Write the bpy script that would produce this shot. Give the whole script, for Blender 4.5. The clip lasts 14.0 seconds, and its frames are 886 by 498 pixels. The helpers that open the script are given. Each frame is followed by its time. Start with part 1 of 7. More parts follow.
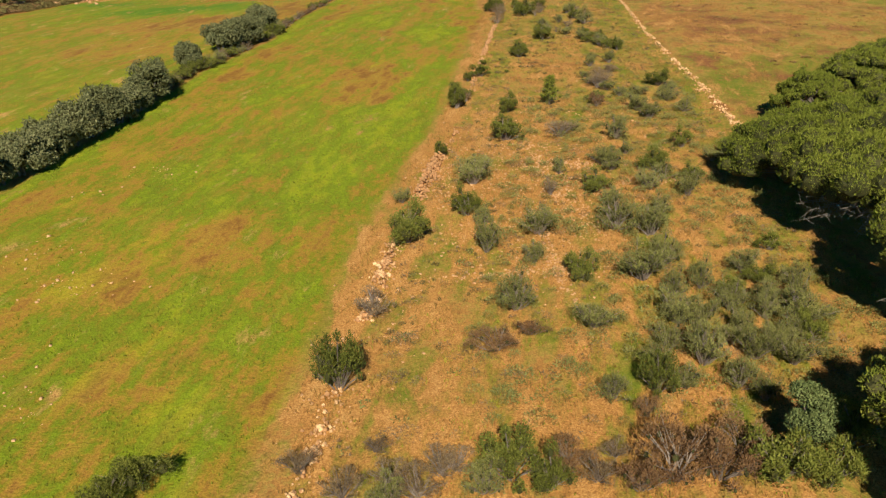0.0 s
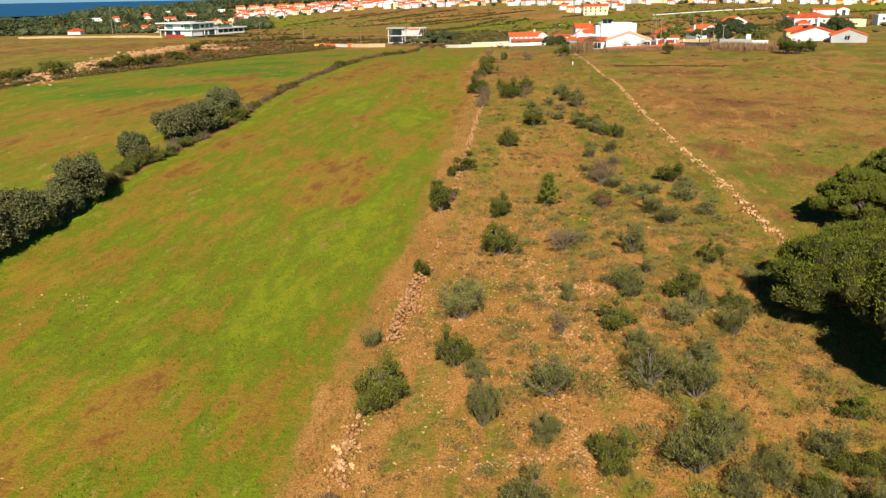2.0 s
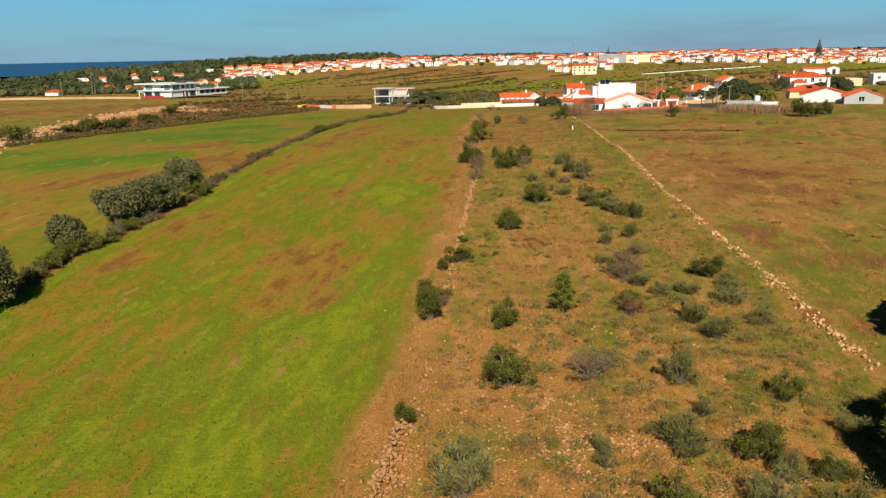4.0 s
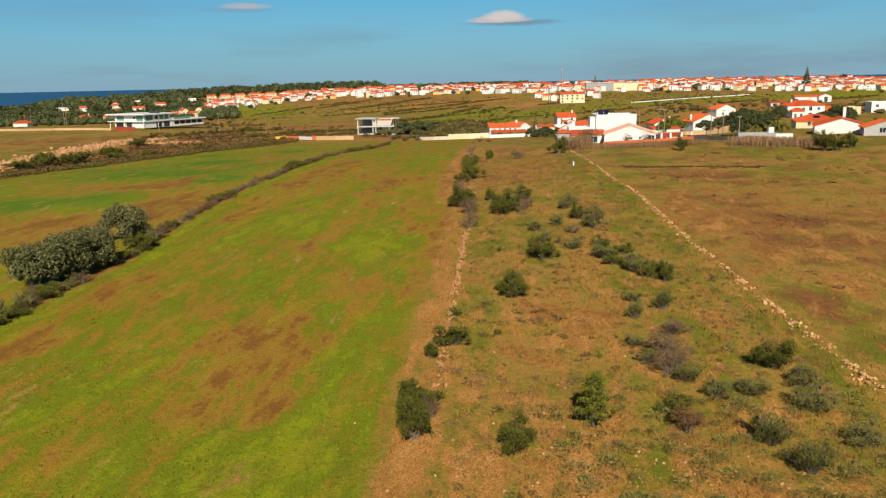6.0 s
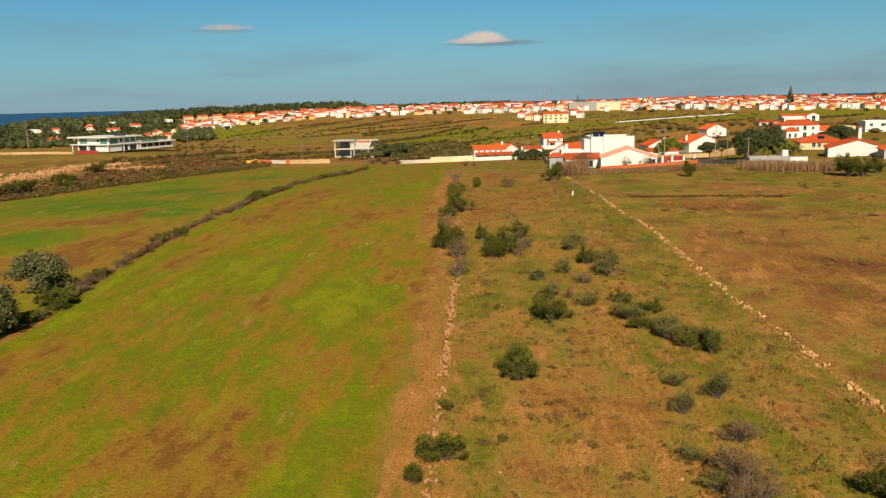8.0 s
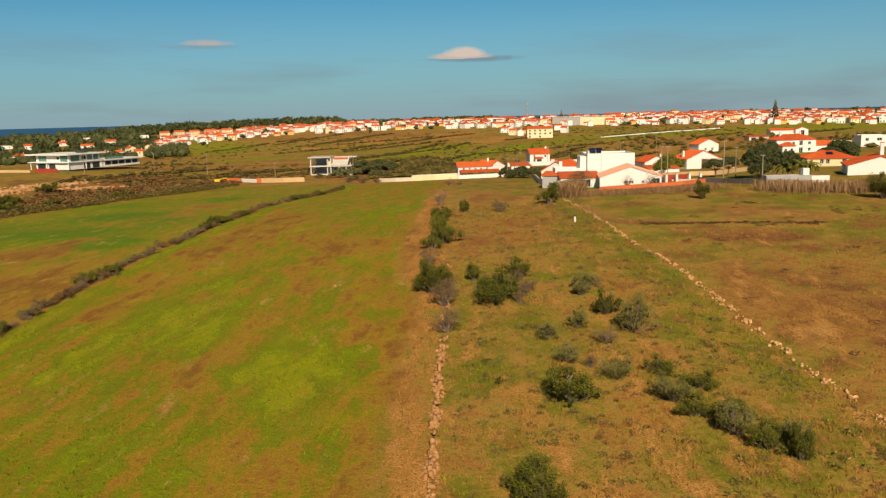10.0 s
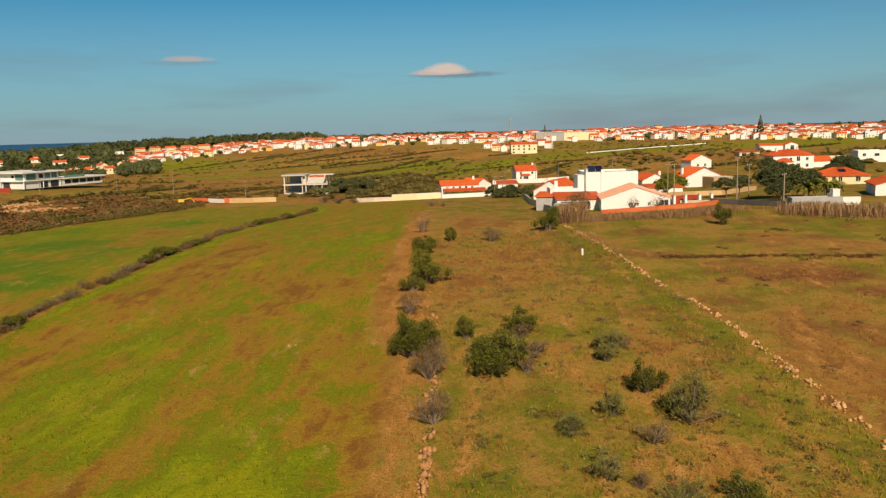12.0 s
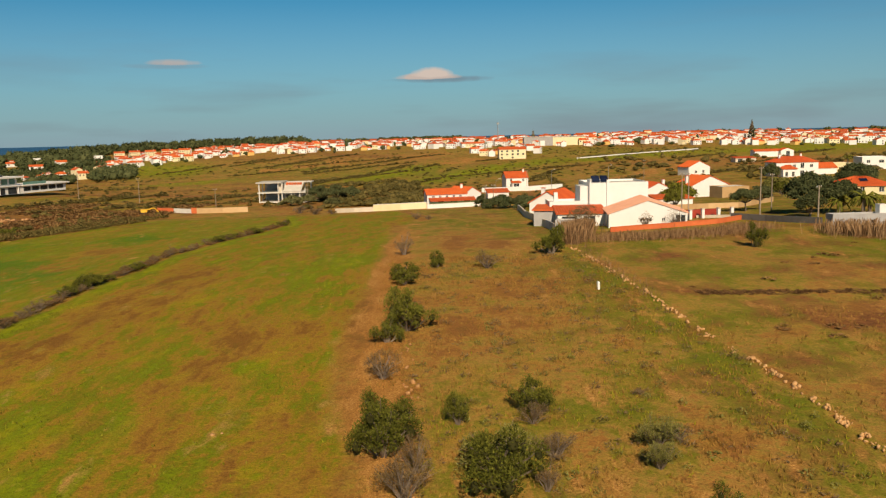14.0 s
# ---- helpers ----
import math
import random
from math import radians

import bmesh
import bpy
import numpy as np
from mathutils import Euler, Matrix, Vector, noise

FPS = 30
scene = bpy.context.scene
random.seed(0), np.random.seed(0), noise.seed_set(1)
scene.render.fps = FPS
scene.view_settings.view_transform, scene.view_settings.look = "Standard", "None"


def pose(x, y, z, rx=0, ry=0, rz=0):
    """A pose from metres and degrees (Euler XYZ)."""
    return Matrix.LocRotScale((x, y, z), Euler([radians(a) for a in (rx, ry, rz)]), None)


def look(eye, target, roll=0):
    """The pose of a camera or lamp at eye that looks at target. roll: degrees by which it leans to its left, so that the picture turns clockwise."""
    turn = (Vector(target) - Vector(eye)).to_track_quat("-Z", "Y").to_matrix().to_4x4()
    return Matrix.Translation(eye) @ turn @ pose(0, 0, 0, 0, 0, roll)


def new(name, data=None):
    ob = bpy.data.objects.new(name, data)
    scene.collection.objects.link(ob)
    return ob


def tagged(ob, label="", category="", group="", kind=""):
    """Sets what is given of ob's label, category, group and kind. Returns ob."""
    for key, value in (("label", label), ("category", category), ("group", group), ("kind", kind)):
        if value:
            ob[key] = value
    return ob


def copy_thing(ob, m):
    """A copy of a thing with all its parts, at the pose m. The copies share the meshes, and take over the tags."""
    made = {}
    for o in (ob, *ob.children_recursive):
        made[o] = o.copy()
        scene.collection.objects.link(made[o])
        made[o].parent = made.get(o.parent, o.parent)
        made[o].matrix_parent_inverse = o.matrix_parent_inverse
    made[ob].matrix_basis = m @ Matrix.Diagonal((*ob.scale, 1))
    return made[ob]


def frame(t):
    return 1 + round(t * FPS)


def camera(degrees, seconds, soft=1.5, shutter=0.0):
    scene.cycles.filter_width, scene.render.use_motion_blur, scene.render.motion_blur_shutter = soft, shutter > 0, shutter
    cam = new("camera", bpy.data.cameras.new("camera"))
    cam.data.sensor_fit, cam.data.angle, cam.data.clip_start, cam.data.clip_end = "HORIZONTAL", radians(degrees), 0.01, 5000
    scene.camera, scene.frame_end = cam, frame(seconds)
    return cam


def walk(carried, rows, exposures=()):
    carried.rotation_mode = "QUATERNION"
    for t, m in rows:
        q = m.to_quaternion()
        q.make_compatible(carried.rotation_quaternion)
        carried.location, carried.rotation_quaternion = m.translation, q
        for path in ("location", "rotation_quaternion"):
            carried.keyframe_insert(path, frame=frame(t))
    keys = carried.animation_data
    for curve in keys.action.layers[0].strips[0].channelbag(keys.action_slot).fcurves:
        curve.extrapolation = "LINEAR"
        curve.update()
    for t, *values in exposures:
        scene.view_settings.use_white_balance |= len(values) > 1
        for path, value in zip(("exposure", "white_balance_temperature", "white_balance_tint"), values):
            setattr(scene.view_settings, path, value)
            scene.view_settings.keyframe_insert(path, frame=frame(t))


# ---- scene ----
cam = camera(57.6, 14.0, 1.3)
METRES, EYE, TILT, LEAN, TURN = 135.0, 30.0, -13.3, 0.2, -4.6
ROWS = [
    (0.0, 0.0, 0.0, 0.0, -0.12, -9.17, 0.74),
    (0.5, 0.0003, 0.0317, 0.0074, -0.71, -8.06, 0.94),
    (1.0, 0.0005, 0.0646, 0.0147, -1.1, -6.84, 1.01),
    (1.5, 0.0008, 0.0979, 0.0225, -1.28, -5.6, 1.06),
    (2.0, 0.0012, 0.1315, 0.0305, -1.45, -4.34, 1.14),
    (2.5, 0.0019, 0.1653, 0.0384, -1.66, -3.12, 1.26),
    (3.0, 0.0028, 0.1991, 0.0465, -1.87, -2.0, 1.3),
    (5.5, 0.0088, 0.3727, 0.0879, -2.88, 1.03, 1.7),
    (6.0, 0.0102, 0.4074, 0.0962, -3.19, 1.49, 1.77),
    (6.5, 0.0119, 0.4419, 0.1045, -3.5, 1.95, 1.88),
    (7.0, 0.0136, 0.4764, 0.1127, -3.78, 2.3, 1.95),
    (7.5, 0.0157, 0.5113, 0.1207, -4.11, 2.57, 2.1),
    (8.0, 0.0176, 0.5459, 0.1286, -4.45, 2.82, 2.26),
    (10.5, 0.0321, 0.7212, 0.167, -6.0, 4.07, 2.72),
    (11.0, 0.0355, 0.7568, 0.175, -6.31, 4.33, 2.81),
    (11.5, 0.0392, 0.7925, 0.183, -6.61, 4.59, 2.92),
    (12.0, 0.0434, 0.8283, 0.1913, -6.94, 4.84, 3.01),
    (12.5, 0.048, 0.8641, 0.1995, -7.25, 5.01, 3.06),
    (13.0, 0.053, 0.8998, 0.2081, -7.54, 5.1, 3.04),
    (13.5, 0.0586, 0.9354, 0.217, -7.75, 5.09, 3.08),
    (14.0, 0.0644, 0.971, 0.2259, -7.89, 5.09, 3.1),
]
walk(cam, [(t, pose(0, 0, EYE, TILT, LEAN, TURN) @ pose(METRES * x, METRES * y, METRES * z, 90 + pitch, roll, yaw)) for t, x, y, z, yaw, pitch, roll in ROWS],
     [(0.0, 0.49, 5640, 6), (1.0, 0.46, 5660, 6), (2.0, 0.33, 5690, 6), (3.0, 0.17, 5740, 7), (5.0, 0.07, 5900, 8), (6.5, 0.02, 6130, 9), (8.0, -0.01, 6650, 10), (10.0, -0.04, 7000, 11), (14.0, -0.10, 7000, 12)])

# ---- sky and sun ----
SUN_BEARING, SUN_HEIGHT = 186.0, 35.5
world = bpy.data.worlds.new("sky")
scene.world = world
world.use_nodes = True
wn, wl = world.node_tree.nodes, world.node_tree.links
wn.clear()
sky = wn.new("ShaderNodeTexSky")
sky.sky_type, sky.sun_disc = "NISHITA", False
sky.sun_elevation, sky.sun_rotation = radians(SUN_HEIGHT), radians(SUN_BEARING)
sky.altitude, sky.air_density, sky.dust_density, sky.ozone_density = 60, 1.0, 0.6, 2.2


def wmath(op, a, b=None, c=None, clamp=False):
    n = wn.new("ShaderNodeMath")
    n.operation, n.use_clamp = op, clamp
    for i, v in enumerate((a, b, c)):
        if v is None:
            continue
        if isinstance(v, (int, float)):
            n.inputs[i].default_value = v
        else:
            wl.new(v, n.inputs[i])
    return n.outputs[0]


coord = wn.new("ShaderNodeTexCoord")
sep = wn.new("ShaderNodeSeparateXYZ")
wl.new(coord.outputs["Generated"], sep.inputs[0])
bearing = wmath("MULTIPLY", wmath("ARCTAN2", sep.outputs[0], sep.outputs[1]), 57.2958)
rise = wmath("MULTIPLY", wmath("ARCSINE", sep.outputs[2]), 57.2958)
wnoise = wn.new("ShaderNodeTexNoise")
wl.new(coord.outputs["Generated"], wnoise.inputs["Vector"])
wnoise.inputs["Scale"].default_value, wnoise.inputs["Detail"].default_value = 44, 7
band = wn.new("ShaderNodeTexNoise")
bmap = wn.new("ShaderNodeMapping")
bmap.inputs["Scale"].default_value = (2.2, 2.2, 16)
wl.new(coord.outputs["Generated"], bmap.inputs["Vector"])
wl.new(bmap.outputs[0], band.inputs["Vector"])
band.inputs["Scale"].default_value, band.inputs["Detail"].default_value = 1.6, 4


def cloud_mask(b0, e0, half_width, up, down):
    """A small lens of cloud: domed above, flat below."""
    u = wmath("DIVIDE", wmath("SUBTRACT", bearing, b0), half_width)
    v = wmath("SUBTRACT", rise, e0)
    v = wmath("MAXIMUM", wmath("DIVIDE", v, up), wmath("DIVIDE", v, -down))
    d = wmath("ADD", wmath("POWER", wmath("ABSOLUTE", u), 1.6), wmath("MULTIPLY", v, v))
    d = wmath("ADD", d, wmath("MULTIPLY", wmath("SUBTRACT", wnoise.outputs[0], 0.5), 1.3))
    return wmath("SUBTRACT", 1.15, d, clamp=True)


def wmix(fac, a, b, mode="MIX"):
    n = wn.new("ShaderNodeMix")
    n.data_type, n.blend_type = "RGBA", mode
    for sock, v in ((n.inputs[0], fac), (n.inputs[6], a), (n.inputs[7], b)):
        if isinstance(v, (int, float, tuple)):
            sock.default_value = v
        else:
            wl.new(v, sock)
    return n.outputs[2]


tint = wmix(1.0, sky.outputs[0], (0.28, 0.95, 1.24, 1), "MULTIPLY")
# the clear winter sky is darkened towards the zenith: deeper blue, less shadow fill
deep = wmath("MULTIPLY", wmath("DIVIDE", wmath("SUBTRACT", rise, 3.0), 36.0, clamp=True), 0.85)
tint = wmix(deep, tint, (0.0, 0.0, 0.0, 1))
haze = wmath("MULTIPLY", wmath("SUBTRACT", 1.0, wmath("DIVIDE", rise, 9.0), clamp=True), 0.72, clamp=True)
tint = wmix(haze, tint, (4.6, 5.95, 7.2, 1))
streak = wmath("MULTIPLY", wmath("SUBTRACT", band.outputs[0], 0.52, clamp=True), wmath("MULTIPLY", haze, 6.0), clamp=True)
tint = wmix(wmath("MULTIPLY", streak, 0.5), tint, (2.7, 2.9, 3.5, 1))
under = wmix(wmath("MULTIPLY", cloud_mask(12.9, 3.8, 3.6, 0.22, 0.26), 0.6), tint, (2.5, 2.8, 3.5, 1))
lit = wmix(wmath("MULTIPLY", cloud_mask(11.9, 3.92, 2.3, 0.34, 0.14), 1.5, clamp=True), under, (8.4, 7.2, 6.6, 1))
lit = wmix(wmath("MULTIPLY", cloud_mask(12.35, 4.1, 1.35, 0.58, 0.2), 1.5, clamp=True), lit, (9.6, 8.3, 7.5, 1))
lit = wmix(wmath("MULTIPLY", cloud_mask(-5.6, 4.85, 2.6, 0.25, 0.2), 0.35, clamp=True), lit, (3.4, 3.7, 4.2, 1))
lit = wmix(wmath("MULTIPLY", cloud_mask(-5.2, 5.05, 1.8, 0.30, 0.14), 0.75, clamp=True), lit, (7.6, 6.6, 6.2, 1))
back = wn.new("ShaderNodeBackground")
wl.new(lit, back.inputs[0])
back.inputs[1].default_value = 0.068
wout = wn.new("ShaderNodeOutputWorld")
wl.new(back.outputs[0], wout.inputs[0])

sun = new("sun", bpy.data.lights.new("sun", "SUN"))
sun.data.energy, sun.data.angle, sun.data.color = 5.6, radians(0.53), (1.0, 0.85, 0.64)
sb, sh = radians(SUN_BEARING), radians(SUN_HEIGHT)
sun_way = Vector((math.sin(sb) * math.cos(sh), math.cos(sb) * math.cos(sh), math.sin(sh)))
sun.matrix_world = look(sun_way * 300, (0, 0, 0))

# The lie of the land: a field that rises gently ahead, a shallow valley behind it, a long far ridge.
NEAR_Y = [-5000, -200, 0, 50, 75, 105, 137, 176, 210, 240, 262, 290]
NEAR_Z = [-8, -8, -3.2, 0.9, 3.4, 5.4, 7.8, 9.9, 11.4, 11.7, 11.2, 10.4]
FAR_Y = [290, 330, 368, 435, 470, 520, 650, 800, 900, 1000, 1200, 1320, 1500, 2000, 3000, 5200]
LEFT_Z = [10.4, 10.0, 9.9, 10.6, 11.0, 10.5, 5, 1, -1, -2, -2, 1.5, 12, 11, -4, -60]
MID_Z = [10.4, 9.0, 7.5, 5.8, 4.4, 2.8, 3.2, 6, 9.5, 12.5, 16.5, 18, 19, 14, -4, -60]
RIGHT_Z = [10.4, 9.4, 8.8, 8.4, 8.2, 8, 8, 10, 12.5, 16.5, 22, 22, 20, 17, 3, -60]


def height(x, y):
    x, y = np.asarray(x, float), np.asarray(y, float)
    s = x / np.maximum(y, 200)
    a, b = np.clip((s + 0.25) / 0.35, 0, 1), np.clip((s - 0.1) / 0.5, 0, 1)
    a, b = a * a * (3 - 2 * a), b * b * (3 - 2 * b)
    l, m, r = np.interp(y, FAR_Y, LEFT_Z), np.interp(y, FAR_Y, MID_Z), np.interp(y, FAR_Y, RIGHT_Z)
    far = l + (m - l) * a + (r - m) * b
    far = far - (7 * np.clip((-s - 0.11) / 0.1, 0, 1) + 10 * np.clip((-s - 0.27) / 0.08, 0, 1)) * np.clip((y - 700) / 500, 0, 1)
    z = np.where(y < 290, np.interp(y, NEAR_Y, NEAR_Z), far) + 0.0237 * np.clip(x, -120, 150) * np.clip((370 - y) / 110, 0, 1)
    return z + 0.12 * np.sin(x * 0.21 + 1.3 * np.sin(y * 0.05)) * np.sin(y * 0.17 + 0.4)

# ---- materials ----
def node_material(name):
    m = bpy.data.materials.new(name)
    m.use_nodes = True
    return m, m.node_tree.nodes, m.node_tree.links, m.node_tree.nodes["Principled BSDF"]


def noise_node(nt, scale, detail=4, rough=0.55, stretch=(1, 1, 1), turn=0.0, coords="Object"):
    n, l = nt.nodes, nt.links
    tc, mp, tx = n.new("ShaderNodeTexCoord"), n.new("ShaderNodeMapping"), n.new("ShaderNodeTexNoise")
    mp.vector_type = "TEXTURE"
    mp.inputs["Scale"].default_value = [1 / q for q in stretch]
    mp.inputs["Rotation"].default_value = (0, 0, radians(-turn))
    l.new(tc.outputs[coords], mp.inputs["Vector"])
    l.new(mp.outputs[0], tx.inputs["Vector"])
    tx.inputs["Scale"].default_value, tx.inputs["Detail"].default_value, tx.inputs["Roughness"].default_value = scale, detail, rough
    return tx.outputs[0]


def ramp_node(nt, fac, stops):
    r = nt.nodes.new("ShaderNodeValToRGB")
    while len(r.color_ramp.elements) < len(stops):
        r.color_ramp.elements.new(0.5)
    for e, (p, c) in zip(r.color_ramp.elements, stops):
        e.position, e.color = p, (*c, 1)
    nt.links.new(fac, r.inputs[0])
    return r.outputs[0]


def mix_node(nt, fac, a, b, mode="MIX"):
    n = nt.nodes.new("ShaderNodeMix")
    n.data_type, n.blend_type, n.clamp_factor = "RGBA", mode, True
    for sock, v in ((n.inputs[0], fac), (n.inputs[6], a), (n.inputs[7], b)):
        if isinstance(v, (int, float)):
            sock.default_value = v
        elif isinstance(v, tuple):
            sock.default_value = (*v, 1)
        else:
            nt.links.new(v, sock)
    return n.outputs[2]


def math_node(nt, op, a, b=0.0, clamp=False):
    n = nt.nodes.new("ShaderNodeMath")
    n.operation, n.use_clamp = op, clamp
    for i, v in enumerate((a, b)):
        if isinstance(v, (int, float)):
            n.inputs[i].default_value = v
        else:
            nt.links.new(v, n.inputs[i])
    return n.outputs[0]


def bump_node(nt, bsdf, fac, strength, distance):
    b = nt.nodes.new("ShaderNodeBump")
    b.inputs["Strength"].default_value, b.inputs["Distance"].default_value = strength, distance
    nt.links.new(fac, b.inputs["Height"])
    nt.links.new(b.outputs[0], bsdf.inputs["Normal"])


def surface(name, dark, light, scale=1.5, fine=14.0, rough=0.8, metal=0.0, bump=0.3, depth=0.02, spread=0.35, stretch=(1, 1, 1)):
    """A weathered surface: two scales of noise between two colours, a little different on every piece."""
    m, n, l, p = node_material(name)
    nt = m.node_tree
    big, small = noise_node(nt, scale, 5, 0.6, stretch), noise_node(nt, fine, 4, 0.6, stretch)
    info = n.new("ShaderNodeObjectInfo")
    f = math_node(nt, "ADD", math_node(nt, "MULTIPLY", big, 0.65), math_node(nt, "MULTIPLY", small, 0.35))
    f = math_node(nt, "ADD", f, math_node(nt, "MULTIPLY", math_node(nt, "SUBTRACT", info.outputs["Random"], 0.5), spread))
    l.new(ramp_node(nt, f, [(0.25, dark), (0.75, light)]), p.inputs["Base Color"])
    p.inputs["Roughness"].default_value, p.inputs["Metallic"].default_value = rough, metal
    if bump:
        bump_node(nt, p, small, bump, depth)
    return m


def foliage(name, shade, mid, tip, rough=0.85, spread=0.25):
    """Leaves, each a little different, each plant a little different."""
    m, n, l, p = node_material(name)
    nt = m.node_tree
    geo, info = n.new("ShaderNodeNewGeometry"), n.new("ShaderNodeObjectInfo")
    f = math_node(nt, "ADD", math_node(nt, "MULTIPLY", geo.outputs["Random Per Island"], 0.6), math_node(nt, "MULTIPLY", noise_node(nt, 3.0, 3), 0.4))
    f = math_node(nt, "ADD", f, math_node(nt, "MULTIPLY", math_node(nt, "SUBTRACT", info.outputs["Random"], 0.5), spread))
    l.new(ramp_node(nt, f, [(0.1, shade), (0.5, mid), (0.95, tip)]), p.inputs["Base Color"])
    p.inputs["Roughness"].default_value = rough
    p.inputs["Specular IOR Level"].default_value = 0.08
    return m


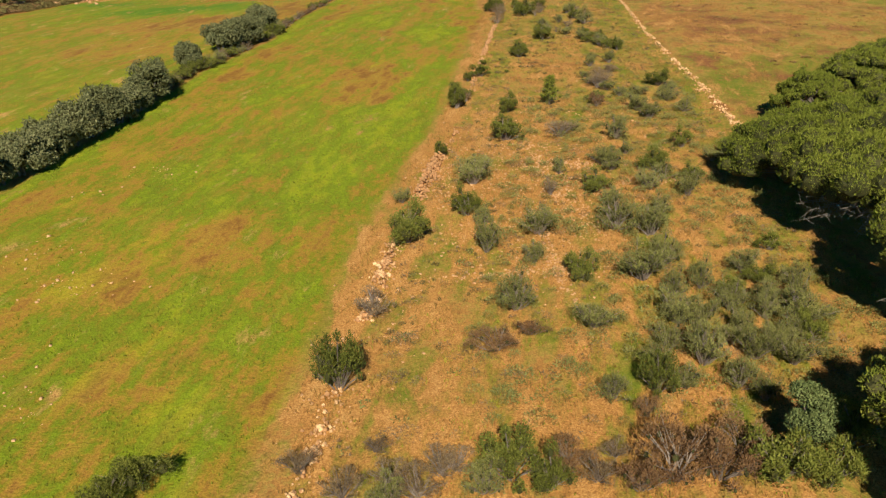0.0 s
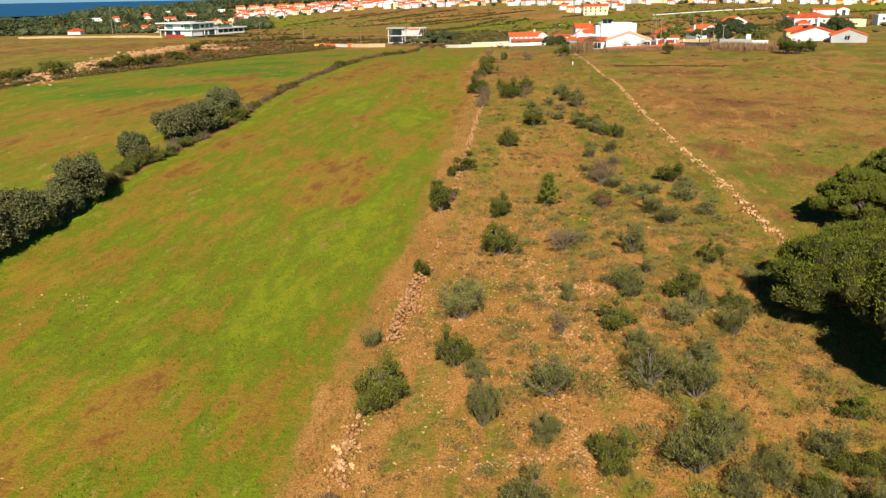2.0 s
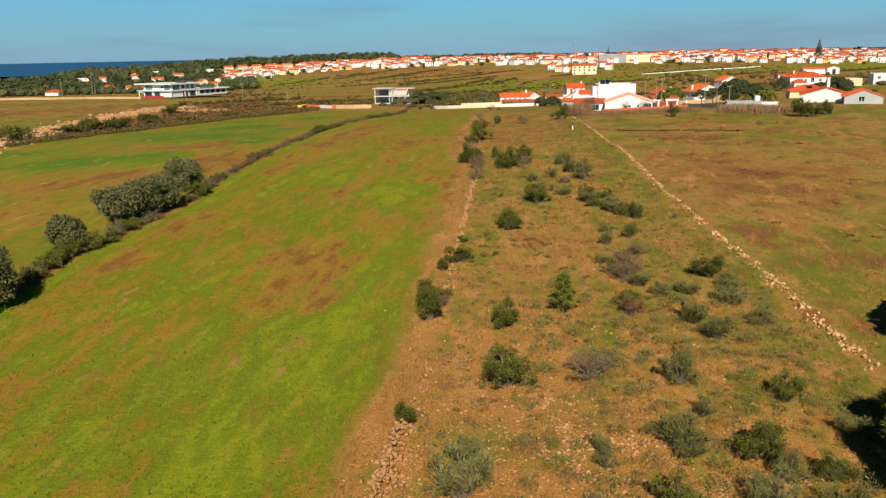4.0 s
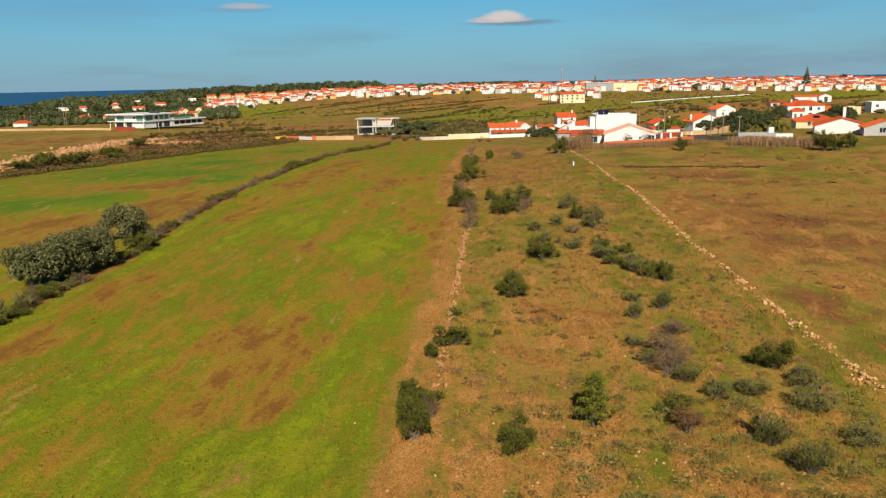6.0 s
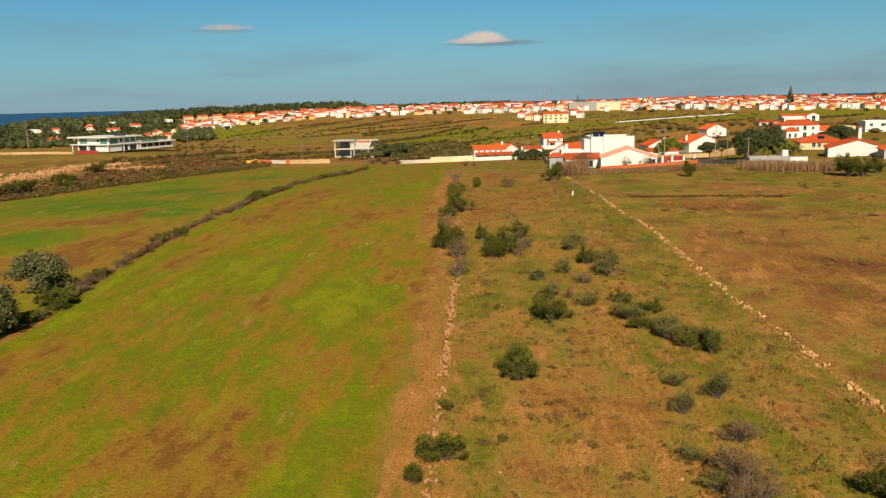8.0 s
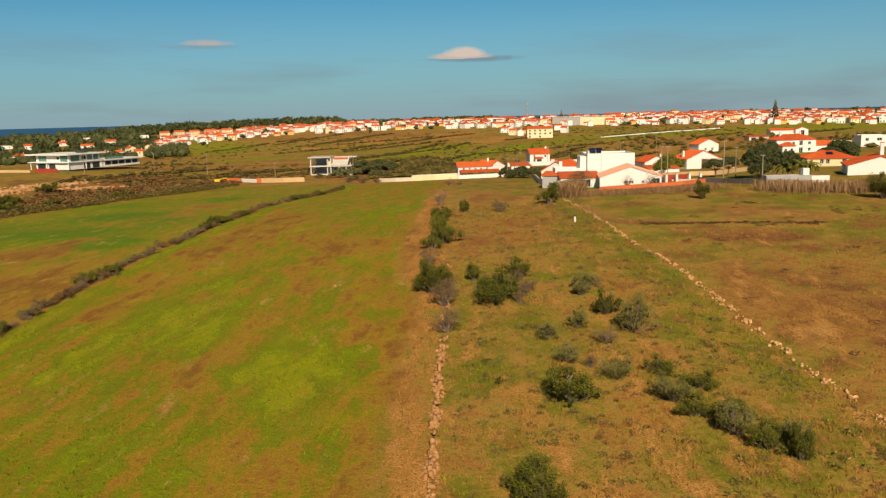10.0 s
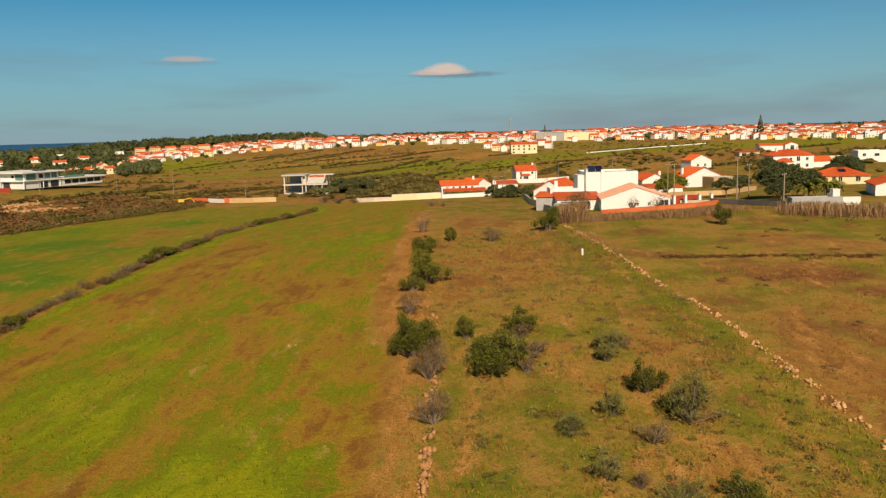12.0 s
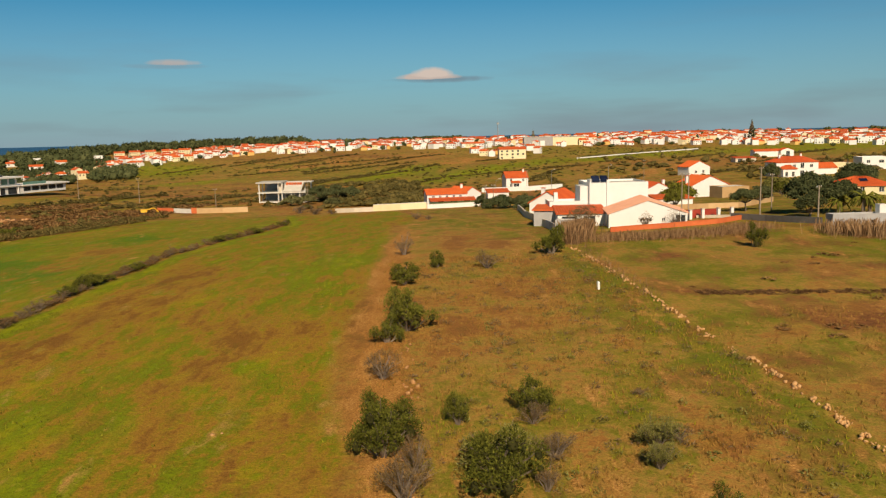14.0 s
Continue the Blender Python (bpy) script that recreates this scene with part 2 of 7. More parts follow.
MAT = {
    "leaf_green": foliage("leaf_green", (0.042, 0.046, 0.008), (0.114, 0.118, 0.017), (0.215, 0.202, 0.036)),
    "leaf_olive": foliage("leaf_olive", (0.070, 0.067, 0.018), (0.172, 0.162, 0.040), (0.31, 0.285, 0.092)),
    "leaf_brown": foliage("leaf_brown", (0.085, 0.055, 0.024), (0.175, 0.115, 0.056), (0.30, 0.21, 0.11)),
    "leaf_red": foliage("leaf_red", (0.090, 0.046, 0.020), (0.185, 0.100, 0.042), (0.31, 0.180, 0.075)),
    "leaf_yellow": foliage("leaf_yellow", (0.055, 0.062, 0.010), (0.130, 0.135, 0.018), (0.23, 0.22, 0.040)),
    "leaf_pine": foliage("leaf_pine", (0.066, 0.078, 0.009), (0.150, 0.162, 0.017), (0.260, 0.255, 0.036)),
    "leaf_pale": foliage("leaf_pale", (0.070, 0.085, 0.024), (0.150, 0.172, 0.052), (0.26, 0.275, 0.10)),
    "dead_wood": surface("dead_wood", (0.10, 0.080, 0.060), (0.26, 0.21, 0.165), 4, 30, 0.9, bump=0.4),
    "leaf_oak": foliage("leaf_oak", (0.054, 0.058, 0.022), (0.122, 0.122, 0.046), (0.235, 0.218, 0.098)),
    # near-black leaf tone: shade inside the crowns, put into the colour
    "crown_shade": foliage("crown_shade", (0.026, 0.026, 0.008), (0.048, 0.046, 0.014), (0.075, 0.068, 0.024)),
    "leaf_far": foliage("leaf_far", (0.034, 0.044, 0.018), (0.074, 0.086, 0.034), (0.130, 0.135, 0.056)),
    "heath": foliage("heath", (0.115, 0.062, 0.026), (0.220, 0.122, 0.046), (0.34, 0.21, 0.085)),
    "scrub_far": foliage("scrub_far", (0.056, 0.049, 0.015), (0.120, 0.095, 0.029), (0.20, 0.152, 0.050)),
    "reed": foliage("reed", (0.13, 0.072, 0.036), (0.27, 0.155, 0.076), (0.44, 0.285, 0.15)),
    "grass_green": foliage("grass_green", (0.10, 0.105, 0.010), (0.19, 0.190, 0.013), (0.33, 0.28, 0.026)),
    "grass_dry": foliage("grass_dry", (0.14, 0.080, 0.020), (0.265, 0.148, 0.034), (0.43, 0.26, 0.068)),
    "bark": surface("bark", (0.09, 0.065, 0.045), (0.26, 0.20, 0.15), 4, 30, 0.9, bump=0.6),
    "stone": surface("stone", (0.38, 0.185, 0.066), (0.80, 0.50, 0.230), 3, 22, 0.9, bump=0.7, depth=0.03, spread=0.5),
    "white": surface("white", (0.70, 0.69, 0.67), (0.82, 0.81, 0.79), 0.4, 9, 0.75, bump=0.1, spread=0.1),
    "cream": surface("cream", (0.66, 0.55, 0.32), (0.80, 0.70, 0.46), 0.4, 9, 0.8, bump=0.1, spread=0.4),
    "ochre": surface("ochre", (0.62, 0.36, 0.10), (0.76, 0.48, 0.16), 0.4, 9, 0.8, bump=0.1, spread=0.3),
    "old_wall": surface("old_wall", (0.40, 0.34, 0.26), (0.70, 0.62, 0.50), 0.5, 6, 0.9, bump=0.4, spread=0.2),
    "concrete": surface("concrete", (0.46, 0.43, 0.38), (0.66, 0.63, 0.57), 0.6, 8, 0.85, bump=0.3),
    "grey_wall": surface("grey_wall", (0.30, 0.29, 0.29), (0.48, 0.47, 0.46), 0.6, 8, 0.85, bump=0.3),
    "dark_wall": surface("dark_wall", (0.06, 0.055, 0.05), (0.13, 0.12, 0.11), 0.6, 8, 0.9, bump=0.3),
    "red_wall": surface("red_wall", (0.48, 0.095, 0.028), (0.64, 0.165, 0.050), 0.5, 7, 0.85, bump=0.3),
    "earth_wall": surface("earth_wall", (0.42, 0.26, 0.12), (0.62, 0.42, 0.22), 0.5, 7, 0.9, bump=0.4),
    "brown_wall": surface("brown_wall", (0.20, 0.125, 0.055), (0.34, 0.23, 0.12), 0.5, 7, 0.9, bump=0.4),
    "tile": surface("tile", (0.42, 0.058, 0.012), (0.68, 0.135, 0.026), 0.5, 6, 0.8, bump=0.5, depth=0.05, spread=0.3),
    "tile_pale": surface("tile_pale", (0.60, 0.27, 0.17), (0.76, 0.40, 0.27), 0.5, 6, 0.8, bump=0.5, depth=0.05),
    "sheet_roof": surface("sheet_roof", (0.55, 0.54, 0.50), (0.70, 0.68, 0.62), 0.2, 4, 0.6, bump=0.1),
    "glass": surface("glass", (0.015, 0.020, 0.025), (0.05, 0.06, 0.07), 0.8, 3, 0.12, bump=0, spread=0.2),
    "glass_green": surface("glass_green", (0.08, 0.20, 0.18), (0.16, 0.32, 0.28), 0.4, 2, 0.1, bump=0, spread=0.2),
    "panel": surface("panel", (0.008, 0.012, 0.035), (0.02, 0.03, 0.07), 1, 6, 0.15, bump=0),
    "wood_pole": surface("wood_pole", (0.20, 0.15, 0.10), (0.36, 0.29, 0.22), 2, 20, 0.85, bump=0.4),
    "metal": surface("metal", (0.32, 0.32, 0.32), (0.5, 0.5, 0.5), 2, 20, 0.45, metal=0.8, bump=0.05),
    "paint_red": surface("paint_red", (0.28, 0.03, 0.02), (0.42, 0.06, 0.03), 1, 8, 0.5, bump=0),
    "paint_dark": surface("paint_dark", (0.02, 0.022, 0.028), (0.05, 0.05, 0.06), 1, 8, 0.35, bump=0),
    "paint_grey": surface("paint_grey", (0.35, 0.36, 0.38), (0.5, 0.5, 0.52), 1, 8, 0.35, bump=0),
    "yellow_paint": surface("yellow_paint", (0.70, 0.36, 0.02), (0.85, 0.48, 0.04), 1, 8, 0.45, bump=0),
    "blue_cover": surface("blue_cover", (0.10, 0.13, 0.20), (0.18, 0.22, 0.32), 1, 8, 0.5, bump=0.1),
    "rubber": surface("rubber", (0.015, 0.015, 0.015), (0.03, 0.03, 0.03), 3, 20, 0.8, bump=0),
    "sand": surface("sand", (0.40, 0.19, 0.07), (0.70, 0.45, 0.23), 0.3, 3, 0.95, bump=0.5, depth=0.1),
    "asphalt": surface("asphalt", (0.05, 0.05, 0.05), (0.10, 0.095, 0.09), 0.5, 10, 0.9, bump=0.2),
}


def ground_material():
    """Grass, bare red earth, heath and green crop, by the cover stored on the ground, broken up by noise."""
    m, n, l, p = node_material("ground")
    nt = m.node_tree

    def cover(name):
        a = n.new("ShaderNodeAttribute")
        a.attribute_name = name
        return a.outputs["Fac"]

    def edge(value, rag, gain):
        v = math_node(nt, "ADD", value, math_node(nt, "MULTIPLY", math_node(nt, "SUBTRACT", rag, 0.5), 3.0))
        return math_node(nt, "MULTIPLY", math_node(nt, "SUBTRACT", v, 0.5 - 0.5 / gain), gain, clamp=True)

    # rows run along the field, about 14 degrees off the y axis
    rows = noise_node(nt, 0.11, 6, 0.62, (2.2, 0.55, 1), 14)
    big = noise_node(nt, 0.033, 3, 0.5, (1.6, 0.7, 1), 14)
    patch = noise_node(nt, 0.17, 5, 0.6)
    patch2 = noise_node(nt, 0.26, 6, 0.68, (1.5, 0.6, 1), 14)
    tuft = noise_node(nt, 1.6, 5, 0.7)
    fine = noise_node(nt, 7.0, 4, 0.7)

    def drift(*terms):
        g = cover("lush")
        for v, k in terms:
            g = math_node(nt, "ADD", g, math_node(nt, "MULTIPLY", math_node(nt, "SUBTRACT", v, 0.5), k))
        return g

    streak = noise_node(nt, 0.5, 6, 0.7, (1.6, 0.45, 1), 14)
    sown = ramp_node(nt, drift((rows, 1.3), (big, 0.5), (patch2, 1.7), (streak, 1.2), (tuft, 1.0)),
                     [(0.00, (0.220, 0.105, 0.020)), (0.18, (0.300, 0.158, 0.024)), (0.36, (0.300, 0.190, 0.020)), (0.48, (0.222, 0.184, 0.011)), (0.62, (0.168, 0.192, 0.008)), (0.80, (0.178, 0.222, 0.007)), (1.0, (0.250, 0.268, 0.008))])
    # golden dead grass lies in loose swathes over the green
    sown = mix_node(nt, math_node(nt, "MULTIPLY", math_node(nt, "SUBTRACT", noise_node(nt, 0.23, 5, 0.65, (1.9, 0.5, 1), 20), 0.52), 3.2, True), sown, (0.340, 0.225, 0.026))
    # yellow flowering weeds and darker growth in drifts
    sown = mix_node(nt, math_node(nt, "MULTIPLY", math_node(nt, "SUBTRACT", noise_node(nt, 0.19, 4, 0.6, (1.5, 0.6, 1), 32), 0.56), 3.4, True), sown, (0.330, 0.300, 0.010))
    sown = mix_node(nt, math_node(nt, "MULTIPLY", math_node(nt, "SUBTRACT", noise_node(nt, 0.31, 5, 0.7, (1.5, 0.5, 1), 5), 0.55), 3.0, True), sown, (0.115, 0.120, 0.010))
    verdant = ramp_node(nt, math_node(nt, "ADD", math_node(nt, "MULTIPLY", patch2, 0.5), math_node(nt, "MULTIPLY", tuft, 0.5)), [(0.36, (0.072, 0.128, 0.008)), (0.5, (0.105, 0.185, 0.010)), (0.66, (0.165, 0.218, 0.012))])
    dry = ramp_node(nt, drift((patch, 1.7), (rows, 1.1), (big, 0.7), (tuft, 1.2)),
                    [(0.00, (0.265, 0.120, 0.034)), (0.17, (0.355, 0.172, 0.042)), (0.32, (0.335, 0.212, 0.048)), (0.45, (0.270, 0.198, 0.034)), (0.58, (0.205, 0.180, 0.022)), (0.80, (0.150, 0.168, 0.014))])
    # straw-coloured grass and dark low weeds in the meadows
    dry = mix_node(nt, math_node(nt, "MULTIPLY", math_node(nt, "SUBTRACT", noise_node(nt, 0.28, 5, 0.65, (1.3, 0.8, 1), 40), 0.52), 3.0, True), dry, (0.350, 0.200, 0.034))
    dry = mix_node(nt, math_node(nt, "MULTIPLY", math_node(nt, "SUBTRACT", noise_node(nt, 0.45, 5, 0.7, (0.8, 1.2, 1), 60), 0.54), 3.0, True), dry, (0.125, 0.095, 0.021))
    bare = ramp_node(nt, math_node(nt, "ADD", math_node(nt, "MULTIPLY", patch2, 0.5), math_node(nt, "MULTIPLY", fine, 0.5)),
                     [(0.34, (0.275, 0.115, 0.028)), (0.50, (0.400, 0.186, 0.046)), (0.66, (0.510, 0.285, 0.090))])
    heath = ramp_node(nt, math_node(nt, "ADD", math_node(nt, "MULTIPLY", patch2, 0.5), math_node(nt, "MULTIPLY", tuft, 0.5)),
                      [(0.36, (0.112, 0.050, 0.024)), (0.5, (0.235, 0.098, 0.034)), (0.64, (0.330, 0.168, 0.046))])
    c = mix_node(nt, cover("crop"), dry, sown)
    c = mix_node(nt, edge(cover("deep"), patch2, 1.9), c, verdant)
    c = mix_node(nt, edge(cover("heath"), math_node(nt, "ADD", math_node(nt, "MULTIPLY", patch, 0.6), math_node(nt, "MULTIPLY", patch2, 0.4)), 2.6), c, heath)
    c = mix_node(nt, edge(cover("bare"), patch2, 2.6), c, bare)
    speck = math_node(nt, "MULTIPLY", math_node(nt, "SUBTRACT", fine, 0.5), 2.4)
    c = mix_node(nt, 1.0, c, ramp_node(nt, math_node(nt, "ADD", speck, 0.5, True), [(0.0, (0.62, 0.60, 0.62)), (0.5, (1, 1, 1)), (1.0, (1.30, 1.28, 1.2))]), "MULTIPLY")
    l.new(c, p.inputs["Base Color"])
    p.inputs["Roughness"].default_value = 1.0
    p.inputs["Specular IOR Level"].default_value = 0.1
    bump_node(nt, p, math_node(nt, "ADD", math_node(nt, "MULTIPLY", tuft, 0.7), math_node(nt, "MULTIPLY", fine, 0.3)), 0.8, 0.28)
    return m


def sea_material():
    m, n, l, p = node_material("sea")
    nt = m.node_tree
    l.new(ramp_node(nt, noise_node(nt, 0.004, 4, 0.6, (1, 4, 1)), [(0.3, (0.012, 0.060, 0.150)), (0.7, (0.022, 0.095, 0.210))]), p.inputs["Base Color"])
    p.inputs["Roughness"].default_value = 0.45
    bump_node(nt, p, noise_node(nt, 0.2, 4), 0.3, 1.0)
    return m


# ---- building blocks ----
class Shape:
    """Collects vertices and faces for one mesh."""

    def __init__(self):
        self.v, self.f = [], []

    def add(self, verts, faces):
        k = len(self.v)
        self.v += [tuple(q) for q in verts]
        self.f += [tuple(k + i for i in f) for f in faces]
        return self

    def box(self, x0, x1, y0, y1, z0, z1):
        return self.add([(x0, y0, z0), (x1, y0, z0), (x1, y1, z0), (x0, y1, z0), (x0, y0, z1), (x1, y0, z1), (x1, y1, z1), (x0, y1, z1)],
                        [(3, 2, 1, 0), (4, 5, 6, 7), (0, 1, 5, 4), (1, 2, 6, 5), (2, 3, 7, 6), (3, 0, 4, 7)])

    def prism(self, low, high):
        """A solid between two polygons of the same count."""
        n = len(low)
        return self.add(list(low) + list(high), [tuple(range(n - 1, -1, -1)), tuple(range(n, 2 * n))] + [(i, (i + 1) % n, n + (i + 1) % n, n + i) for i in range(n)])

    def tube(self, a, b, r0, r1, sides=6):
        a, b = Vector(a), Vector(b)
        d = (b - a).normalized()
        u = d.cross(Vector((0.3, 0.9, 0.1))).normalized()
        w = d.cross(u)
        ring = [(math.cos(q), math.sin(q)) for q in (2 * math.pi * i / sides for i in range(sides))]
        return self.prism([a + (u * c + w * s) * r0 for c, s in ring], [b + (u * c + w * s) * r1 for c, s in ring])

    def mesh(self, name, material, smooth=False):
        me = bpy.data.meshes.new(name)
        me.from_pydata(self.v, [], self.f)
        me.materials.append(MAT[material] if isinstance(material, str) else material)
        if smooth:
            me.polygons.foreach_set("use_smooth", [True] * len(me.polygons))
        return me


def array_mesh(name, verts, faces, material):
    """A mesh from arrays; all faces have the same number of corners."""
    verts, faces = np.asarray(verts, np.float32), np.asarray(faces, np.int32)
    me = bpy.data.meshes.new(name)
    me.vertices.add(len(verts))
    me.vertices.foreach_set("co", verts.ravel())
    k = faces.shape[1]
    me.loops.add(faces.size)
    me.loops.foreach_set("vertex_index", faces.ravel())
    me.polygons.add(len(faces))
    me.polygons.foreach_set("loop_start", np.arange(0, faces.size, k, dtype=np.int32))
    me.polygons.foreach_set("loop_total", np.full(len(faces), k, np.int32))
    me.update(calc_edges=True)
    me.materials.append(MAT[material] if isinstance(material, str) else material)
    return me


def part(name, me, parent, label="", m=None):
    """Links a mesh as one part of a thing or of a part."""
    ob = new(name, me)
    ob.parent = parent
    if m is not None:
        ob.matrix_basis = m
    if label:
        tagged(ob, label)
    return ob


def thing(name, m, label, category, group="", kind=""):
    ob = new(name)
    ob.empty_display_size = 0.3
    ob.matrix_basis = m
    return tagged(ob, label, category, group, kind)


def on_ground(x, y, turn=0.0, sink=0.05):
    return pose(x, y, float(height(x, y)) - sink, 0, 0, turn)


WALL_L_Y = [20, 37, 44, 56, 65, 80, 88, 96, 118, 141, 156, 171, 237, 284, 330]
WALL_L_X = [-11, -6.0, -4.1, -1.5, 0.3, 4.4, 6.5, 9.3, 14.0, 19.1, 22.3, 26.0, 38.1, 49.5, 61]
WALL_R_Y = [20, 60, 94, 104, 118, 130, 147, 172, 182, 197, 212, 229, 241]
WALL_R_X = [36, 40, 44.0, 45.2, 46.7, 47.5, 49.6, 53.6, 55.4, 56.4, 58.3, 61.0, 62.2]
HEDGE_Y = [20, 88, 99, 114, 124, 136, 147, 160, 184, 213, 231, 250, 270, 303, 320]
HEDGE_X = [-62, -41, -38.5, -34.5, -32, -29.5, -25, -20.5, -16.5, -9, -4, 0.8, 5.5, 18, 25]
HEATH_Y = [20, 150, 213, 241, 262, 280, 296, 306, 323, 340, 378]
HEATH_X = [-125, -105, -88, -78, -68, -56, -47, -39, -29, -18, -5]


def wall_l(y):
    return np.interp(y, WALL_L_Y, WALL_L_X)


def wall_r(y):
    return np.interp(y, WALL_R_Y, WALL_R_X)


def hedge_x(y):
    return np.interp(y, HEDGE_Y, HEDGE_X)


def heath_x(y):
    return np.interp(y, HEATH_Y, HEATH_X)


# ---- ground and sea ----
def steps(dense_from, dense_to, step, far_from, far_to, grow=1.09):
    mid = list(np.arange(dense_from, dense_to + 0.1, step))
    lo, hi, s = [], [], step
    a, b = dense_from, dense_to
    while a > far_from or b < far_to:
        s *= grow
        if a > far_from:
            a -= s
            lo.append(a)
        if b < far_to:
            b += s
            hi.append(b)
    return np.array(lo[::-1] + mid + hi)


def soft(v, a, b):
    t = np.clip((v - a) / (b - a), 0, 1)
    return t * t * (3 - 2 * t)


def blob(x, y, cx, cy, rx, ry, turn=0.0):
    c, s = math.cos(radians(turn)), math.sin(radians(turn))
    u, v = (x - cx) * c + (y - cy) * s, -(x - cx) * s + (y - cy) * c
    return np.exp(-((u / rx) ** 2 + (v / ry) ** 2))


def covers(x, y):
    """What grows where: green growth, bare earth, heath, sown crop and lush grass, each from 0 to 1."""
    wl_, wr_, hx_, tx_ = wall_l(y), wall_r(y), hedge_x(y), heath_x(y)
    near = 1 - soft(y, 352, 366)
    left_field = soft(x, hx_, hx_ + 2) * (1 - soft(x, wl_ - 4.6, wl_ - 2.6)) * near
    strip = soft(x, wl_ - 1.5, wl_ + 0.5) * (1 - soft(x, wr_ - 0.5, wr_ + 0.5)) * near
    outer = (1 - soft(x, hx_ - 1, hx_)) * soft(x, tx_ - 1, tx_ + 1) * near
    right = soft(x, wr_, wr_ + 1) * near
    far = 1 - near
    track = soft(x, wl_ - 4.8, wl_ - 2.6) * (1 - soft(x, wl_ - 1.6, wl_ + 0.8)) * (1 - soft(y, 300, 330))
    # ragged outlines for the patches of growth
    wx = x + 1.3 * np.sin(0.43 * y + 1.9 * np.sin(0.31 * x)) + 0.9 * np.sin(0.97 * y + 0.61 * x)
    wy = y + 1.6 * np.sin(0.37 * x + 1.7 * np.sin(0.23 * y)) + 1.1 * np.sin(0.83 * x - 0.71 * y)

    def patches(rows, turn=-8):
        total = np.zeros_like(x)
        for cx, cy, rx, ry, k in rows:
            total += k * blob(wx, wy, cx, cy, rx, ry, turn)
        return total

    sown_near = [(-2.1, 99.3, 7.9, 13.8, 0.38), (-11.6, 83, 9.2, 10.1, 0.3), (-12.9, 59.9, 6.1, 5.4, 0.35), (-23.5, 88.5, 6.6, 4.2, 0.2), (-14.3, 45, 3.3, 3.5, 0.3), (-22.4, 54.2, 3.4, 3.2, 0.25),
                 (-2.2, 118, 5.9, 7.3, -0.34), (-17.4, 72.2, 5.4, 3.6, -0.4), (-23.1, 64.3, 4.4, 3.5, -0.35), (-32.4, 83.8, 5, 4.2, -0.3), (-29, 95.8, 3.5, 2.9, -0.3), (-22, 48.2, 3.9, 2.3, -0.3), (-5.8, 47.4, 1.8, 5, -0.35),
                 (-13.2, 85.9, 2.6, 3.5, -0.45), (-16, 80.6, 2, 3.2, -0.4), (-4.3, 73.1, 2.5, 1.8, -0.35), (-18.1, 78.3, 3.5, 3.7, 0.2)]
    sown_mid = [(0.7, 130.3, 4.4, 6.5, -0.32), (9.7, 156.4, 6.4, 5.5, 0.4), (0.7, 143.6, 7.6, 7.2, 0.25), (-12.5, 121.8, 6.1, 3.9, 0.25), (3.4, 157.7, 2.8, 5.8, -0.3), (-23.4, 133.6, 4.4, 3.9, -0.4), (-19.1, 147, 4.3, 4.4, -0.4),
                (11.2, 160.5, 4.7, 8.2, 0.35), (-1.3, 172, 7.2, 12.1, 0.2), (2.1, 110.1, 4.1, 3.5, 0.3), (-17.8, 138.3, 3.5, 3.7, 0.35), (-14.1, 120.5, 2.5, 4, 0.35), (8.5, 121.1, 2.7, 2.9, 0.2), (-3.6, 128.4, 5.4, 3.4, -0.25),
                (19, 165.4, 3.1, 5.4, -0.5), (10.1, 140.4, 6.5, 3.9, -0.3), (3.8, 163.4, 2.4, 4.4, -0.4), (1, 157.9, 3.1, 2.6, -0.2)]
    sown_far = [(1.4, 175, 5, 5.4, 0.3), (18.5, 199.2, 3.1, 5.2, 0.2), (26.1, 241.4, 6.5, 8.3, 0.25), (2.5, 191.8, 4, 4.5, 0.25), (-6.8, 167.1, 2.6, 4.2, 0.4), (14.5, 198, 3, 8, -0.45), (17.5, 152.8, 2.5, 5.6, -0.3), (17.9, 206.5, 3, 6, -0.35),
                (23.9, 205.8, 2.9, 5.1, -0.25), (33, 244.9, 4.2, 7.3, 0.25), (21.5, 190.9, 2.5, 3.5, 0.35), (25.2, 223.5, 3.3, 4.7, 0.25), (-8.8, 184.8, 2.9, 4.7, -0.5), (-5.2, 196.2, 3.3, 4.5, -0.5), (-0.5, 207.5, 3.7, 5.1, -0.5), (4.5, 225.1, 3.9, 6.5, -0.5), (9.5, 242, 4, 9, -0.4)]
    verdant = [(-25.2, 271.5, 13.2, 11, 0.9), (-16.7, 226.3, 4.5, 6.5, 1.0), (-4.6, 305, 7.2, 9, 0.9), (-40.9, 207.9, 13.5, 5, 0.8), (-33, 243, 20, 9, 0.9), (-54.6, 203.7, 14.6, 6, 0.7), (-11.9, 255, 6.3, 7.5, 0.6), (-70, 225, 12, 7, 0.7), (-50, 262, 16, 7, 0.6), (-30, 300, 10, 8, 0.7)]
    parched = [(-22.6, 225.8, 5, 8, -0.45), (-14.2, 265, 6, 12, -0.35), (-30, 221, 11, 6, -0.5), (-32.8, 189.4, 10.6, 5.8, -0.45), (-41.7, 180.8, 18.2, 6.6, -0.45), (-20.5, 198.9, 6, 11, -0.55), (-4.3, 233.9, 5.9, 4.9, -0.35), (-45, 160, 12, 14, -0.3), (-8, 285, 6, 10, -0.3)]
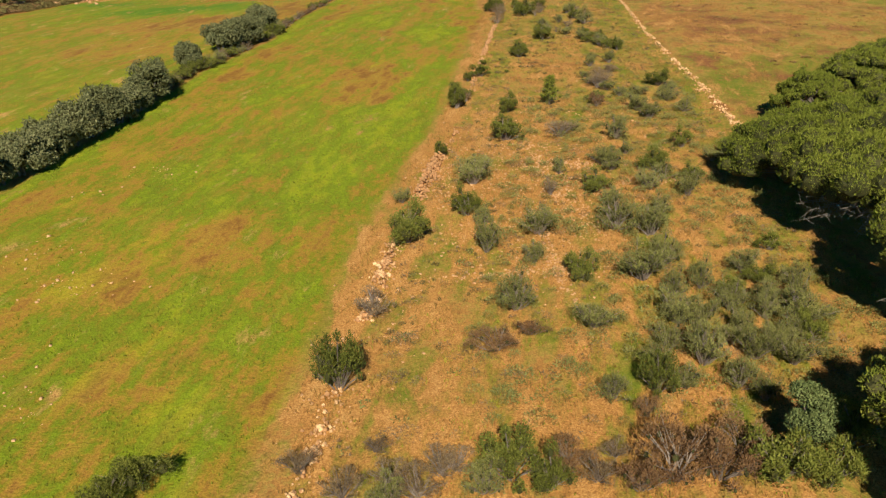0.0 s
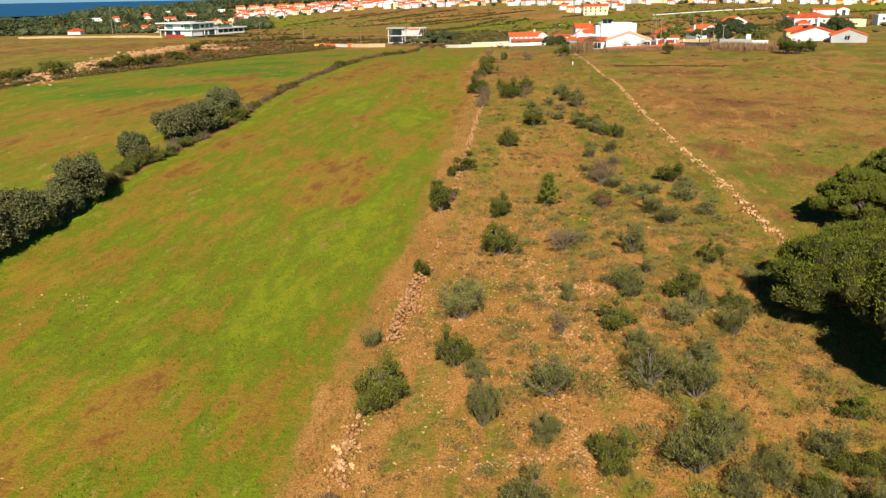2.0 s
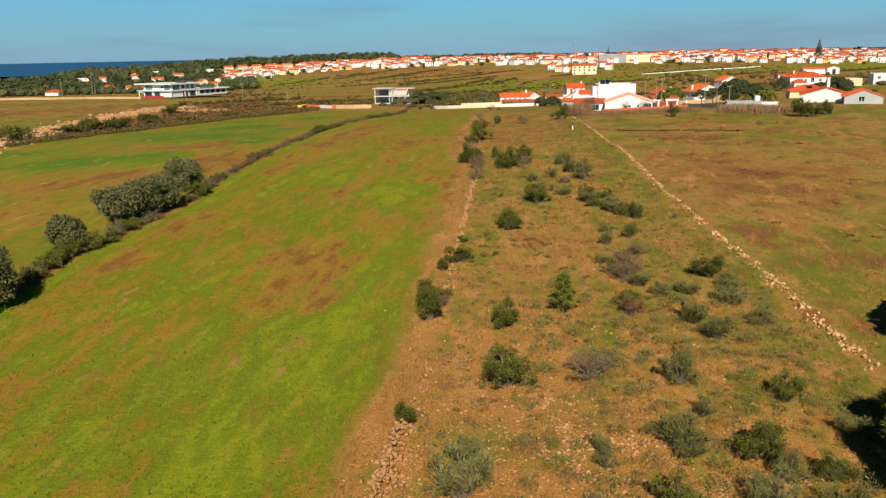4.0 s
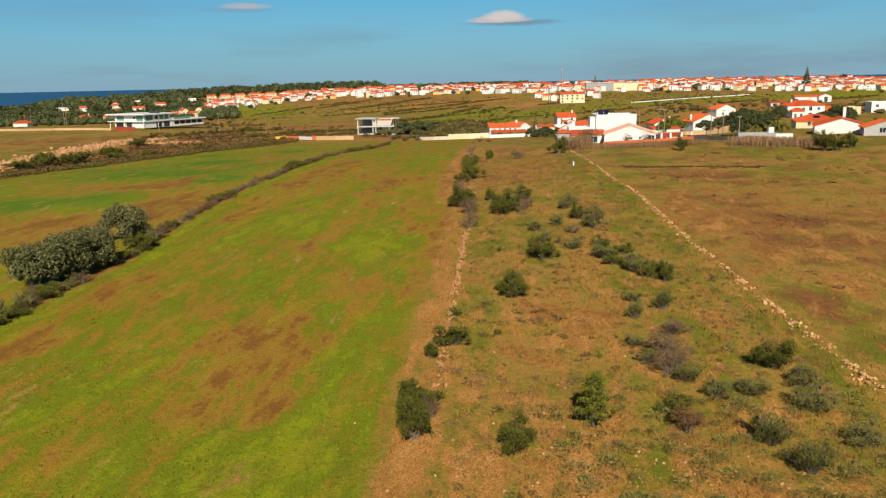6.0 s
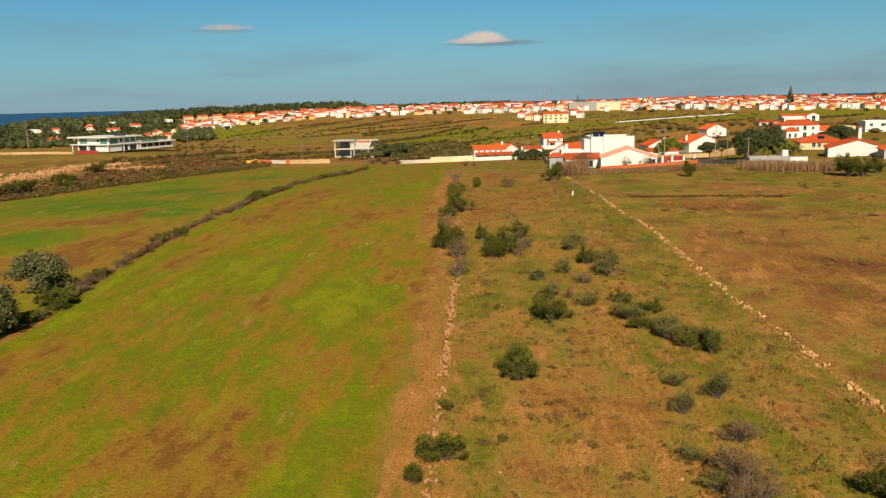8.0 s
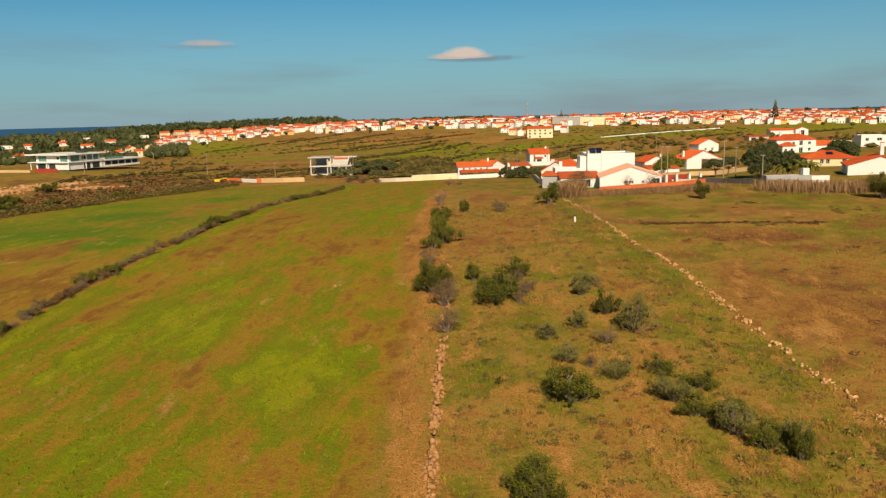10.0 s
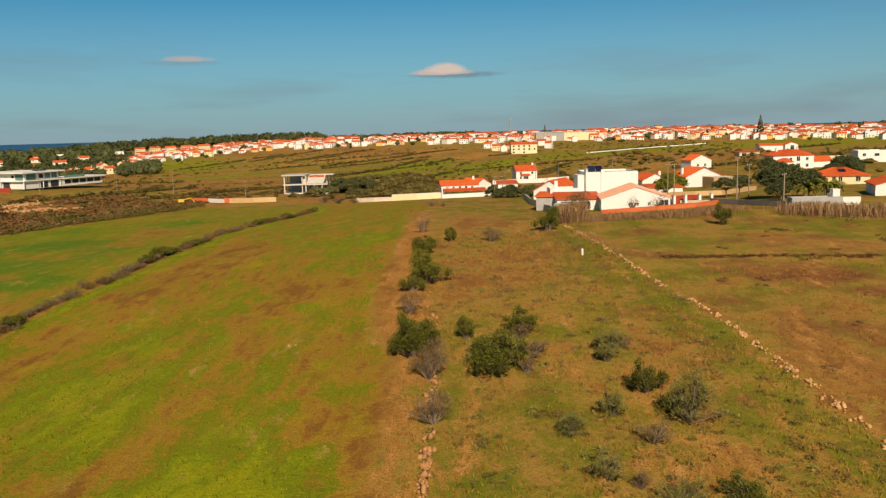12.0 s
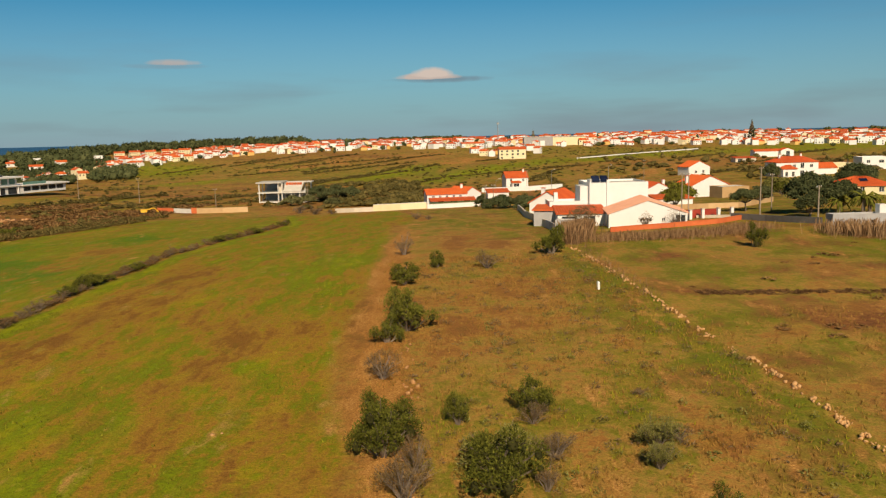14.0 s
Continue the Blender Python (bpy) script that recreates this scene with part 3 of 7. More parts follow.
    shrub_ground = [(27.2, 125.5, 3.6, 9.8, -0.4), (44.1, 126.7, 3.6, 5.4, -0.3), (44.1, 201, 4.9, 8, -0.35), (22.2, 112, 2.4, 4.2, -0.2), (47.7, 214, 4.8, 11, -0.35), (35.3, 204.5, 2.6, 5.4, -0.5), (52.3, 185.2, 4, 8, 0.3), (44.4, 158.8, 3, 4.2, 0.25), (25.5, 148, 1.7, 2.4, -0.3), (51, 258, 9, 22, -0.40),
                    (41.8, 182.1, 3, 3, 0.3), (43.1, 193.7, 3.7, 3.7, 0.1), (47, 173.3, 2.6, 2.3, -0.3), (15, 45, 9, 7, 0.14), (26, 52, 7, 8, 0.14)]
    deep = 1.15 * patches(verdant) * outer
    lush = left_field * (0.50 - 0.07 * soft(y, 110, 160) + patches(sown_near) + patches(sown_mid) + patches(sown_far))
    lush += left_field * 0.42 * (1 - soft(np.abs(x - hx_ - 2.0), 0.8, 2.6))
    lush += outer * (0.58 + 0.4 * patches(verdant) + 1.35 * patches(parched))
    lush += strip * (0.46 - 0.06 * soft(y, 215, 250) + patches(shrub_ground))
    lush += track * 0.34 * (1 - left_field) * (1 - strip)
    lush += strip * 0.18 * (1 - soft(np.abs(x - wr_ + 2.0), 0.8, 3.2))
    lush += right * (0.43 + 0.10 * np.sin(0.31 * wx + 0.9) * np.sin(0.23 * wy) + patches([(67.3, 215.8, 8, 9.6, 0.12), (127, 220, 15, 14, 0.22), (108, 217, 12.7, 10, 0.14), (91, 222, 13, 8, 0.2), (60.2, 184.9, 3.7, 4, 0.25), (48.5, 112, 4, 7, 0.3), (57, 138, 9, 8, -0.42), (70, 175, 9, 8, -0.2), (59, 160, 5, 6, -0.4), (62, 120, 9, 9, 0.1), (75, 160, 8, 8, -0.25), (58, 172, 3, 9, -0.2)]) + 0.13 * soft(y, 226, 238))
    lush += far * (0.44 + 0.16 * np.sin(x * 0.013 + 0.4) * np.sin(y * 0.011 + x * 0.004))
    fields = np.zeros_like(x)
    for cx, cy, rx, ry, turn in ((116, 684, 80, 13, 60), (160, 650, 105, 13, 55), (230, 722, 50, 14, 55), (-80, 900, 34, 130, 6), (-48, 850, 22, 100, 4), (-20, 637, 34, 12, 55), (520, 770, 150, 55, 10), (330, 745, 110, 26, 22), (640, 860, 130, 50, 8)):
        fields = np.maximum(fields, np.clip(1.6 * blob(x, y, cx, cy, rx, ry, turn), 0, 1))
    terrace = np.sin((y * 0.82 - x * 0.57) * 0.14 + 1.5 * np.sin(x * 0.013))
    lush += far * (0.32 * fields + 0.10 * terrace)
    lush += (1 - soft(x, tx_ - 32, tx_ - 26)) * near * 0.55
    crop = left_field + outer * 0.85 + far * fields
    bare = track * (0.66 - 0.20 * soft(y, 100, 170) + 0.34 * soft(y, 172, 196) * (1 - soft(y, 250, 285))) + strip * (0.27 + 0.22 * (1 - soft(y, 75, 120)) + 0.20 * blob(x, y, 13, 84, 12, 26) + 0.16 * blob(x, y, 24, 122, 9, 20) - 0.12 * soft(y, 150, 200) + 0.16 * blob(x, y, 14, 38, 10, 10))
    bare += left_field * (-0.2 + 0.2 * blob(x, y, -29, 66, 6, 14, -14)) + outer * 0.08 + right * (0.10 + 0.10 * np.sin(0.19 * wx - 0.13 * wy) + patches([(56.8, 135.5, 5.5, 6.9, 0.42), (59, 160, 3.9, 4.7, 0.50), (61, 147, 8, 6, 0.22), (57, 172, 3, 8, 0.15)]))

    def lane(points, wide):
        d = np.full(x.shape, 1e9)
        for (ax, ay), (bx, by) in zip(points, points[1:]):
            f = np.clip(((x - ax) * (bx - ax) + (y - ay) * (by - ay)) / ((bx - ax) ** 2 + (by - ay) ** 2), 0, 1)
            d = np.minimum(d, np.hypot(x - ax - f * (bx - ax), y - ay - f * (by - ay)))
        return 1 - soft(d, wide * 0.5, wide * 1.6)

    lanes = lane([(192, 495), (249, 558), (312, 622)], 5) + lane([(152, 856), (206, 931)], 9) + lane([(160, 753), (204, 812)], 8) + lane([(20, 760), (90, 840)], 7)
    bare += far * (0.17 + 0.08 * np.sin(x * 0.021 - y * 0.017) + 0.9 * lanes)
    heath = right * (0.33 + 0.10 * np.sin(0.27 * wx + 0.2 * wy) + patches([(68, 145, 11, 10, 0.30), (67, 155, 8.4, 7, 0.25), (71, 193.5, 6, 4.5, 0.6), (57, 136, 8, 7, -0.2), (82, 205, 14, 6, 0.15), (62, 172, 9, 14, 0.16)])) + strip * (0.16 + 0.12 * soft(x, wr_ - 14, wr_ - 5) * soft(y, 110, 150))
    spoil = np.exp(-((x - np.interp(y, [232, 306, 358, 392], [-80, -85, -76, -60])) / 7) ** 2) * soft(y, 225, 240) * (1 - soft(y, 385, 400))
    bare += 0.8 * spoil
    path = lane([(24.6, 184), (25.9, 196), (27.5, 203), (30, 212), (33.2, 227), (39.2, 255), (48, 299)], 1.5)
    bare += path * (0.62 - 0.25 * soft(y, 255, 300))
    lush -= path * 0.30
    crop *= 1 - 0.8 * path
    heath += (1 - soft(x, tx_ - 2, tx_ + 1)) * near * (0.15 + 0.65 * soft(x, tx_ - 34, tx_ - 24) - 0.35 * blob(x, y, -75, 300, 20, 30)) + far * (0.35 + 0.16 * terrace + 0.12 * np.sin(x * 0.02 + y * 0.013) - 0.7 * fields - 0.3 * lanes) + 0.45 * blob(x, y, -45, 360, 55, 48) + 0.3 * blob(x, y, -45, 500, 60, 30)
    return {"lush": lush, "bare": bare, "heath": heath, "crop": crop, "deep": deep}


def build_ground():
    gx, gy = steps(-60, 72, 1.3, -5200, 5200, 1.07), steps(24, 260, 1.3, -5200, 5200, 1.06)
    x, y = (a.ravel() for a in np.meshgrid(gx, gy))
    verts = np.stack([x, y, height(x, y)], 1)
    nx, ny = len(gx), len(gy)
    i = (np.arange(ny - 1)[:, None] * nx + np.arange(nx - 1)[None]).ravel()
    me = array_mesh("ground", verts, np.stack([i, i + 1, i + nx + 1, i + nx], 1), ground_material())
    me.polygons.foreach_set("use_smooth", [True] * len(me.polygons))
    for name, values in covers(x, y).items():
        a = me.attributes.new(name, "FLOAT", "POINT")
        a.data.foreach_set("value", np.clip(values, 0, 1).astype(np.float32))
    tagged(new("ground", me), "dry winter grassland with green crop strips and red earth", "ground", kind="structure")


build_ground()
sea = Shape().add([(-5200, 1650, 0), (5200, 1650, 0), (5200, 5200, 11.5), (-5200, 5200, 11.5)], [(0, 1, 2, 3)]).mesh("sea", sea_material())
tagged(new("sea", sea), "deep blue sea reaching the horizon", "sea", kind="structure").location.z = 1.2


# ---- plants ----
def leaf_cloud(rng, lobes, count, size, up=0.0, slim=1.0, shell=0.72):
    """Leaf blades strewn over the outer shell of some lobes (x, y, z, rx, rz)."""
    lobes = np.array(lobes, float)
    area = lobes[:, 3] * (lobes[:, 3] + lobes[:, 4])
    pick = rng.choice(len(lobes), count, p=area / area.sum())
    d = rng.normal(size=(count, 3))
    d /= np.linalg.norm(d, axis=1, keepdims=True)
    d[:, 2] = np.where(d[:, 2] < -0.35, -d[:, 2], d[:, 2])
    r = shell + (1.10 - shell) * rng.random(count) ** 0.6 + 0.28 * rng.random(count) ** 7
    r *= 1 + 0.13 * np.sin(d[:, 0] * 7 + pick) * np.cos(d[:, 1] * 6 + d[:, 2] * 5 + pick * 2)
    rad = np.stack([lobes[pick, 3], lobes[pick, 3], lobes[pick, 4]], 1)
    at = lobes[pick, :3] + d * rad * r[:, None]
    at[:, 2] = np.maximum(at[:, 2], 0.02)
    n = d + 0.75 * rng.normal(size=(count, 3))
    n /= np.linalg.norm(n, axis=1, keepdims=True)
    a = np.cross(n, rng.normal(size=(count, 3))) + up * (np.array([0, 0, 1.0]) + d)
    a /= np.linalg.norm(a, axis=1, keepdims=True) + 1e-9
    b = np.cross(n, a)
    s = size * (0.6 + 0.8 * rng.random((count, 1)))
    a, b = a * s, b * s / slim
    verts = np.stack([at - 0.8 * a - b, at - 0.5 * a + b, at + 1.1 * a], 1).reshape(-1, 3)
    return verts, np.arange(3 * count).reshape(-1, 3)


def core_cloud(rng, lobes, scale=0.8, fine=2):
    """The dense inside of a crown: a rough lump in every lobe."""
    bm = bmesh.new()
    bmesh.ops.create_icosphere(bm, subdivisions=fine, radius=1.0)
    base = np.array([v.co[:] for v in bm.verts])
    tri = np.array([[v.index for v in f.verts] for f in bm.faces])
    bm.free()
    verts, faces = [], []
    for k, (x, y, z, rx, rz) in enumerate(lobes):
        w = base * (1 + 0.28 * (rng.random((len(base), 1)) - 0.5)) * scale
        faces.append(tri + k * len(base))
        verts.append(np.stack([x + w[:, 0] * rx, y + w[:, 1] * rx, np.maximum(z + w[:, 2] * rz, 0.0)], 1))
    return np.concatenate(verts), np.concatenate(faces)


def crown_mesh(name, rng, lobes, count, size, material, up=0.0, slim=1.0, core=0.8, shell=0.72):
    v, f = leaf_cloud(rng, lobes, count, size, up, slim, shell)
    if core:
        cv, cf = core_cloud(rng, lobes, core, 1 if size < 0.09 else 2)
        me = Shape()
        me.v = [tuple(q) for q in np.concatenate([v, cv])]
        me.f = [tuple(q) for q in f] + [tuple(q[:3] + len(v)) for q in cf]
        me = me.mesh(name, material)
        # core lumps coloured dark to stand in for shade between the leaves
        me.materials.append(MAT["crown_shade"])
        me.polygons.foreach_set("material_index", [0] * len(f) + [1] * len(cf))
        return me
    return array_mesh(name, v, f, material)


def stems_mesh(name, rng, lobes, thick, material="bark", base=(0, 0, -0.1), fork=0.25):
    s = Shape()
    for x, y, z, rx, rz in lobes:
        knee = (base[0] + (x - base[0]) * 0.4 + 0.03 * rng.normal(), base[1] + (y - base[1]) * 0.4 + 0.03 * rng.normal(), base[2] + (z - base[2]) * (0.5 + fork * 0.4))
        s.tube((base[0] + 0.02 * rng.normal(), base[1] + 0.02 * rng.normal(), base[2]), knee, thick, thick * 0.7, 4)
        s.tube(knee, (x, y, z + rz * 0.3), thick * 0.7, thick * 0.25, 4)
        for _ in range(2):
            e = rng.normal(size=3)
            s.tube(knee, (x + e[0] * rx * 0.5, y + e[1] * rx * 0.5, z + abs(e[2]) * rz * 0.5), thick * 0.5, thick * 0.15, 3)
    return s.mesh(name, material)


def shrub_lobes(rng, n, low=0.22):
    """Lobes that fill an uneven crown one metre wide and one high."""
    lean = rng.random() * 6.283
    out = [(0.07 * math.cos(lean), 0.07 * math.sin(lean), 0.36, 0.22, 0.34)]
    for i in range(n - 1):
        a = 2 * math.pi * (i + rng.random() * 0.9) / (n - 1)
        r = 0.07 + 0.11 * rng.random()
        q = 0.12 + 0.34 * rng.random()
        top = (0.62 + 0.22 * math.cos(a - lean)) * (1.25 - 1.4 * q)
        out.append((q * math.cos(a), q * math.sin(a), low * (0.6 + 0.6 * rng.random()) + top * rng.random() ** 0.8, r, r * (1.3 + 1.2 * rng.random())))
    return out


SHRUB_KINDS = {  # leaf material, lobes, leaves, leaf size, upward growth, slimness, core, label
    "g": ("leaf_green", 17, 6000, 0.025, 1.3, 2.2, 0.42, "dense dark green evergreen shrub on dry grassland"),
    "o": ("leaf_olive", 19, 5200, 0.027, 2.2, 3.0, 0.26, "loose olive-grey shrub with pale twigs on dry earth"),
    "b": ("leaf_brown", 12, 2400, 0.034, 2.2, 4.5, 0.0, "sparse brown twiggy bush, half dry"),
    "r": ("leaf_red", 14, 4200, 0.028, 2.0, 3.2, 0.24, "low reddish-brown heather bush"),
    "y": ("leaf_yellow", 14, 5000, 0.029, 1.3, 2.2, 0.36, "yellowish-green rounded shrub in dry grass"),
}


def make_shrub(kind, variant, part_of=1.0, name="shrub"):
    leaf, n, count, size, up, slim, core, label = SHRUB_KINDS[kind]
    rng = np.random.default_rng(100 * ord(kind) + variant)
    count, size = int(count * part_of), size / math.sqrt(part_of)
    lobes = shrub_lobes(rng, n + variant % 3)
    ob = thing(name, pose(0, 0, -400), label, "shrub", "shrubs on the plot")
    part("stem", stems_mesh("stem", rng, lobes, 0.018), ob)
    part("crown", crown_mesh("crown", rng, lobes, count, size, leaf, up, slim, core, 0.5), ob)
    if kind in "ob":
        part("twig", stems_mesh("twig", rng, [(x * 1.25, y * 1.25, z + rz * 0.6, rx, rz) for x, y, z, rx, rz in lobes], 0.009), ob, "pale bare twigs")
    return ob


def plant(models, rng, x, y, w, h, sink=0.03):
    """Stands a copy of one of the models, w wide and h high, on the ground."""
    model = models[int(rng.integers(len(models)))]
    z = float(height(x, y))
    return copy_thing(model, pose(x, y, z - sink, 0, 0, float(rng.random() * 360)) @ Matrix.Diagonal((w, w, h, 1)))


def drop_model(ob):
    for o in (*ob.children_recursive, ob):
        bpy.data.objects.remove(o)


SHRUBS = [  # kind, then x, y, width, height
    ("b", [(-3, 37, 2.8, 1.6), (1.2, 36.6, 3.0, 1.6), (3.6, 38.4, 2.4, 1.2), (11.6, 36.6, 2.8, 1.5), (-1, 40.5, 2.0, 0.9), (13.0, 38.5, 2.0, 1.1)]),
    ("o", [(5.0, 36.4, 2.6, 1.8), (-0.4, 36.0, 2.4, 1.6), (19.5, 44.5, 2.6, 1.6), (23.0, 44.0, 2.8, 1.8), (28.5, 48.5, 2.6, 1.8), (29.0, 53.5, 3.0, 1.8)]),
    ("b", [(54.6, 315, 3.0, 1.6), (56.8, 312, 2.2, 1.1), (35, 366, 5.0, 2.2), (31, 374, 5.0, 2.4), (39.5, 364, 3.5, 1.4)]),
    ("r", [(13.8, 35.6, 3.0, 1.9), (20.4, 37.8, 3.4, 2.0), (17.4, 37.9, 3.0, 1.6)]),
    ("g", [(-16.0, 37.6, 3.2, 2.6), (8.6, 36.2, 2.6, 2.4), (27.0, 37.6, 3.2, 2.8)]),
    ("g", [(6.6, 37.3, 3.6, 3.0), (-15.0, 39.6, 3.9, 1.8), (17.5, 44.2, 2.7, 2.7), (-3.4, 47.1, 3.5, 4.1), (30.2, 56.7, 2.9, 1.6), (16.0, 59.2, 2.8, 2.5), (2.2, 67.9, 4.5, 3.5), (8.0, 72.5, 2.8, 2.7), (21.6, 76.2, 3.3, 2.1), (32.2, 77.9, 2.2, 1.5), (29.2, 81.0, 3.4, 2.4), (7.0, 89.2, 2.1, 1.7), (15.2, 93.7, 4.2, 2.8), (17.2, 104.9, 2.9, 2.4), (29.7, 107.8, 2.7, 1.2), (10.7, 107.8, 3.2, 2.9), (11.3, 111.8, 3.9, 2.2), (40.4, 112.9, 3.6, 2.2), (13.7, 120.7, 1.5, 1.4), (20.2, 124.9, 0.8, 0.5), (17.3, 130.2, 1.3, 0.8), (23.7, 133.9, 2.7, 2.2)]),
    ("g", [(40.6, 135.4, 2.2, 2.7), (24.1, 135.8, 3.1, 2.1), (39.6, 137.1, 3.1, 2.1), (39.7, 141.6, 3.2, 1.4), (37.5, 142.7, 2.8, 1.7), (30.3, 146.9, 4.0, 2.4), (40.4, 147.0, 3.0, 1.4), (38.7, 150.3, 3.1, 1.6), (26.2, 151.8, 0.7, 0.5), (40.5, 165.7, 2.5, 2.1), (31.4, 173.3, 4.7, 3.1), (25.8, 178.9, 3.9, 2.8), (26.2, 181.7, 3.6, 2.7), (31.2, 182.0, 2.0, 2.1), (36.4, 182.8, 3.4, 1.9), (38.3, 185.8, 0.3, 0.3), (29.7, 201.1, 2.8, 2.0), (32.0, 203.9, 4.7, 3.6), (110.4, 211.5, 4.5, 3.1), (108.7, 213.1, 5.0, 3.9), (115.4, 214.1, 3.8, 3.0), (35.2, 224.0, 3.4, 1.6)]),
    ("g", [(36.1, 227.5, 3.7, 1.8), (83.9, 228.5, 2.8, 3.1), (41.2, 232.7, 2.4, 1.8), (58.0, 236.2, 4.7, 3.4)]),
    ("o", [(14.5, 43.9, 2.3, 1.6), (27.6, 45.9, 3.3, 2.1), (21.6, 46.8, 3.4, 3.2), (25.3, 46.9, 2.9, 2.4), (24.4, 48.9, 2.1, 1.6), (30.3, 50.5, 4.9, 2.2), (21.6, 52.0, 3.9, 2.4), (15.4, 52.3, 3.5, 1.8), (26.1, 53.1, 2.7, 2.2), (10.0, 55.4, 3.5, 2.7), (20.9, 58.3, 4.3, 3.0), (23.4, 60.4, 2.9, 2.8), (12.8, 62.6, 2.2, 1.8), (9.0, 65.1, 2.4, 3.6), (24.0, 65.9, 4.1, 2.8), (21.3, 67.4, 4.2, 2.9), (14.3, 67.8, 4.0, 2.4), (26.3, 70.2, 2.7, 1.6), (9.4, 70.6, 2.1, 1.5), (22.1, 72.6, 2.3, 1.8), (30.3, 73.7, 2.2, 2.5), (27.1, 76.0, 2.9, 2.3)]),
    ("o", [(2.0, 76.4, 1.8, 1.5), (29.5, 78.5, 2.2, 1.6), (9.7, 80.0, 3.9, 2.8), (19.0, 81.4, 1.4, 1.5), (24.9, 82.0, 2.7, 1.8), (36.2, 82.4, 2.3, 1.4), (19.4, 83.2, 1.2, 1.3), (10.5, 83.4, 2.7, 1.8), (24.6, 83.6, 3.8, 2.0), (27.7, 86.5, 1.7, 1.3), (28.1, 91.5, 3.1, 2.7), (23.7, 95.3, 2.1, 1.4), (34.4, 98.4, 3.3, 2.0), (39.7, 100.9, 2.7, 1.4), (33.8, 102.1, 3.1, 2.3), (39.2, 106.0, 3.1, 1.9), (36.2, 109.0, 2.8, 1.4), (33.6, 109.1, 2.3, 1.3), (40.7, 109.5, 3.3, 1.5), (32.6, 112.3, 2.4, 1.4), (31.0, 116.3, 2.1, 1.1), (31.2, 119.7, 1.8, 1.0)]),
    ("o", [(33.6, 125.7, 2.1, 1.7), (37.1, 127.4, 2.3, 1.9), (35.1, 130.3, 1.8, 1.1), (41.1, 136.9, 2.9, 2.2), (38.7, 139.5, 4.1, 2.6), (37.3, 145.3, 3.6, 2.3), (35.2, 150.2, 2.5, 1.5), (32.7, 154.5, 2.4, 1.2), (41.1, 160.4, 3.9, 2.6), (32.9, 160.5, 2.2, 1.1), (33.1, 161.5, 1.7, 1.0), (36.6, 162.7, 2.2, 1.5), (40.5, 172.6, 2.2, 1.5), (41.6, 175.1, 2.6, 1.8), (32.1, 175.5, 4.9, 2.2)]),
    ("o", [(20.0, 49.0, 2.4, 2.0), (23.0, 51.2, 2.6, 2.4), (25.6, 50.2, 2.2, 2.0), (28.2, 51.6, 2.4, 2.3), (31.2, 52.6, 2.6, 2.4), (22.6, 55.6, 2.4, 2.0), (25.0, 56.4, 2.2, 2.2), (29.4, 58.4, 2.6, 2.2), (18.4, 47.0, 2.2, 1.8), (27.0, 47.6, 2.2, 2.4), (32.4, 56.0, 2.4, 2.0), (24.0, 42.4, 2.0, 1.8)]),
    ("y", [(26.8, 54.6, 2.4, 1.8), (30.0, 48.2, 2.6, 2.0), (33.2, 62.0, 2.2, 1.4)]),
    ("r", [(18.5, 36.0, 4.1, 3.0), (15.9, 36.3, 4.4, 3.1), (9.9, 37.6, 3.0, 1.9), (16.1, 41.9, 1.7, 1.4), (7.7, 50.3, 4.0, 1.8), (10.5, 51.9, 2.5, 1.1), (29.1, 104.7, 2.3, 1.7)]),
    ("y", [(24.1, 34.7, 3.5, 2.7), (21.6, 35.4, 4.2, 3.0), (34.6, 87.4, 2.6, 2.0), (16.0, 123.4, 3.4, 1.7)]),
    ("b", [(-0.3, 37.8, 2.7, 1.2), (2.7, 38.1, 2.7, 1.7), (-5.6, 39.3, 2.4, 1.6), (-1.1, 56.2, 3.7, 1.7), (16.9, 75.8, 1.7, 1.9), (21.8, 93.7, 4.5, 2.0), (12.3, 110.5, 1.8, 1.5), (31.7, 113.7, 3.3, 2.6), (32.7, 116.3, 3.9, 2.3), (35.3, 121.1, 3.2, 1.4), (34.0, 152.8, 1.2, 1.1), (37.3, 158.0, 2.6, 1.3), (24.7, 164.9, 2.9, 2.1), (33.7, 172.2, 1.3, 1.6), (26.1, 173.3, 3.0, 2.4), (43.2, 175.3, 1.6, 0.9), (35.5, 175.9, 3.2, 1.4), (27.3, 176.2, 2.0, 1.9), (35.9, 180.7, 2.2, 1.2), (44.3, 183.0, 1.1, 0.5), (27.9, 192.3, 2.9, 1.9), (46.8, 229.1, 3.3, 2.1)]),
    ("b", [(39.5, 246.9, 2.6, 2.8)]),
]
rng = np.random.default_rng(7)
for kind in SHRUB_KINDS:
    models = [make_shrub(kind, v) for v in range(4)]
    for k, rows in SHRUBS:
        if k == kind:
            for x, y, w, h in rows:
                small = 0.82 if 134 < y < 152 and x > 36 else 1.05
                plant(models, rng, x, y, w * small, h * small)
    for ob in models:
        drop_model(ob)


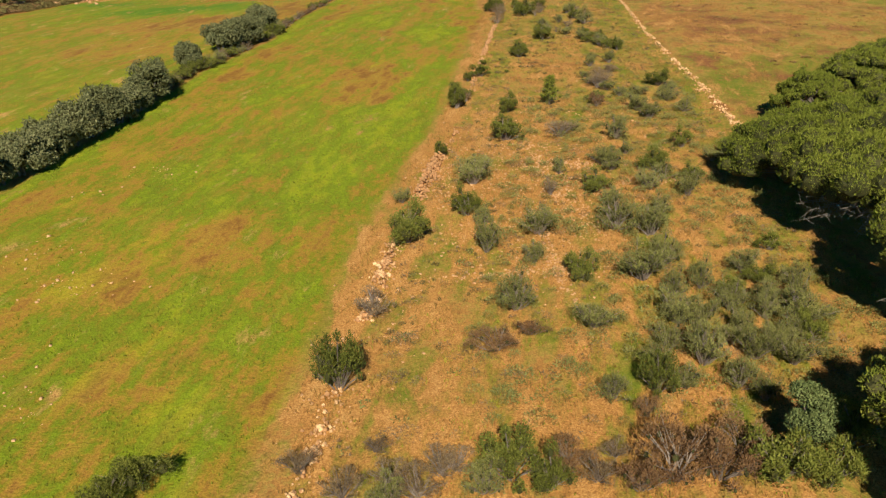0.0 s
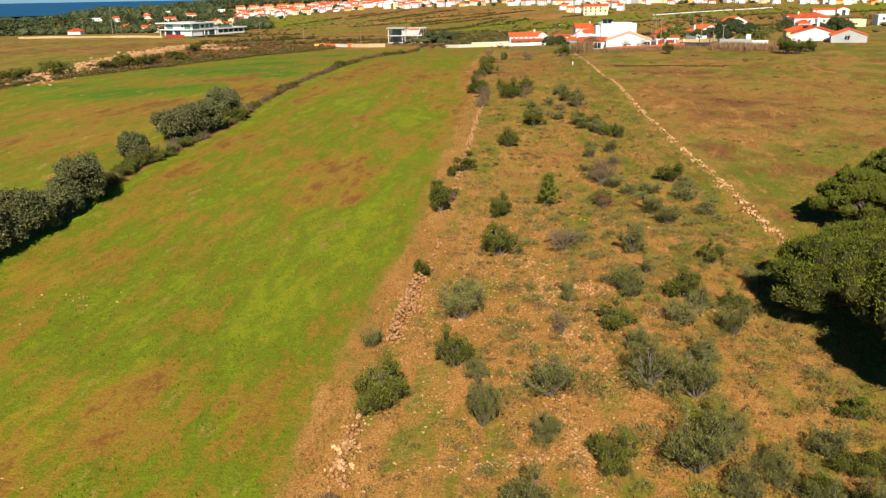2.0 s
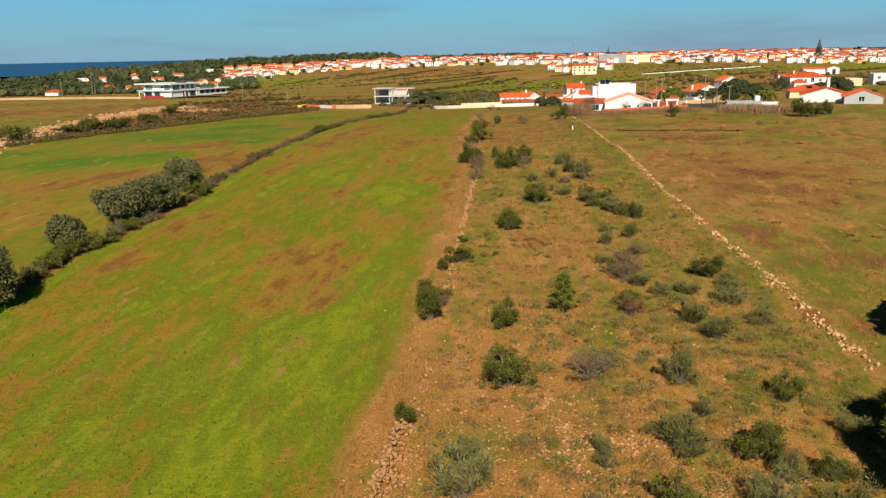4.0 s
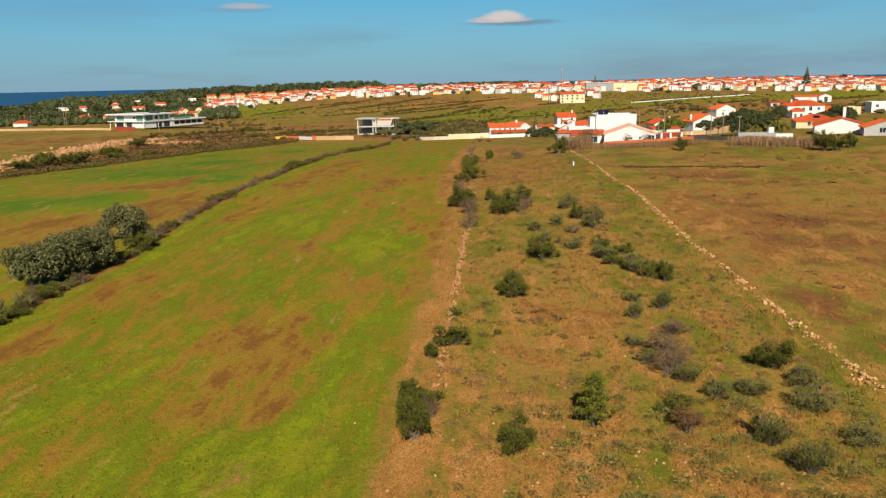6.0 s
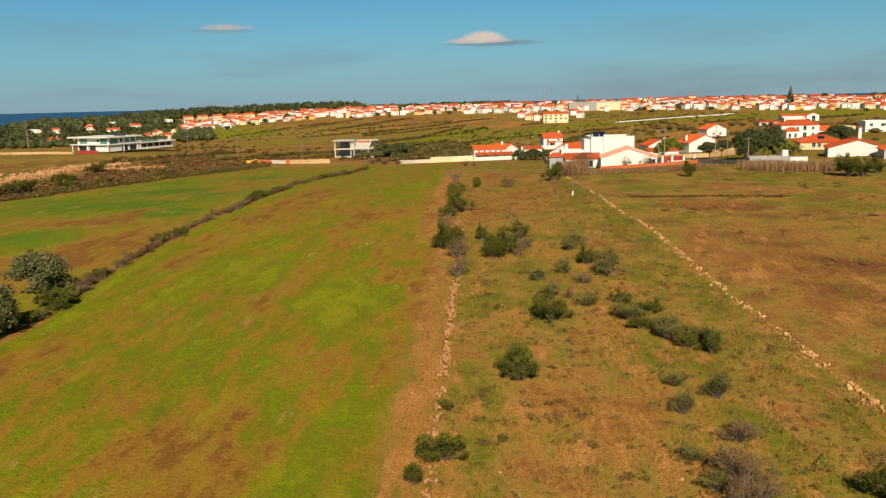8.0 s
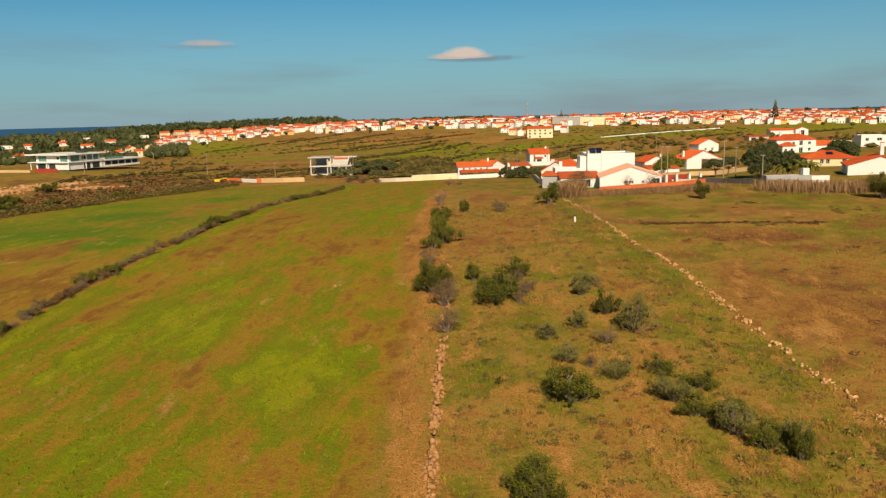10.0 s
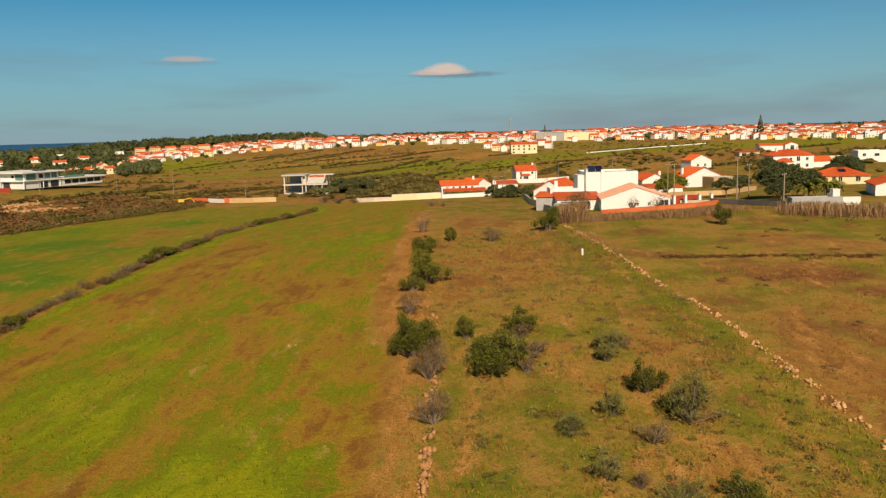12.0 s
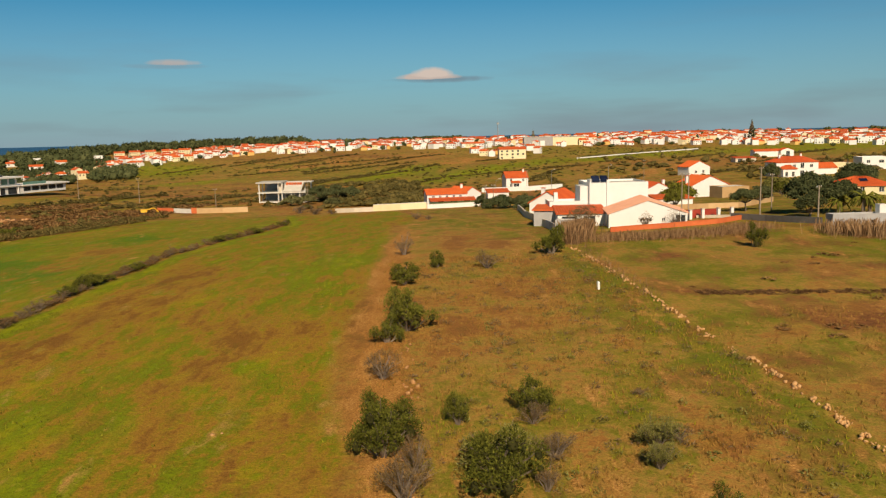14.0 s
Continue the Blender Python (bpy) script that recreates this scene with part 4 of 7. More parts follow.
def make_sapling():
    rng = np.random.default_rng(31)
    ob = thing("young_pine", pose(23.2, 106.8, float(height(23.2, 106.8)) - 0.05), "young pine with ragged whorled branches in dry grass", "tree")
    s, lobes = Shape().tube((0, 0, 0), (0.05, 0, 4.0), 0.09, 0.02), []
    for i in range(30):
        z = 0.5 + 3.3 * i / 30
        a, r = i * 2.4, (1.75 - 0.38 * z) * (0.7 + 0.5 * rng.random())
        tip = (r * math.cos(a), r * math.sin(a), z + 0.45 * r)
        s.tube((0, 0, z), tip, 0.03, 0.008, 5)
        lobes += [(tip[0] * 0.8, tip[1] * 0.8, z + 0.32 * r, 0.38, 0.32), (tip[0] * 0.45, tip[1] * 0.45, z + 0.15 * r, 0.34, 0.25)]
    part("trunk", s.mesh("trunk", "bark"), ob)
    part("crown", crown_mesh("crown", rng, lobes, 5000, 0.11, "leaf_pine", 1.0, 4.0, 0.45), ob)


make_sapling()


def make_tree(name, m, lobes, trunk_h, thick, leaf, count, size, label, group="", up=0.3, slim=1.6, core=0.8, seed=0, trunks=1, shell=0.72):
    """A tree: tapered trunk with limbs to every lobe, crown of many leaves with gaps."""
    rng = np.random.default_rng(seed)
    ob = thing(name, m, label, "tree", group)
    s = Shape()
    for k in range(trunks):
        fx, fy = (0.5 * thick * 3 * math.cos(k * 2.1), 0.5 * thick * 3 * math.sin(k * 2.1)) if trunks > 1 else (0, 0)
        top = (fx * 2 + 0.2 * rng.normal(), fy * 2 + 0.2 * rng.normal(), trunk_h)
        s.tube((fx, fy, -0.3), top, thick, thick * 0.7, 8)
        for j, (x, y, z, rx, rz) in enumerate(lobes):
            if j % trunks == k:
                knee = ((top[0] + x) / 2, (top[1] + y) / 2, trunk_h + (z - trunk_h) * 0.35)
                s.tube(top, knee, thick * 0.5, thick * 0.32)
                s.tube(knee, (x, y, z), thick * 0.32, thick * 0.1)
    part("trunk", s.mesh("trunk", "bark"), ob)
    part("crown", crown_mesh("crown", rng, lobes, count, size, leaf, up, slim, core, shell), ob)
    return ob


def umbrella(rng, r, z0, z1, n, flat=0.55, lobe=0.13):
    """Lobes of a broad pine crown of radius r between heights z0 and z1."""
    out = []
    for i in range(n):
        q = math.sqrt((i + 0.5) / n)
        a = i * 2.39996 + 0.3 * rng.random()
        lr = r * lobe * (1 + 0.7 * rng.random())
        z = z0 + (z1 - z0) * (1 - q * q) * 0.8 + lr * 0.1 + 0.26 * rng.normal()
        out.append((q * r * 0.85 * math.cos(a), q * r * 0.85 * math.sin(a), z, lr, lr * flat * (1 + 0.3 * rng.random())))
    return out


# broad pines on the right-hand side of the plot
PINES = [(43.6, 73.5, 10.2, 2.8, 8.8, 1), (46.0, 62.5, 12.4, 5.6, 9.8, 2), (52.6, 93.5, 4.8, 2.6, 7.0, 3), (62, 96, 8.5, 3.0, 9.2, 4), (60, 80, 10.5, 3.0, 9.4, 5), (44.6, 48.0, 11.2, 6.4, 10.0, 7), (33, 31, 9.0, 5.0, 11.0, 6)]
for x, y, r, z0, z1, seed in PINES:
    rng = np.random.default_rng(seed)
    lobes = []
    for qx, qy, qz, lr, lz in umbrella(rng, r, z0, z1 - 0.6, int(22 + r * 3.0), 0.85, 0.12):
        # every bough carries a cluster of smaller tufts
        lobes.append((qx, qy, qz - 0.25, lr * 0.8, lz * 0.8))
        for k in range(5):
            a = k * 1.257 + 6.283 * rng.random()
            e = lr * (0.65 + 0.35 * rng.random())
            lobes.append((qx + e * math.cos(a), qy + e * math.sin(a), qz + lz * (0.5 * rng.random() - 0.35) + 0.12 * rng.normal(), lr * (0.36 + 0.22 * rng.random()), lr * (0.34 + 0.24 * rng.random())))
    tree = make_tree("pine_tree", on_ground(x, y), lobes, max(1.6, z0 * 0.6), 0.32, "leaf_pine", int(9600 * r), 0.14, "broad dense stone pine with a clumpy green crown", "pines beside the plot", 0.8, 3.4, 0.80, seed, 2, 0.86)
    if seed in (2, 7):
        s = Shape()
        for k in range(70):
            a, e = radians(170 + 110 * rng.random()), r * (0.55 + 0.38 * rng.random())
            tip = Vector((e * math.cos(a), e * math.sin(a), 2.4 + 2.8 * rng.random()))
            root = Vector((tip.x * 0.35, tip.y * 0.35, 3.6 + 1.6 * rng.random()))
            s.tube(root, tip, 0.045, 0.015, 4)
            for _ in range(16):
                c = root.lerp(tip, 0.45 + 0.55 * rng.random())
                s.tube(c, c + Vector(rng.normal(size=3) * 0.5), 0.018, 0.006, 3)
        part("deadwood", s.mesh("deadwood", "dead_wood"), tree, "grey bare deadwood below the crown")

# oaks and thickets of the hedge between the fields
OAKS = [(-42.5, 86, 6.0, 4.0), (-40.5, 91.5, 6.5, 4.4), (-38.5, 96.5, 6.0, 4.2), (-39.5, 94, 5.0, 3.4), (-41.6, 88.6, 5.0, 3.2), (-38.3, 99, 5.4, 3.6), (-36.6, 104.2, 6.0, 3.8), (-34.6, 110, 5.0, 3.2), (-33.4, 115.5, 5.2, 3.2), (-26.2, 151.6, 5.4, 3.6), (-24, 156, 5.0, 3.4), (-37.5, 101, 7.0, 5.0), (-35.5, 107.5, 7.6, 5.0), (-34.2, 112.5, 5.0, 3.6), (-32.5, 118.5, 8.0, 5.6), (-31.0, 139.0, 5.0, 3.8), (-27.5, 150.0, 7.0, 4.6), (-25.0, 153.5, 6.0, 4.6), (-23.4, 157.0, 7.5, 4.6), (-22.4, 171.5, 8.0, 4.3)]
for i, (x, y, w, h) in enumerate(OAKS):
    rng = np.random.default_rng(40 + i)
    h *= 1.2
    lobes = [(a * w * 0.5, b * w * 0.5, c * h, d * w * 0.5, e * h * 0.5) for a, b, c, d, e in
             [(0, 0, 0.62, 0.62, 0.62)] + [((0.35 + 0.35 * rng.random()) * math.cos(k * 2.4), (0.35 + 0.35 * rng.random()) * math.sin(k * 2.4), 0.24 + 0.5 * rng.random(), 0.22 + 0.16 * rng.random(), 0.30 + 0.25 * rng.random()) for k in range(14)]]
    make_tree("oak_tree", on_ground(x, y), lobes, h * 0.3, 0.16, "leaf_oak", 6200, 0.15, "low rounded grey-green evergreen oak in a hedge", "oaks of the hedge", 0.3, 1.6, 0.6, 50 + i, 3)
rng = np.random.default_rng(77)
models = [make_shrub(k, 9, q, "hedge_bush") for k, q in (("b", 0.5), ("o", 0.5), ("g", 0.6), ("r", 0.5))]
for ob in models:
    tagged(ob, "low tangled hedge bush between two fields", "bush", "bushes of the hedge")
for y in np.arange(82, 330, 1.15):
    if any(math.hypot(hedge_x(y) - o[0], y - o[1]) < 2.4 for o in OAKS) or (y > 176 and rng.random() < 0.08):
        continue
    q, low = rng.random(), float(soft(y, 160, 185))
    wide = (2.6 + 1.4 * rng.random()) * (1 - low) + (1.7 + 1.1 * rng.random()) * low
    tall = (1.0 + 0.8 * rng.random()) * (1 - low) + (0.65 + 0.5 * rng.random()) * low
    lump = q > 0.90
    plant(models[2:3] if lump or (q > 0.7 and low < 0.5) else models[:1] if low > 0.5 and q < 0.6 else models[3:] if low > 0.5 else models[:2], rng, float(hedge_x(y)) + 0.35 * rng.normal(), float(y), wide * (1.2 if lump else 0.5 + 0.55 * rng.random()), tall * (1.35 if lump else 0.5 + 0.7 * rng.random()))
# bushes along the heath's edge
for x, y, w, h in [(-70, 287, 8, 4.2), (-63.5, 291, 8, 4.0), (-73.5, 279, 7, 3.0), (-61, 320, 7, 2.6), (-60, 352, 7, 3.4), (-55, 300, 6, 2.4), (-82, 262, 9, 4.5), (-88, 248, 8, 3.6), (-48, 312, 5, 1.8), (-36, 330, 6, 1.8), (-95, 236, 9, 4.0)]:
    plant(models[2:3], rng, x, y, w, h)
for ob in models:
    drop_model(ob)

# the light green young tree and thicket below the start of the flight
rng = np.random.default_rng(5)
lobes = [(0.9 * math.cos(k * 1.1) * (0.4 + 0.6 * rng.random()), 0.9 * math.sin(k * 1.1) * (0.4 + 0.6 * rng.random()), 1.6 + 0.33 * k, 0.75, 0.7) for k in range(9)]
make_tree("young_oak", on_ground(23.8, 36.9), lobes, 1.2, 0.12, "leaf_pale", 9000, 0.075, "young pale green oak with an uneven crown", seed=12, trunks=2)


# ---- stones ----
def stone_mesh(seed):
    rng = np.random.default_rng(seed)
    bm = bmesh.new()
    bmesh.ops.create_cube(bm, size=1.0)
    bmesh.ops.subdivide_edges(bm, edges=bm.edges[:], cuts=1, use_grid_fill=True)
    for v in bm.verts:
        v.co = v.co.lerp(v.co.normalized() * 0.58, 0.30) * (1 + 0.35 * (rng.random() - 0.5)) + Vector(rng.normal(size=3) * 0.035)
    me = bpy.data.meshes.new("stone")
    bm.to_mesh(me)
    bm.free()
    me.materials.append(MAT["stone"])
    return me


STONES = [stone_mesh(s) for s in range(8)]


def stone_wall(label, line, stretches, seed, limit=300, big=1.0):
    """A tumbled dry-stone wall: single stones for the nearest, the rest joined. Stretches: from, to, stones a metre, half width, pile height."""
    rng = np.random.default_rng(seed)
    root = thing("stone_wall", Matrix(), label, "wall", kind="structure")
    rest_v, rest_f, count = [], [], 0
    base = [np.array([v.co[:] for v in me.vertices]) for me in STONES]
    quads = [np.array([list(p.vertices) for p in me.polygons]) for me in STONES]
    for y0, y1, per, half, pile in stretches:
        for _ in range(int((y1 - y0) * per)):
            y = y0 + (y1 - y0) * rng.random()
            y += 0.7 * math.sin(2.1 * y) + 0.5 * math.sin(0.9 * y + seed)
            q = rng.normal() * 0.5
            x = float(line(y)) + half * q
            size = (big if y > 100 else 0.85) * (0.11 + 0.24 * rng.random() ** 2.2)
            z = float(height(x, y)) + max(0.0, pile * (1 - abs(q)) * rng.random()) + size * 0.18
            m = pose(x, y, z, *(rng.random(3) * 360)) @ Matrix.Diagonal((size * (1 + 0.5 * rng.random()), size, size * 0.8, 1))
            k = int(rng.integers(8))
            if count < limit and rng.random() < 0.75:
                part("stone", STONES[k], root, m=m)
                count += 1
            else:
                a = np.array(m)
                rest_f.append(quads[k] + off_of(rest_v))
                rest_v.append(base[k] @ a[:3, :3].T + a[:3, 3])
    ob = part("rubble", array_mesh("rubble", np.concatenate(rest_v), np.concatenate(rest_f), "stone"), root, "small tumbled stones")
    tagged(ob, kind="stuff")


def off_of(chunks):
    return sum(len(c) for c in chunks)


stone_wall("collapsed dry-stone wall of pale field stones beside a track", wall_l,
           [(35, 46, 14, 0.9, 0.35), (46, 56, 2.5, 0.9, 0.2), (56, 67, 34, 0.7, 0.6), (70, 77, 4, 0.7, 0.2), (77.5, 88.5, 70, 0.85, 0.8), (91, 99, 5, 0.6, 0.3), (112, 123, 5, 0.5, 0.2), (126, 133, 12, 0.4, 0.4), (136, 160, 15, 0.36, 0.45), (160, 174, 6, 0.45, 0.3), (176, 200, 1, 0.8, 0.1)], 3, big=1.05)
stone_wall("low line of pale field stones dividing two meadows", wall_r,
           [(92, 112, 10, 0.75, 0.35), (112, 133, 8, 0.65, 0.25), (133, 160, 6, 0.5, 0.2), (160, 172, 9, 0.42, 0.3), (172, 186, 6, 0.42, 0.2), (186, 210, 4, 0.4, 0.2), (210, 240, 2.5, 0.5, 0.2)], 4, big=0.78)


def litter(name, label, spots, seed, lo, hi, material="stone"):
    """Loose stones strewn over the ground: spots of x, y, spread x, spread y, count."""
    rng = np.random.default_rng(seed)
    vs, fs = [], []
    cube = np.array([(-1, -1, -1), (1, -1, -1), (1, 1, -1), (-1, 1, -1), (-0.7, -0.8, 1), (0.8, -0.6, 1), (0.7, 0.7, 1), (-0.8, 0.6, 1)], float) * 0.5
    cf = np.array([(3, 2, 1, 0), (4, 5, 6, 7), (0, 1, 5, 4), (1, 2, 6, 5), (2, 3, 7, 6), (3, 0, 4, 7)])
    for cx, cy, sx, sy, n in spots:
        x, y = cx + sx * rng.normal(size=n), cy + sy * rng.normal(size=n)
        z = height(x, y)
        size = lo + (hi - lo) * rng.random(n) ** 3
        turn = rng.random(n) * 6.283
        c, s = np.cos(turn), np.sin(turn)
        jig = cube[None] * size[:, None, None] * (0.7 + 0.6 * rng.random((n, 1, 3))) * (1 + 0.25 * rng.normal(size=(n, 8, 1)))
        w = np.stack([jig[..., 0] * c[:, None] - jig[..., 1] * s[:, None] + x[:, None], jig[..., 0] * s[:, None] + jig[..., 1] * c[:, None] + y[:, None], jig[..., 2] * 0.6 + z[:, None] + size[:, None] * 0.12], 2)
        k = sum(len(v) for v in vs)
        vs.append(w.reshape(-1, 3))
        fs.append((cf[None] + 8 * np.arange(n)[:, None, None]).reshape(-1, 4) + k)
    tagged(new(name, array_mesh(name, np.concatenate(vs), np.concatenate(fs), material)), label, "stones", kind="stuff")


litter("loose_stones", "pale loose stones strewn over red earth", [(15, 82, 4.5, 9, 1300), (10, 66, 4, 5, 300), (20, 70, 5, 7, 400), (19, 76, 0.4, 7, 300), (26, 78, 4, 0.5, 300), (24, 92, 6, 8, 300), (17.5, 78, 0.4, 8, 420), (22, 84, 4, 0.5, 360), (12, 61, 4, 0.4, 300), (14.5, 62, 0.35, 4, 240), (6.5, 81, 1.2, 4, 240), (0.8, 60, 1.0, 6, 160), (-4, 46, 1.0, 6, 130), (28, 100, 7, 9, 240)], 8, 0.06, 0.25)
litter("field_stones", "pale stones lying in the green field", [(-26, 64, 2.5, 1.2, 60), (-31, 71, 2, 2.5, 40), (-27, 52, 3, 3, 24), (-25, 47, 2, 1.5, 40), (-25, 90, 2, 1.0, 24), (-31, 84, 1.5, 0.8, 12), (-33.5, 128.5, 1.2, 0.8, 16), (16, 185, 0.5, 0.3, 3)], 9, 0.06, 0.30)


# ---- grass ----
def grass(name, label, material, count, seed, x_of, y_range, tall, wide):
    """Tufts of three blades each, thicker towards the start of the walk."""
    rng = np.random.default_rng(seed)
    y = y_range[0] + (y_range[1] - y_range[0]) * rng.random(count) ** 1.5
    lo, hi = x_of(y)
    x = lo + (hi - lo) * rng.random(count)
    clump = np.sin(x * 0.9 + 2 * np.sin(y * 0.31)) * np.sin(y * 0.7 + 1.5 * np.sin(x * 0.4))
    growth = covers(x, y)["lush"]
    keep = rng.random(count) < (0.45 + 0.5 * clump) * (soft(growth, 0.32, 0.72) if "green" in material else 1 - 0.6 * soft(growth, 0.4, 0.8))
    x, y = x[keep], y[keep]
    n = len(x)
    z = height(x, y)
    vs = []
    for _ in range(3):
        a = rng.random(n) * 6.283
        hgt = tall * (0.5 + rng.random(n))
        lean = 0.5 * hgt
        bx, by = x + 0.08 * rng.normal(size=n), y + 0.08 * rng.normal(size=n)
        dx, dy = np.cos(a) * wide, np.sin(a) * wide
        tx, ty = bx + lean * rng.normal(size=n) * 0.7, by + lean * rng.normal(size=n) * 0.7
        vs.append(np.stack([np.stack([bx - dx, by - dy, z - 0.02], 1), np.stack([bx + dx, by + dy, z - 0.02], 1), np.stack([tx, ty, z + hgt], 1)], 1))
    v = np.concatenate(vs).reshape(-1, 3)
    tagged(new(name, array_mesh(name, v, np.arange(len(v)).reshape(-1, 3), material)), label, "grass", kind="stuff")


grass("crop_grass", "short bright green grass of the sown field", "grass_green", 45000, 21, lambda y: (np.maximum(hedge_x(y), -60) + 1.5, wall_l(y) - 4.0), (26, 230), 0.16, 0.05)
grass("dry_grass", "dry golden grass tufts between the shrubs", "grass_dry", 60000, 22, lambda y: (wall_l(y) - 3.0, wall_r(y)), (28, 240), 0.26, 0.035)
grass("green_tufts", "green grass tufts between the shrubs", "grass_green", 30000, 23, lambda y: (wall_l(y), wall_r(y)), (28, 240), 0.2, 0.04)
grass("meadow_grass", "dry meadow grass beyond the stone line", "grass_dry", 26000, 24, lambda y: (wall_r(y) + 0.5, wall_r(y) + 50), (85, 200), 0.24, 0.04)


# ---- buildings ----
def slab_with_holes(shape, length, z0, z1, thick, holes, put):
    """A wall along u from 0 to length, thick deep, with holes (centre, bottom, width, height); put maps u, depth, z to a place."""
    cuts = sorted({0.0, length, *(c - w / 2 for c, b, w, t in holes), *(c + w / 2 for c, b, w, t in holes)})
    for a, b in zip(cuts, cuts[1:]):
        if b - a < 1e-4:
            continue
        z = z0
        for c, low, w, t in sorted((q for q in holes if q[0] - q[2] / 2 < (a + b) / 2 < q[0] + q[2] / 2), key=lambda q: q[1]):
            if low > z + 1e-4:
                shape.prism([put(a, 0, z), put(b, 0, z), put(b, thick, z), put(a, thick, z)], [put(a, 0, low), put(b, 0, low), put(b, thick, low), put(a, thick, low)])
            z = low + t
        if z < z1 - 1e-4:
            shape.prism([put(a, 0, z), put(b, 0, z), put(b, thick, z), put(a, thick, z)], [put(a, 0, z1), put(b, 0, z1), put(b, thick, z1), put(a, thick, z1)])


def window_part(root, put, c, low, w, t, frame_mat="white", pane_mat="glass", door=False):
    """A window or door set back in its hole: frame, pane and sill."""
    f = Shape()
    d0, d1, b = 0.10, 0.16, 0.06
    for u0, u1, z0, z1 in ((c - w / 2, c + w / 2, low, low + b), (c - w / 2, c + w / 2, low + t - b, low + t), (c - w / 2, c - w / 2 + b, low + b, low + t - b), (c + w / 2 - b, c + w / 2, low + b, low + t - b), (c - b / 2, c + b / 2, low + b, low + t - b)):
        f.prism([put(u0, d0, z0), put(u1, d0, z0), put(u1, d1, z0), put(u0, d1, z0)], [put(u0, d0, z1), put(u1, d0, z1), put(u1, d1, z1), put(u0, d1, z1)])
    win = part("door" if door else "window", f.mesh("window_frame", frame_mat), root)
    g = Shape().prism([put(c - w / 2, 0.17, low), put(c + w / 2, 0.17, low), put(c + w / 2, 0.20, low), put(c - w / 2, 0.20, low)], [put(c - w / 2, 0.17, low + t), put(c + w / 2, 0.17, low + t), put(c + w / 2, 0.20, low + t), put(c - w / 2, 0.20, low + t)])
    part("pane", g.mesh("pane", pane_mat), win)
    if not door:
        s = Shape().prism([put(c - w / 2 - 0.08, -0.08, low - 0.07), put(c + w / 2 + 0.08, -0.08, low - 0.07), put(c + w / 2 + 0.08, 0.02, low - 0.07), put(c - w / 2 - 0.08, 0.02, low - 0.07)],
                          [put(c - w / 2 - 0.08, -0.08, low - 0.004), put(c + w / 2 + 0.08, -0.08, low - 0.004), put(c + w / 2 + 0.08, 0.02, low - 0.004), put(c - w / 2 - 0.08, 0.02, low - 0.004)])
        part("sill", s.mesh("sill", "old_wall"), win)


def chimney_part(root, x, y, z0, z1, wide=0.7):
    c = part("chimney", Shape().box(x - wide / 2, x + wide / 2, y - wide / 2, y + wide / 2, z0, z1).mesh("chimney", "white"), root)
    part("cap", Shape().box(x - wide * 0.62, x + wide * 0.62, y - wide * 0.62, y + wide * 0.62, z1 + 0.004, z1 + 0.14).mesh("cap", "tile"), c)


def roof_slope(a, b, c, d, thick=0.16):
    """A roof plane through four points, with thickness downwards."""
    down = Vector((0, 0, -thick))
    return [Vector(q) + down for q in (a, b, c, d)], [Vector(q) for q in (a, b, c, d)]


def tiled(root, label, material, planes, pitch=0.45):
    """A tiled roof: each plane carries raised tile rows down its slope."""
    s = Shape()
    for a, b, c, d in planes:
        a, b, c, d = (Vector(q) for q in (a, b, c, d))
        n = max(2, int((b - a).length / pitch)) * 2
        up = (b - a).cross(d - a).normalized() * 0.09
        if up.z < 0:
            up = -up
        down = Vector((0, 0, -0.16))
        low = [a.lerp(b, i / n) + up * (i % 2) for i in range(n + 1)]
        high = [d.lerp(c, i / n) + up * (i % 2) for i in range(n + 1)]
        k = n + 1
        s.add(low + high + [a + down, b + down, c + down, d + down], [(i, i + 1, k + i + 1, k + i) for i in range(n)]
              + [(2 * k + 1, 2 * k, 2 * k + 3, 2 * k + 2), (2 * k, 2 * k + 1, n, *range(n - 1, -1, -1)), (2 * k + 2, 2 * k + 3, k, *range(k + 1, 2 * k)), (2 * k, 0, k, 2 * k + 3), (n, 2 * k + 1, 2 * k + 2, 2 * k - 1)])
    return part("roof", s.mesh("roof", material), root, label)


